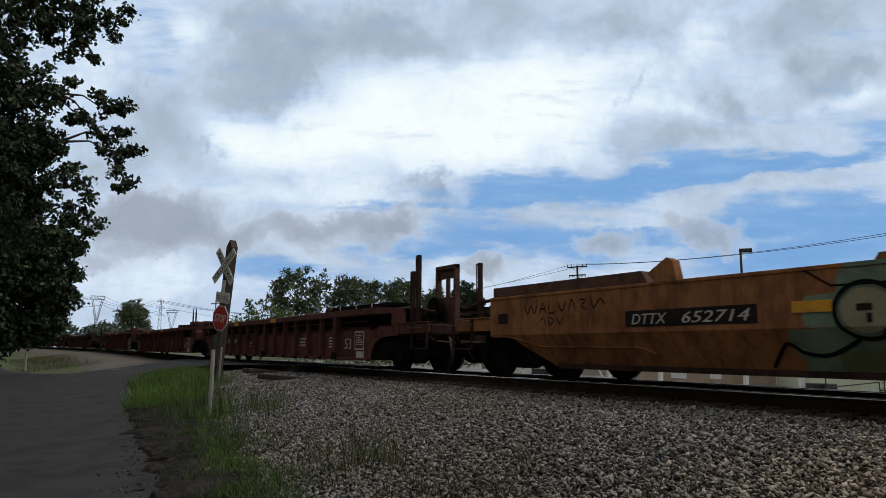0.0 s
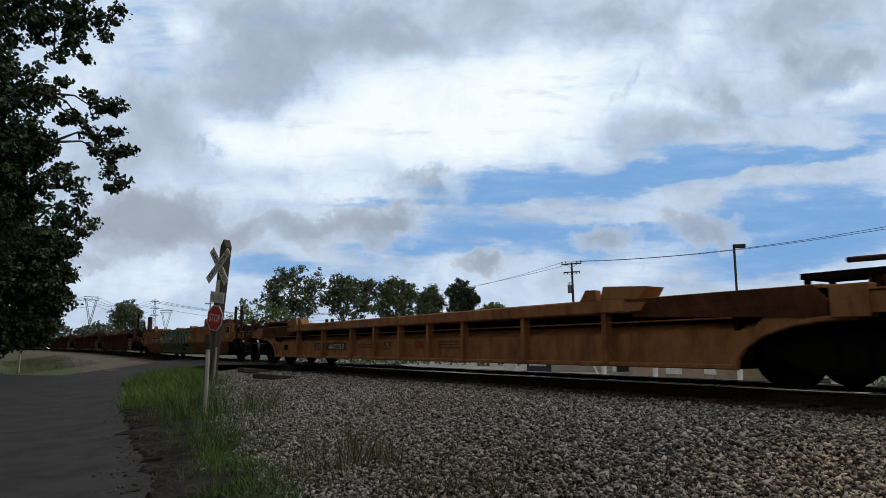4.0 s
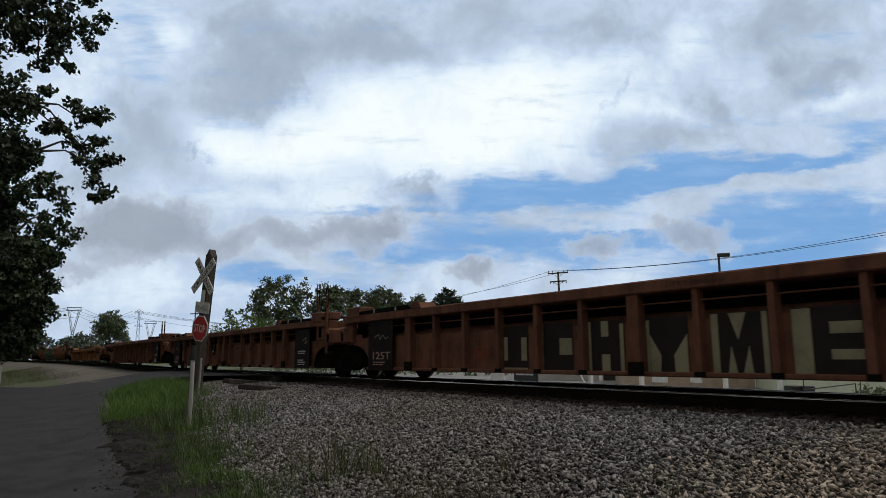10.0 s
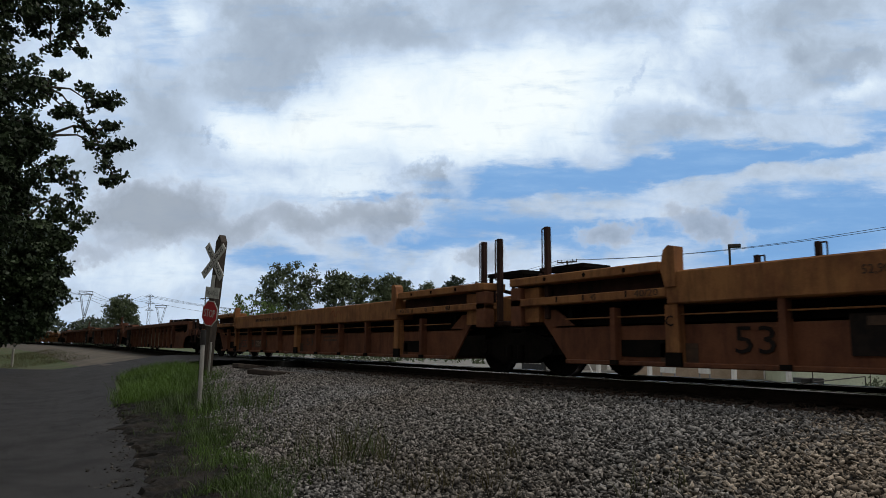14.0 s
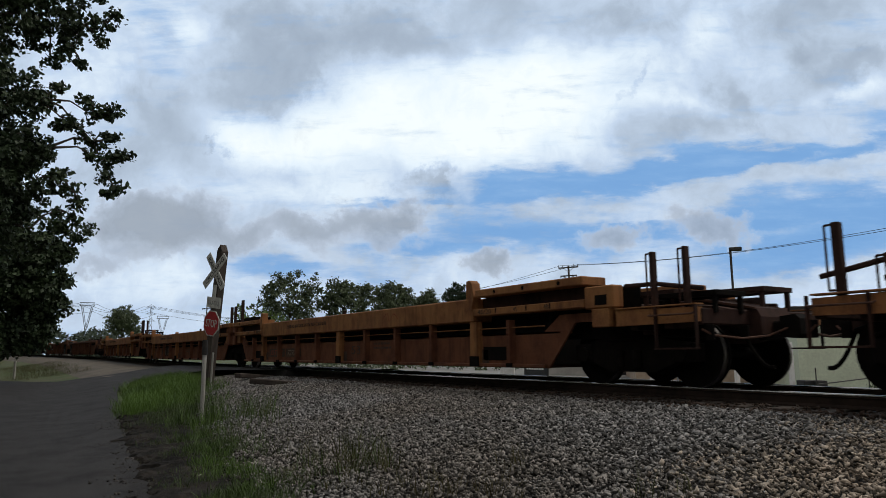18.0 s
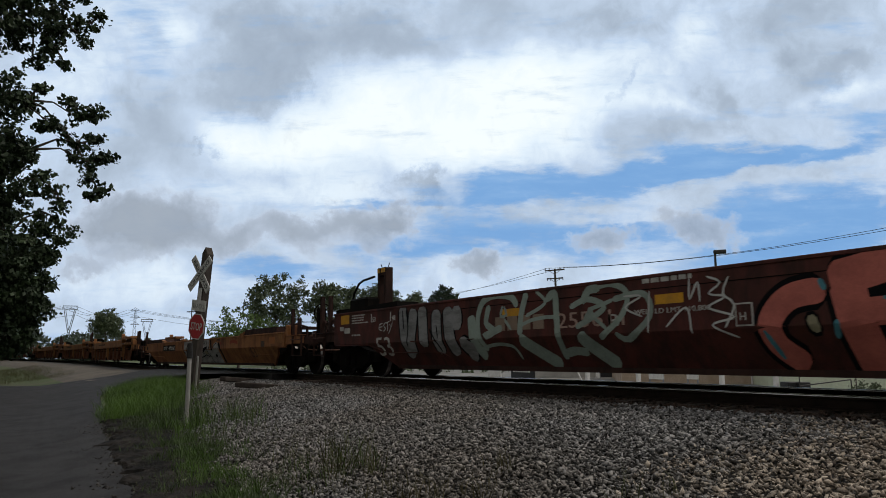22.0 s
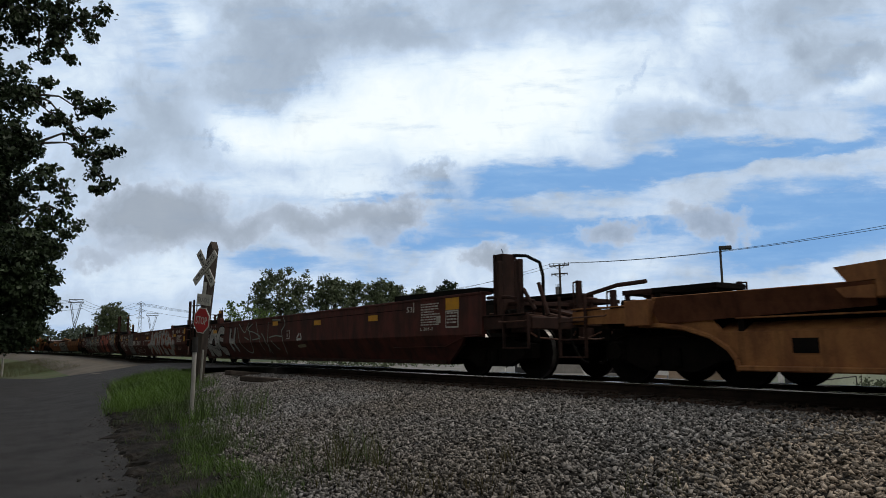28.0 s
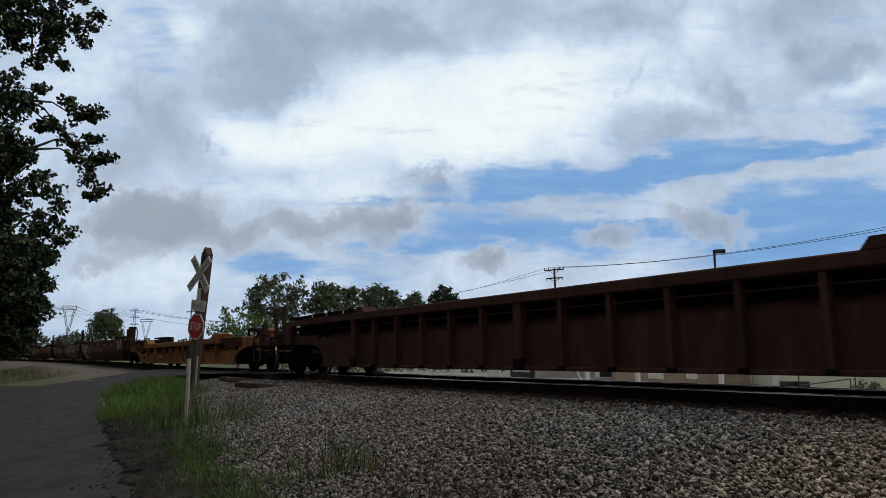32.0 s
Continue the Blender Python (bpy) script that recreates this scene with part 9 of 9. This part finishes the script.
lx, ly, lz = at(56.1, 7.75, 56)
lamp = thing("parking_lot_lamp", "tall dark steel lot lamp with a box head", "street lamp", pose(lx, ly, ground_z(lx, ly)))
lh = lz - ground_z(lx, ly)
part("pole", box(bmesh.new(), -0.07, 0.07, -0.07, 0.07, 0, lh, 0.02), STEEL, lamp)
head = part("lamp_head", box(bmesh.new(), -0.1, 0.82, -0.22, 0.22, lh - 0.10, lh + 0.18, 0.05), STEEL, lamp, "box-shaped lamp head")
head.rotation_euler = (0, 0, radians(33))


def service_pole(az, el, dist, name="utility_pole", arms=((0.0, 1.15), (0.95, 0.95)), lean=0.0):
    x, y, z = at(az, el, dist)
    g = ground_z(x, y)
    p = thing(name, "timber utility pole with two crossarms and insulators", "utility pole", pose(x, y, g, 0, lean, 33), group="utility poles")
    h = z - g
    part("pole", rod(bmesh.new(), (0, 0, 0), (0, 0, h + 0.1), 0.17, 0.11, 10), POSTWOOD, p)
    for dz, half in arms:
        arm = part("crossarm", box(bmesh.new(), -half, half, -0.16, -0.05, h - dz - 0.14, h - dz, 0.01), POSTWOOD, p)
        bm = bmesh.new()
        for u in (-0.95, -0.55, 0.55, 0.95):
            rod(bm, (u * half, -0.1, h - dz), (u * half, -0.1, h - dz + (0.24 if dz == 0 else -0.3)), 0.045, 0.06, 8)
        part("insulator", bm, PORCELAIN, arm)
        bm = bmesh.new()
        for u in (-0.6, 0.6):
            rod(bm, (u * half, -0.12, h - dz - 0.1), (0, -0.12, h - dz - 0.55), 0.025, sides=5)
        part("brace", bm, GALV, arm)
    if name == "utility_pole":
        bm = bmesh.new()
        rod(bm, (-0.35, 0, h - 3.4), (-0.35, 0, h - 2.5), 0.24, 0.24, 12)
        for u in (-0.5, -0.35, -0.2):
            rod(bm, (u, 0, h - 2.5), (u, 0, h - 2.15), 0.03, sides=6)
        part("transformer", bm, PORCELAIN, p)
    return Vector((x, y, g + h))


def wire(name, a, b, sag, r=0.02, label="thin sagging overhead wire"):
    pts = []
    for i in range(25):
        t = i / 24
        q = Vector(a).lerp(Vector(b), t)
        q.z -= sag * 4 * t * (1 - t)
        pts.append(q)
    bm = bmesh.new()
    along = (Vector(b) - Vector(a)).normalized()
    across = along.cross(Vector((0, 0, 1))).normalized()
    rings = [[bm.verts.new(q + across * (r * math.cos(k * 1.2566)) + Vector((0, 0, r * math.sin(k * 1.2566)))) for k in range(5)] for q in pts]
    for one, two in zip(rings, rings[1:]):
        for k in range(5):
            bm.faces.new((one[k], one[(k + 1) % 5], two[(k + 1) % 5], two[k]))
    ob = part(name, bm, WIRE, None)
    return tagged(ob, label, "wire", group="overhead wires")


top_pole = service_pole(43.66, 6.95, 79, lean=-1.0)
side = Vector((math.sin(radians(33)), math.cos(radians(33)), 0))
near_end, far_end = Vector(at(71.0, 8.9, 60)), Vector(at(29.0, 4.35, 130))
for u in (-1.05, 1.05):
    a = top_pole + Vector((math.cos(radians(33)) * u, math.sin(radians(33)) * u, 0.22))
    wire("overhead_wire", a, near_end + Vector((0, 0, 0.12 * u)), 0.75, 0.022)
    wire("overhead_wire", a, far_end + Vector((0, 0, 0.35 * u)), 0.8, 0.022)
service_pole(13.95, 3.75, 150, "small_utility_pole", ((0.4, 1.2),))


PYLON = material("weathered_lattice_steel", (0.11, 0.115, 0.12), (0.08, 0.083, 0.088), 0.7, scale=4)


def pylon(az, el, dist, kind, turn):
    x, y, z = at(az, el, dist)
    g = 0.0
    h = z - g
    p = thing("power_pylon", "grey steel lattice power pylon far beyond the trees", "pylon", pose(x, y, g, 0, 0, turn), group="power pylons")
    bm = bmesh.new()
    r = 0.23
    if kind == "delta":       # a V-shaped head on a narrow waist
        waist, arm = h * 0.52, h * 0.93
        for sx in (-1, 1):
            for sy in (-0.8, 0.8):
                rod(bm, (sx * 4.2, sy * 4, 0), (sx * 1.2, sy, waist), r)
                rod(bm, (sx * 1.2, sy, waist), (sx * 6.4, sy, arm), r)
                rod(bm, (sx * 1.2, sy, waist), (sx * 0.2, sy, waist + 2), r)
                rod(bm, (sx * 0.2, sy, waist + 2), (sx * 4.6, sy, arm), r * 0.8)
            for k in range(5):
                t0, t1 = k / 5, (k + 1) / 5
                rod(bm, (sx * (1.2 + 5.2 * t0), 0, waist + (arm - waist) * t0), (sx * (0.4 + 4.2 * t1), 0, waist + (arm - waist) * t1), r * 0.6)
        for k in range(6):
            t0, t1 = k / 6, (k + 1) / 6
            for s in (-1, 1):
                rod(bm, (s * (4.2 - 3 * t0), 0, waist * t0), (-s * (4.2 - 3 * t1), 0, waist * t1), r * 0.6)
        box(bm, -8.2, 8.2, -0.5, 0.5, arm, arm + 0.5)
        box(bm, -8.0, 8.0, -0.3, 0.3, h - 0.5, h)
        for sx in (-1, 1):
            rod(bm, (sx * 8.0, 0, arm), (sx * 6.6, 0, h), r)
    else:
        for sx in (-1, 1):
            rod(bm, (sx * 3.2, 0, 0), (sx * 0.7, 0, h), r)
        for k in range(9):
            t0, t1 = k / 9, (k + 1) / 9
            for s in (-1, 1):
                rod(bm, (s * (3.2 - 2.5 * t0), 0, h * t0), (-s * (3.2 - 2.5 * t1), 0, h * t1), r * 0.6)
        for q, w in ((0.97, 5.5), (0.83, 6.5), (0.69, 5.5)):
            box(bm, -w, w, -0.35, 0.35, h * q, h * q + 0.4)
            for s in (-1, 1):
                rod(bm, (s * w, 0, h * q), (0, 0, h * q + 2.2), r * 0.6)
    for v in bm.verts:
        v.co.x *= 0.6
    part("lattice", bm, PYLON, p)
    return Vector((x, y, h))


p1 = pylon(5.5, 3.86, 560, "delta", 80)
p2 = pylon(9.9, 3.72, 620, "mast", 80)
pylon(10.75, 2.95, 640, "delta", 80)
for dz, off in ((-1.0, -6), (-1.0, 0), (-1.0, 6), (-6.5, 4)):
    wire("transmission_line", p1 + Vector((0, off, dz)), p2 + Vector((0, off, dz)), 6, 0.11)
    wire("transmission_line", p2 + Vector((0, off, dz)), Vector(at(24, 3.0, 640)) + Vector((0, off, dz)), 6, 0.11)
    wire("transmission_line", p1 + Vector((0, off, dz)), Vector(at(-6, 4.3, 520)) + Vector((0, off, dz)), 6, 0.11)

# low concrete overpass far down the line
CONCRETE = material("pale_concrete", (0.34, 0.33, 0.31), (0.24, 0.23, 0.22), 0.9, scale=0.4, fine=6)
bridge = thing("overpass", "pale concrete road overpass far down the line", "bridge", kind="structure")
a, b = Vector(at(-6.0, 0.72, 175)), Vector(at(5.2, 0.55, 190))
mid, ang = (a + b) / 2, math.atan2(b.y - a.y, b.x - a.x)
m = Matrix.Translation(mid) @ pose(0, 0, 0, 0, 0, math.degrees(ang))
L = (b - a).length / 2
part("deck", box(bmesh.new(), -L, L, -4, 4, -0.55, 0.15, 0.05, m), CONCRETE, bridge)
part("parapet", box(bmesh.new(), -L, L, -4.1, -3.9, 0.15, 0.75, 0.03, m), CONCRETE, bridge)
for k in (-0.9, -0.35, 0.25, 0.8):
    part("pier", box(bmesh.new(), k * L - 0.4, k * L + 0.4, -3, 3, -mid.z - 1, -0.55, 0.05, m), CONCRETE, bridge)

# ---- lots and buildings beyond the track ----
BRICK = material("tan_brown_brick", (0.46, 0.36, 0.27), (0.38, 0.29, 0.21), 0.9, scale=2, fine=14, bump=0.4)
PALE = material("pale_green_siding", (0.66, 0.72, 0.55), (0.58, 0.63, 0.48), 0.7, scale=1.0, fine=10, bump=0.1)
GREYWALL = material("grey_block_wall", (0.48, 0.46, 0.42), (0.38, 0.36, 0.33), 0.9, scale=1.2, fine=10)
DARKROOF = material("dark_roof", (0.05, 0.045, 0.04), (0.03, 0.028, 0.026), 0.9)
GLASS = material("dark_window_glass", (0.02, 0.022, 0.025), (0.03, 0.03, 0.033), 0.08, scale=2, bump=0, spec=0.6)
LOT = material("bleached_asphalt", (0.24, 0.235, 0.215), (0.18, 0.175, 0.16), 0.9, scale=0.6, fine=18)
WHITEP = material("white_paint", (0.78, 0.77, 0.74), (0.66, 0.65, 0.62), 0.6, scale=4)

verts = [(-75 + 85 * i / 17, 19 + 22 * j / 5, ground_z(-75 + 85 * i / 17, 19 + 22 * j / 5) + 0.03) for i in range(18) for j in range(6)]
tagged(link("parking_lot", verts, [(i * 6 + j, (i + 1) * 6 + j, (i + 1) * 6 + j + 1, i * 6 + j + 1) for i in range(17) for j in range(5)], LOT), "pale worn asphalt lot beyond the track", "parking lot", kind="structure")


def low_building(label, az0, az1, dist, height, wall, windows, roof=0.35):
    """A long low building that faces the track."""
    a, b = Vector(at(az0, 0, dist / math.cos(radians(az0 - 45)))), Vector(at(az1, 0, dist / math.cos(radians(az1 - 45))))
    a.z = b.z = 0
    ang = math.degrees(math.atan2(b.y - a.y, b.x - a.x))
    w = (b - a).length
    bld = thing("low_building", label, "building", Matrix.Translation(a) @ pose(0, 0, 0, 0, 0, ang))
    deep = 9.0
    bm = bmesh.new()
    box(bm, 0, w, 0, deep, -0.2, height)
    part("wall", bm, wall, bld)
    part("roof", box(bmesh.new(), -0.3, w + 0.3, -0.35, deep + 0.3, height, height + roof, 0.03), DARKROOF, bld)
    for x, ww, z0, z1 in windows:
        f = part("window_frame", box(bmesh.new(), x - 0.06, x + ww + 0.06, -0.06, 0.0, z0 - 0.06, z1 + 0.06, 0.01), WHITEP, bld)
        part("pane", box(bmesh.new(), x, x + ww, -0.075, -0.062, z0, z1), GLASS, f)
    return bld


low_building("low grey block building across the lot", 41.5, 46.5, 45, 2.6, GREYWALL, ((2.0, 1.2, 0.9, 2.0), (4.2, 0.9, 0.0, 2.0)))
low_building("low tan brick building across the lot", 48.5, 59.8, 35, 2.3, BRICK, ((2.2, 1.4, 0.8, 1.9), (6.0, 1.0, 0.0, 2.0), (8.4, 1.4, 0.8, 1.9)))
low_building("pale green metal-sided building across the lot", 60.2, 74.0, 30, 2.9, PALE, ((9.0, 1.6, 0.9, 1.9),))


def lot_thing(name, label, category, az, dist, parts):
    x, y, _ = at(az, 0, dist)
    ob = thing(name, label, category, pose(x, y, ground_z(x, y), 0, 0, 90 - az - 90 + 33))
    for pn, b, m in parts:
        part(pn, box(bmesh.new(), *b, 0.02), m, ob)
    return ob


for az, w, h in ((38.33, 1.1, 0.55), (51.17, 1.15, 0.95), (53.86, 0.85, 0.95)):
    lot_thing("white_sign", "small white board on short legs at the lot", "sign", az, 33,
              (("board", (-w / 2, w / 2, -0.04, 0.04, h * 0.35, h * 0.35 + 0.65), WHITEP), ("leg", (-w / 2, -w / 2 + 0.08, -0.03, 0.03, 0, h), GALV), ("leg", (w / 2 - 0.08, w / 2, -0.03, 0.03, 0, h), GALV)))
dark = lot_thing("dark_sign", "long dark signboard with pale writing", "sign", 40.64, 40, (("board", (-1.2, 1.2, -0.06, 0.06, 0.15, 1.05), SIGNBLACK), ("leg", (-1.1, -1.0, -0.04, 0.04, -0.1, 0.2), GALV), ("leg", (1.0, 1.1, -0.04, 0.04, -0.1, 0.2), GALV)))
bm = bmesh.new()
for k in range(7):
    box(bm, -0.9 + 0.26 * k, -0.72 + 0.26 * k, -0.075, -0.062, 0.5, 0.72)
part("writing", bm, WHITEP, dark)
for az, h in ((55.96, 1.6), (59.69, 1.8), (45.85, 1.2), (49.8, 1.5)):
    lot_thing("white_bollard", "white painted steel post at the lot", "bollard", az, 29, (("shaft", (-0.08, 0.08, -0.08, 0.08, 0, h), WHITEP),))
for az, s in ((64.8, 31),):
    x, y, _ = at(az, 0, 28)
    tree("small green shrub at the lot's edge", x, y, 1.2, [(0, 0, 0.28, 0.34), (0.4, 0.2, 0.25, 0.3)], 0.09, 20, 24, LEAF_FAR, s, 0.2, trunk_r=0.03, base=0.0, name="shrub", category="shrub")
x, y, _ = at(45.7, 0, 30)
pole = thing("leaning_pole", "thin white pole leaning over at the lot", "pole", pose(x, y, ground_z(x, y), 0, -24, 45))
part("shaft", rod(bmesh.new(), (0, 0, 0), (0, 0, 1.5), 0.035, 0.03, 8), WHITEP, pole)
for az in (60.55, 61.35):
    lot_thing("planter", "low dark planter box before the pale building", "planter", az, 28.6, (("box", (-0.26, 0.26, -0.2, 0.2, 0.0, 0.42), SIGNBLACK),))
x, y, _ = at(63.0, 0, 28)
rail = thing("handrail", "thin dark steel handrail at the pale building", "handrail", pose(x, y, ground_z(x, y), 0, 0, 60))
part("top_rail", rod(bmesh.new(), (-1.0, 0, 0.32), (0.9, 0, 0.52), 0.02, sides=6), STEEL, rail)
for u in (-1.0, 0.9):
    part("rail_post", rod(bmesh.new(), (u, 0, 0), (u, 0, 0.9 if u < 0 else 0.52), 0.02, sides=6), STEEL, rail)
hedge = []
rng = np.random.default_rng(5)
for i in range(160):
    x, y, _ = at(rng.uniform(20, 40), 0, rng.uniform(55, 66))
    hedge.append((x, y, rng.uniform(0.2, 1.1), 0.55))
v, f = leaves(rng, hedge, 0.22, 22)
tagged(mesh_np("hedge", v, f, LEAF_FAR, None), "low green hedge and brush beyond the track", "hedge", kind="stuff")


def motions():
    # the train rolls down the line; each car follows the track
    times = [i for i in range(0, 33)]
    for car, d0 in TRAIN:
        rows = []
        for t in times:
            c, a = track(d0 + SPEED * t)
            rows.append((t, pose(c.x, c.y, c.z, 0, 0, a)))
        walk(car, rows)
    # wheels: the two axles of one truck are keyed, the other trucks share the same turning
    step = 0.06
    first = {}
    for k, w in WHEELSETS:
        if k not in first:
            walk(w, [(i * step, pose(w.location.x, 0, R_WHEEL, 0, -math.degrees(SPEED * i * step / R_WHEEL), 0)) for i in range(int(32 / step) + 2)])
            first[k] = w
        else:
            w.rotation_mode = "QUATERNION"
            data = w.animation_data_create()
            data.action = first[k].animation_data.action
            data.action_slot = first[k].animation_data.action_slot
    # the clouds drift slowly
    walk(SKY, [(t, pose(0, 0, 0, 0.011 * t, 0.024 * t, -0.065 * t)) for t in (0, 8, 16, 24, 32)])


motions()
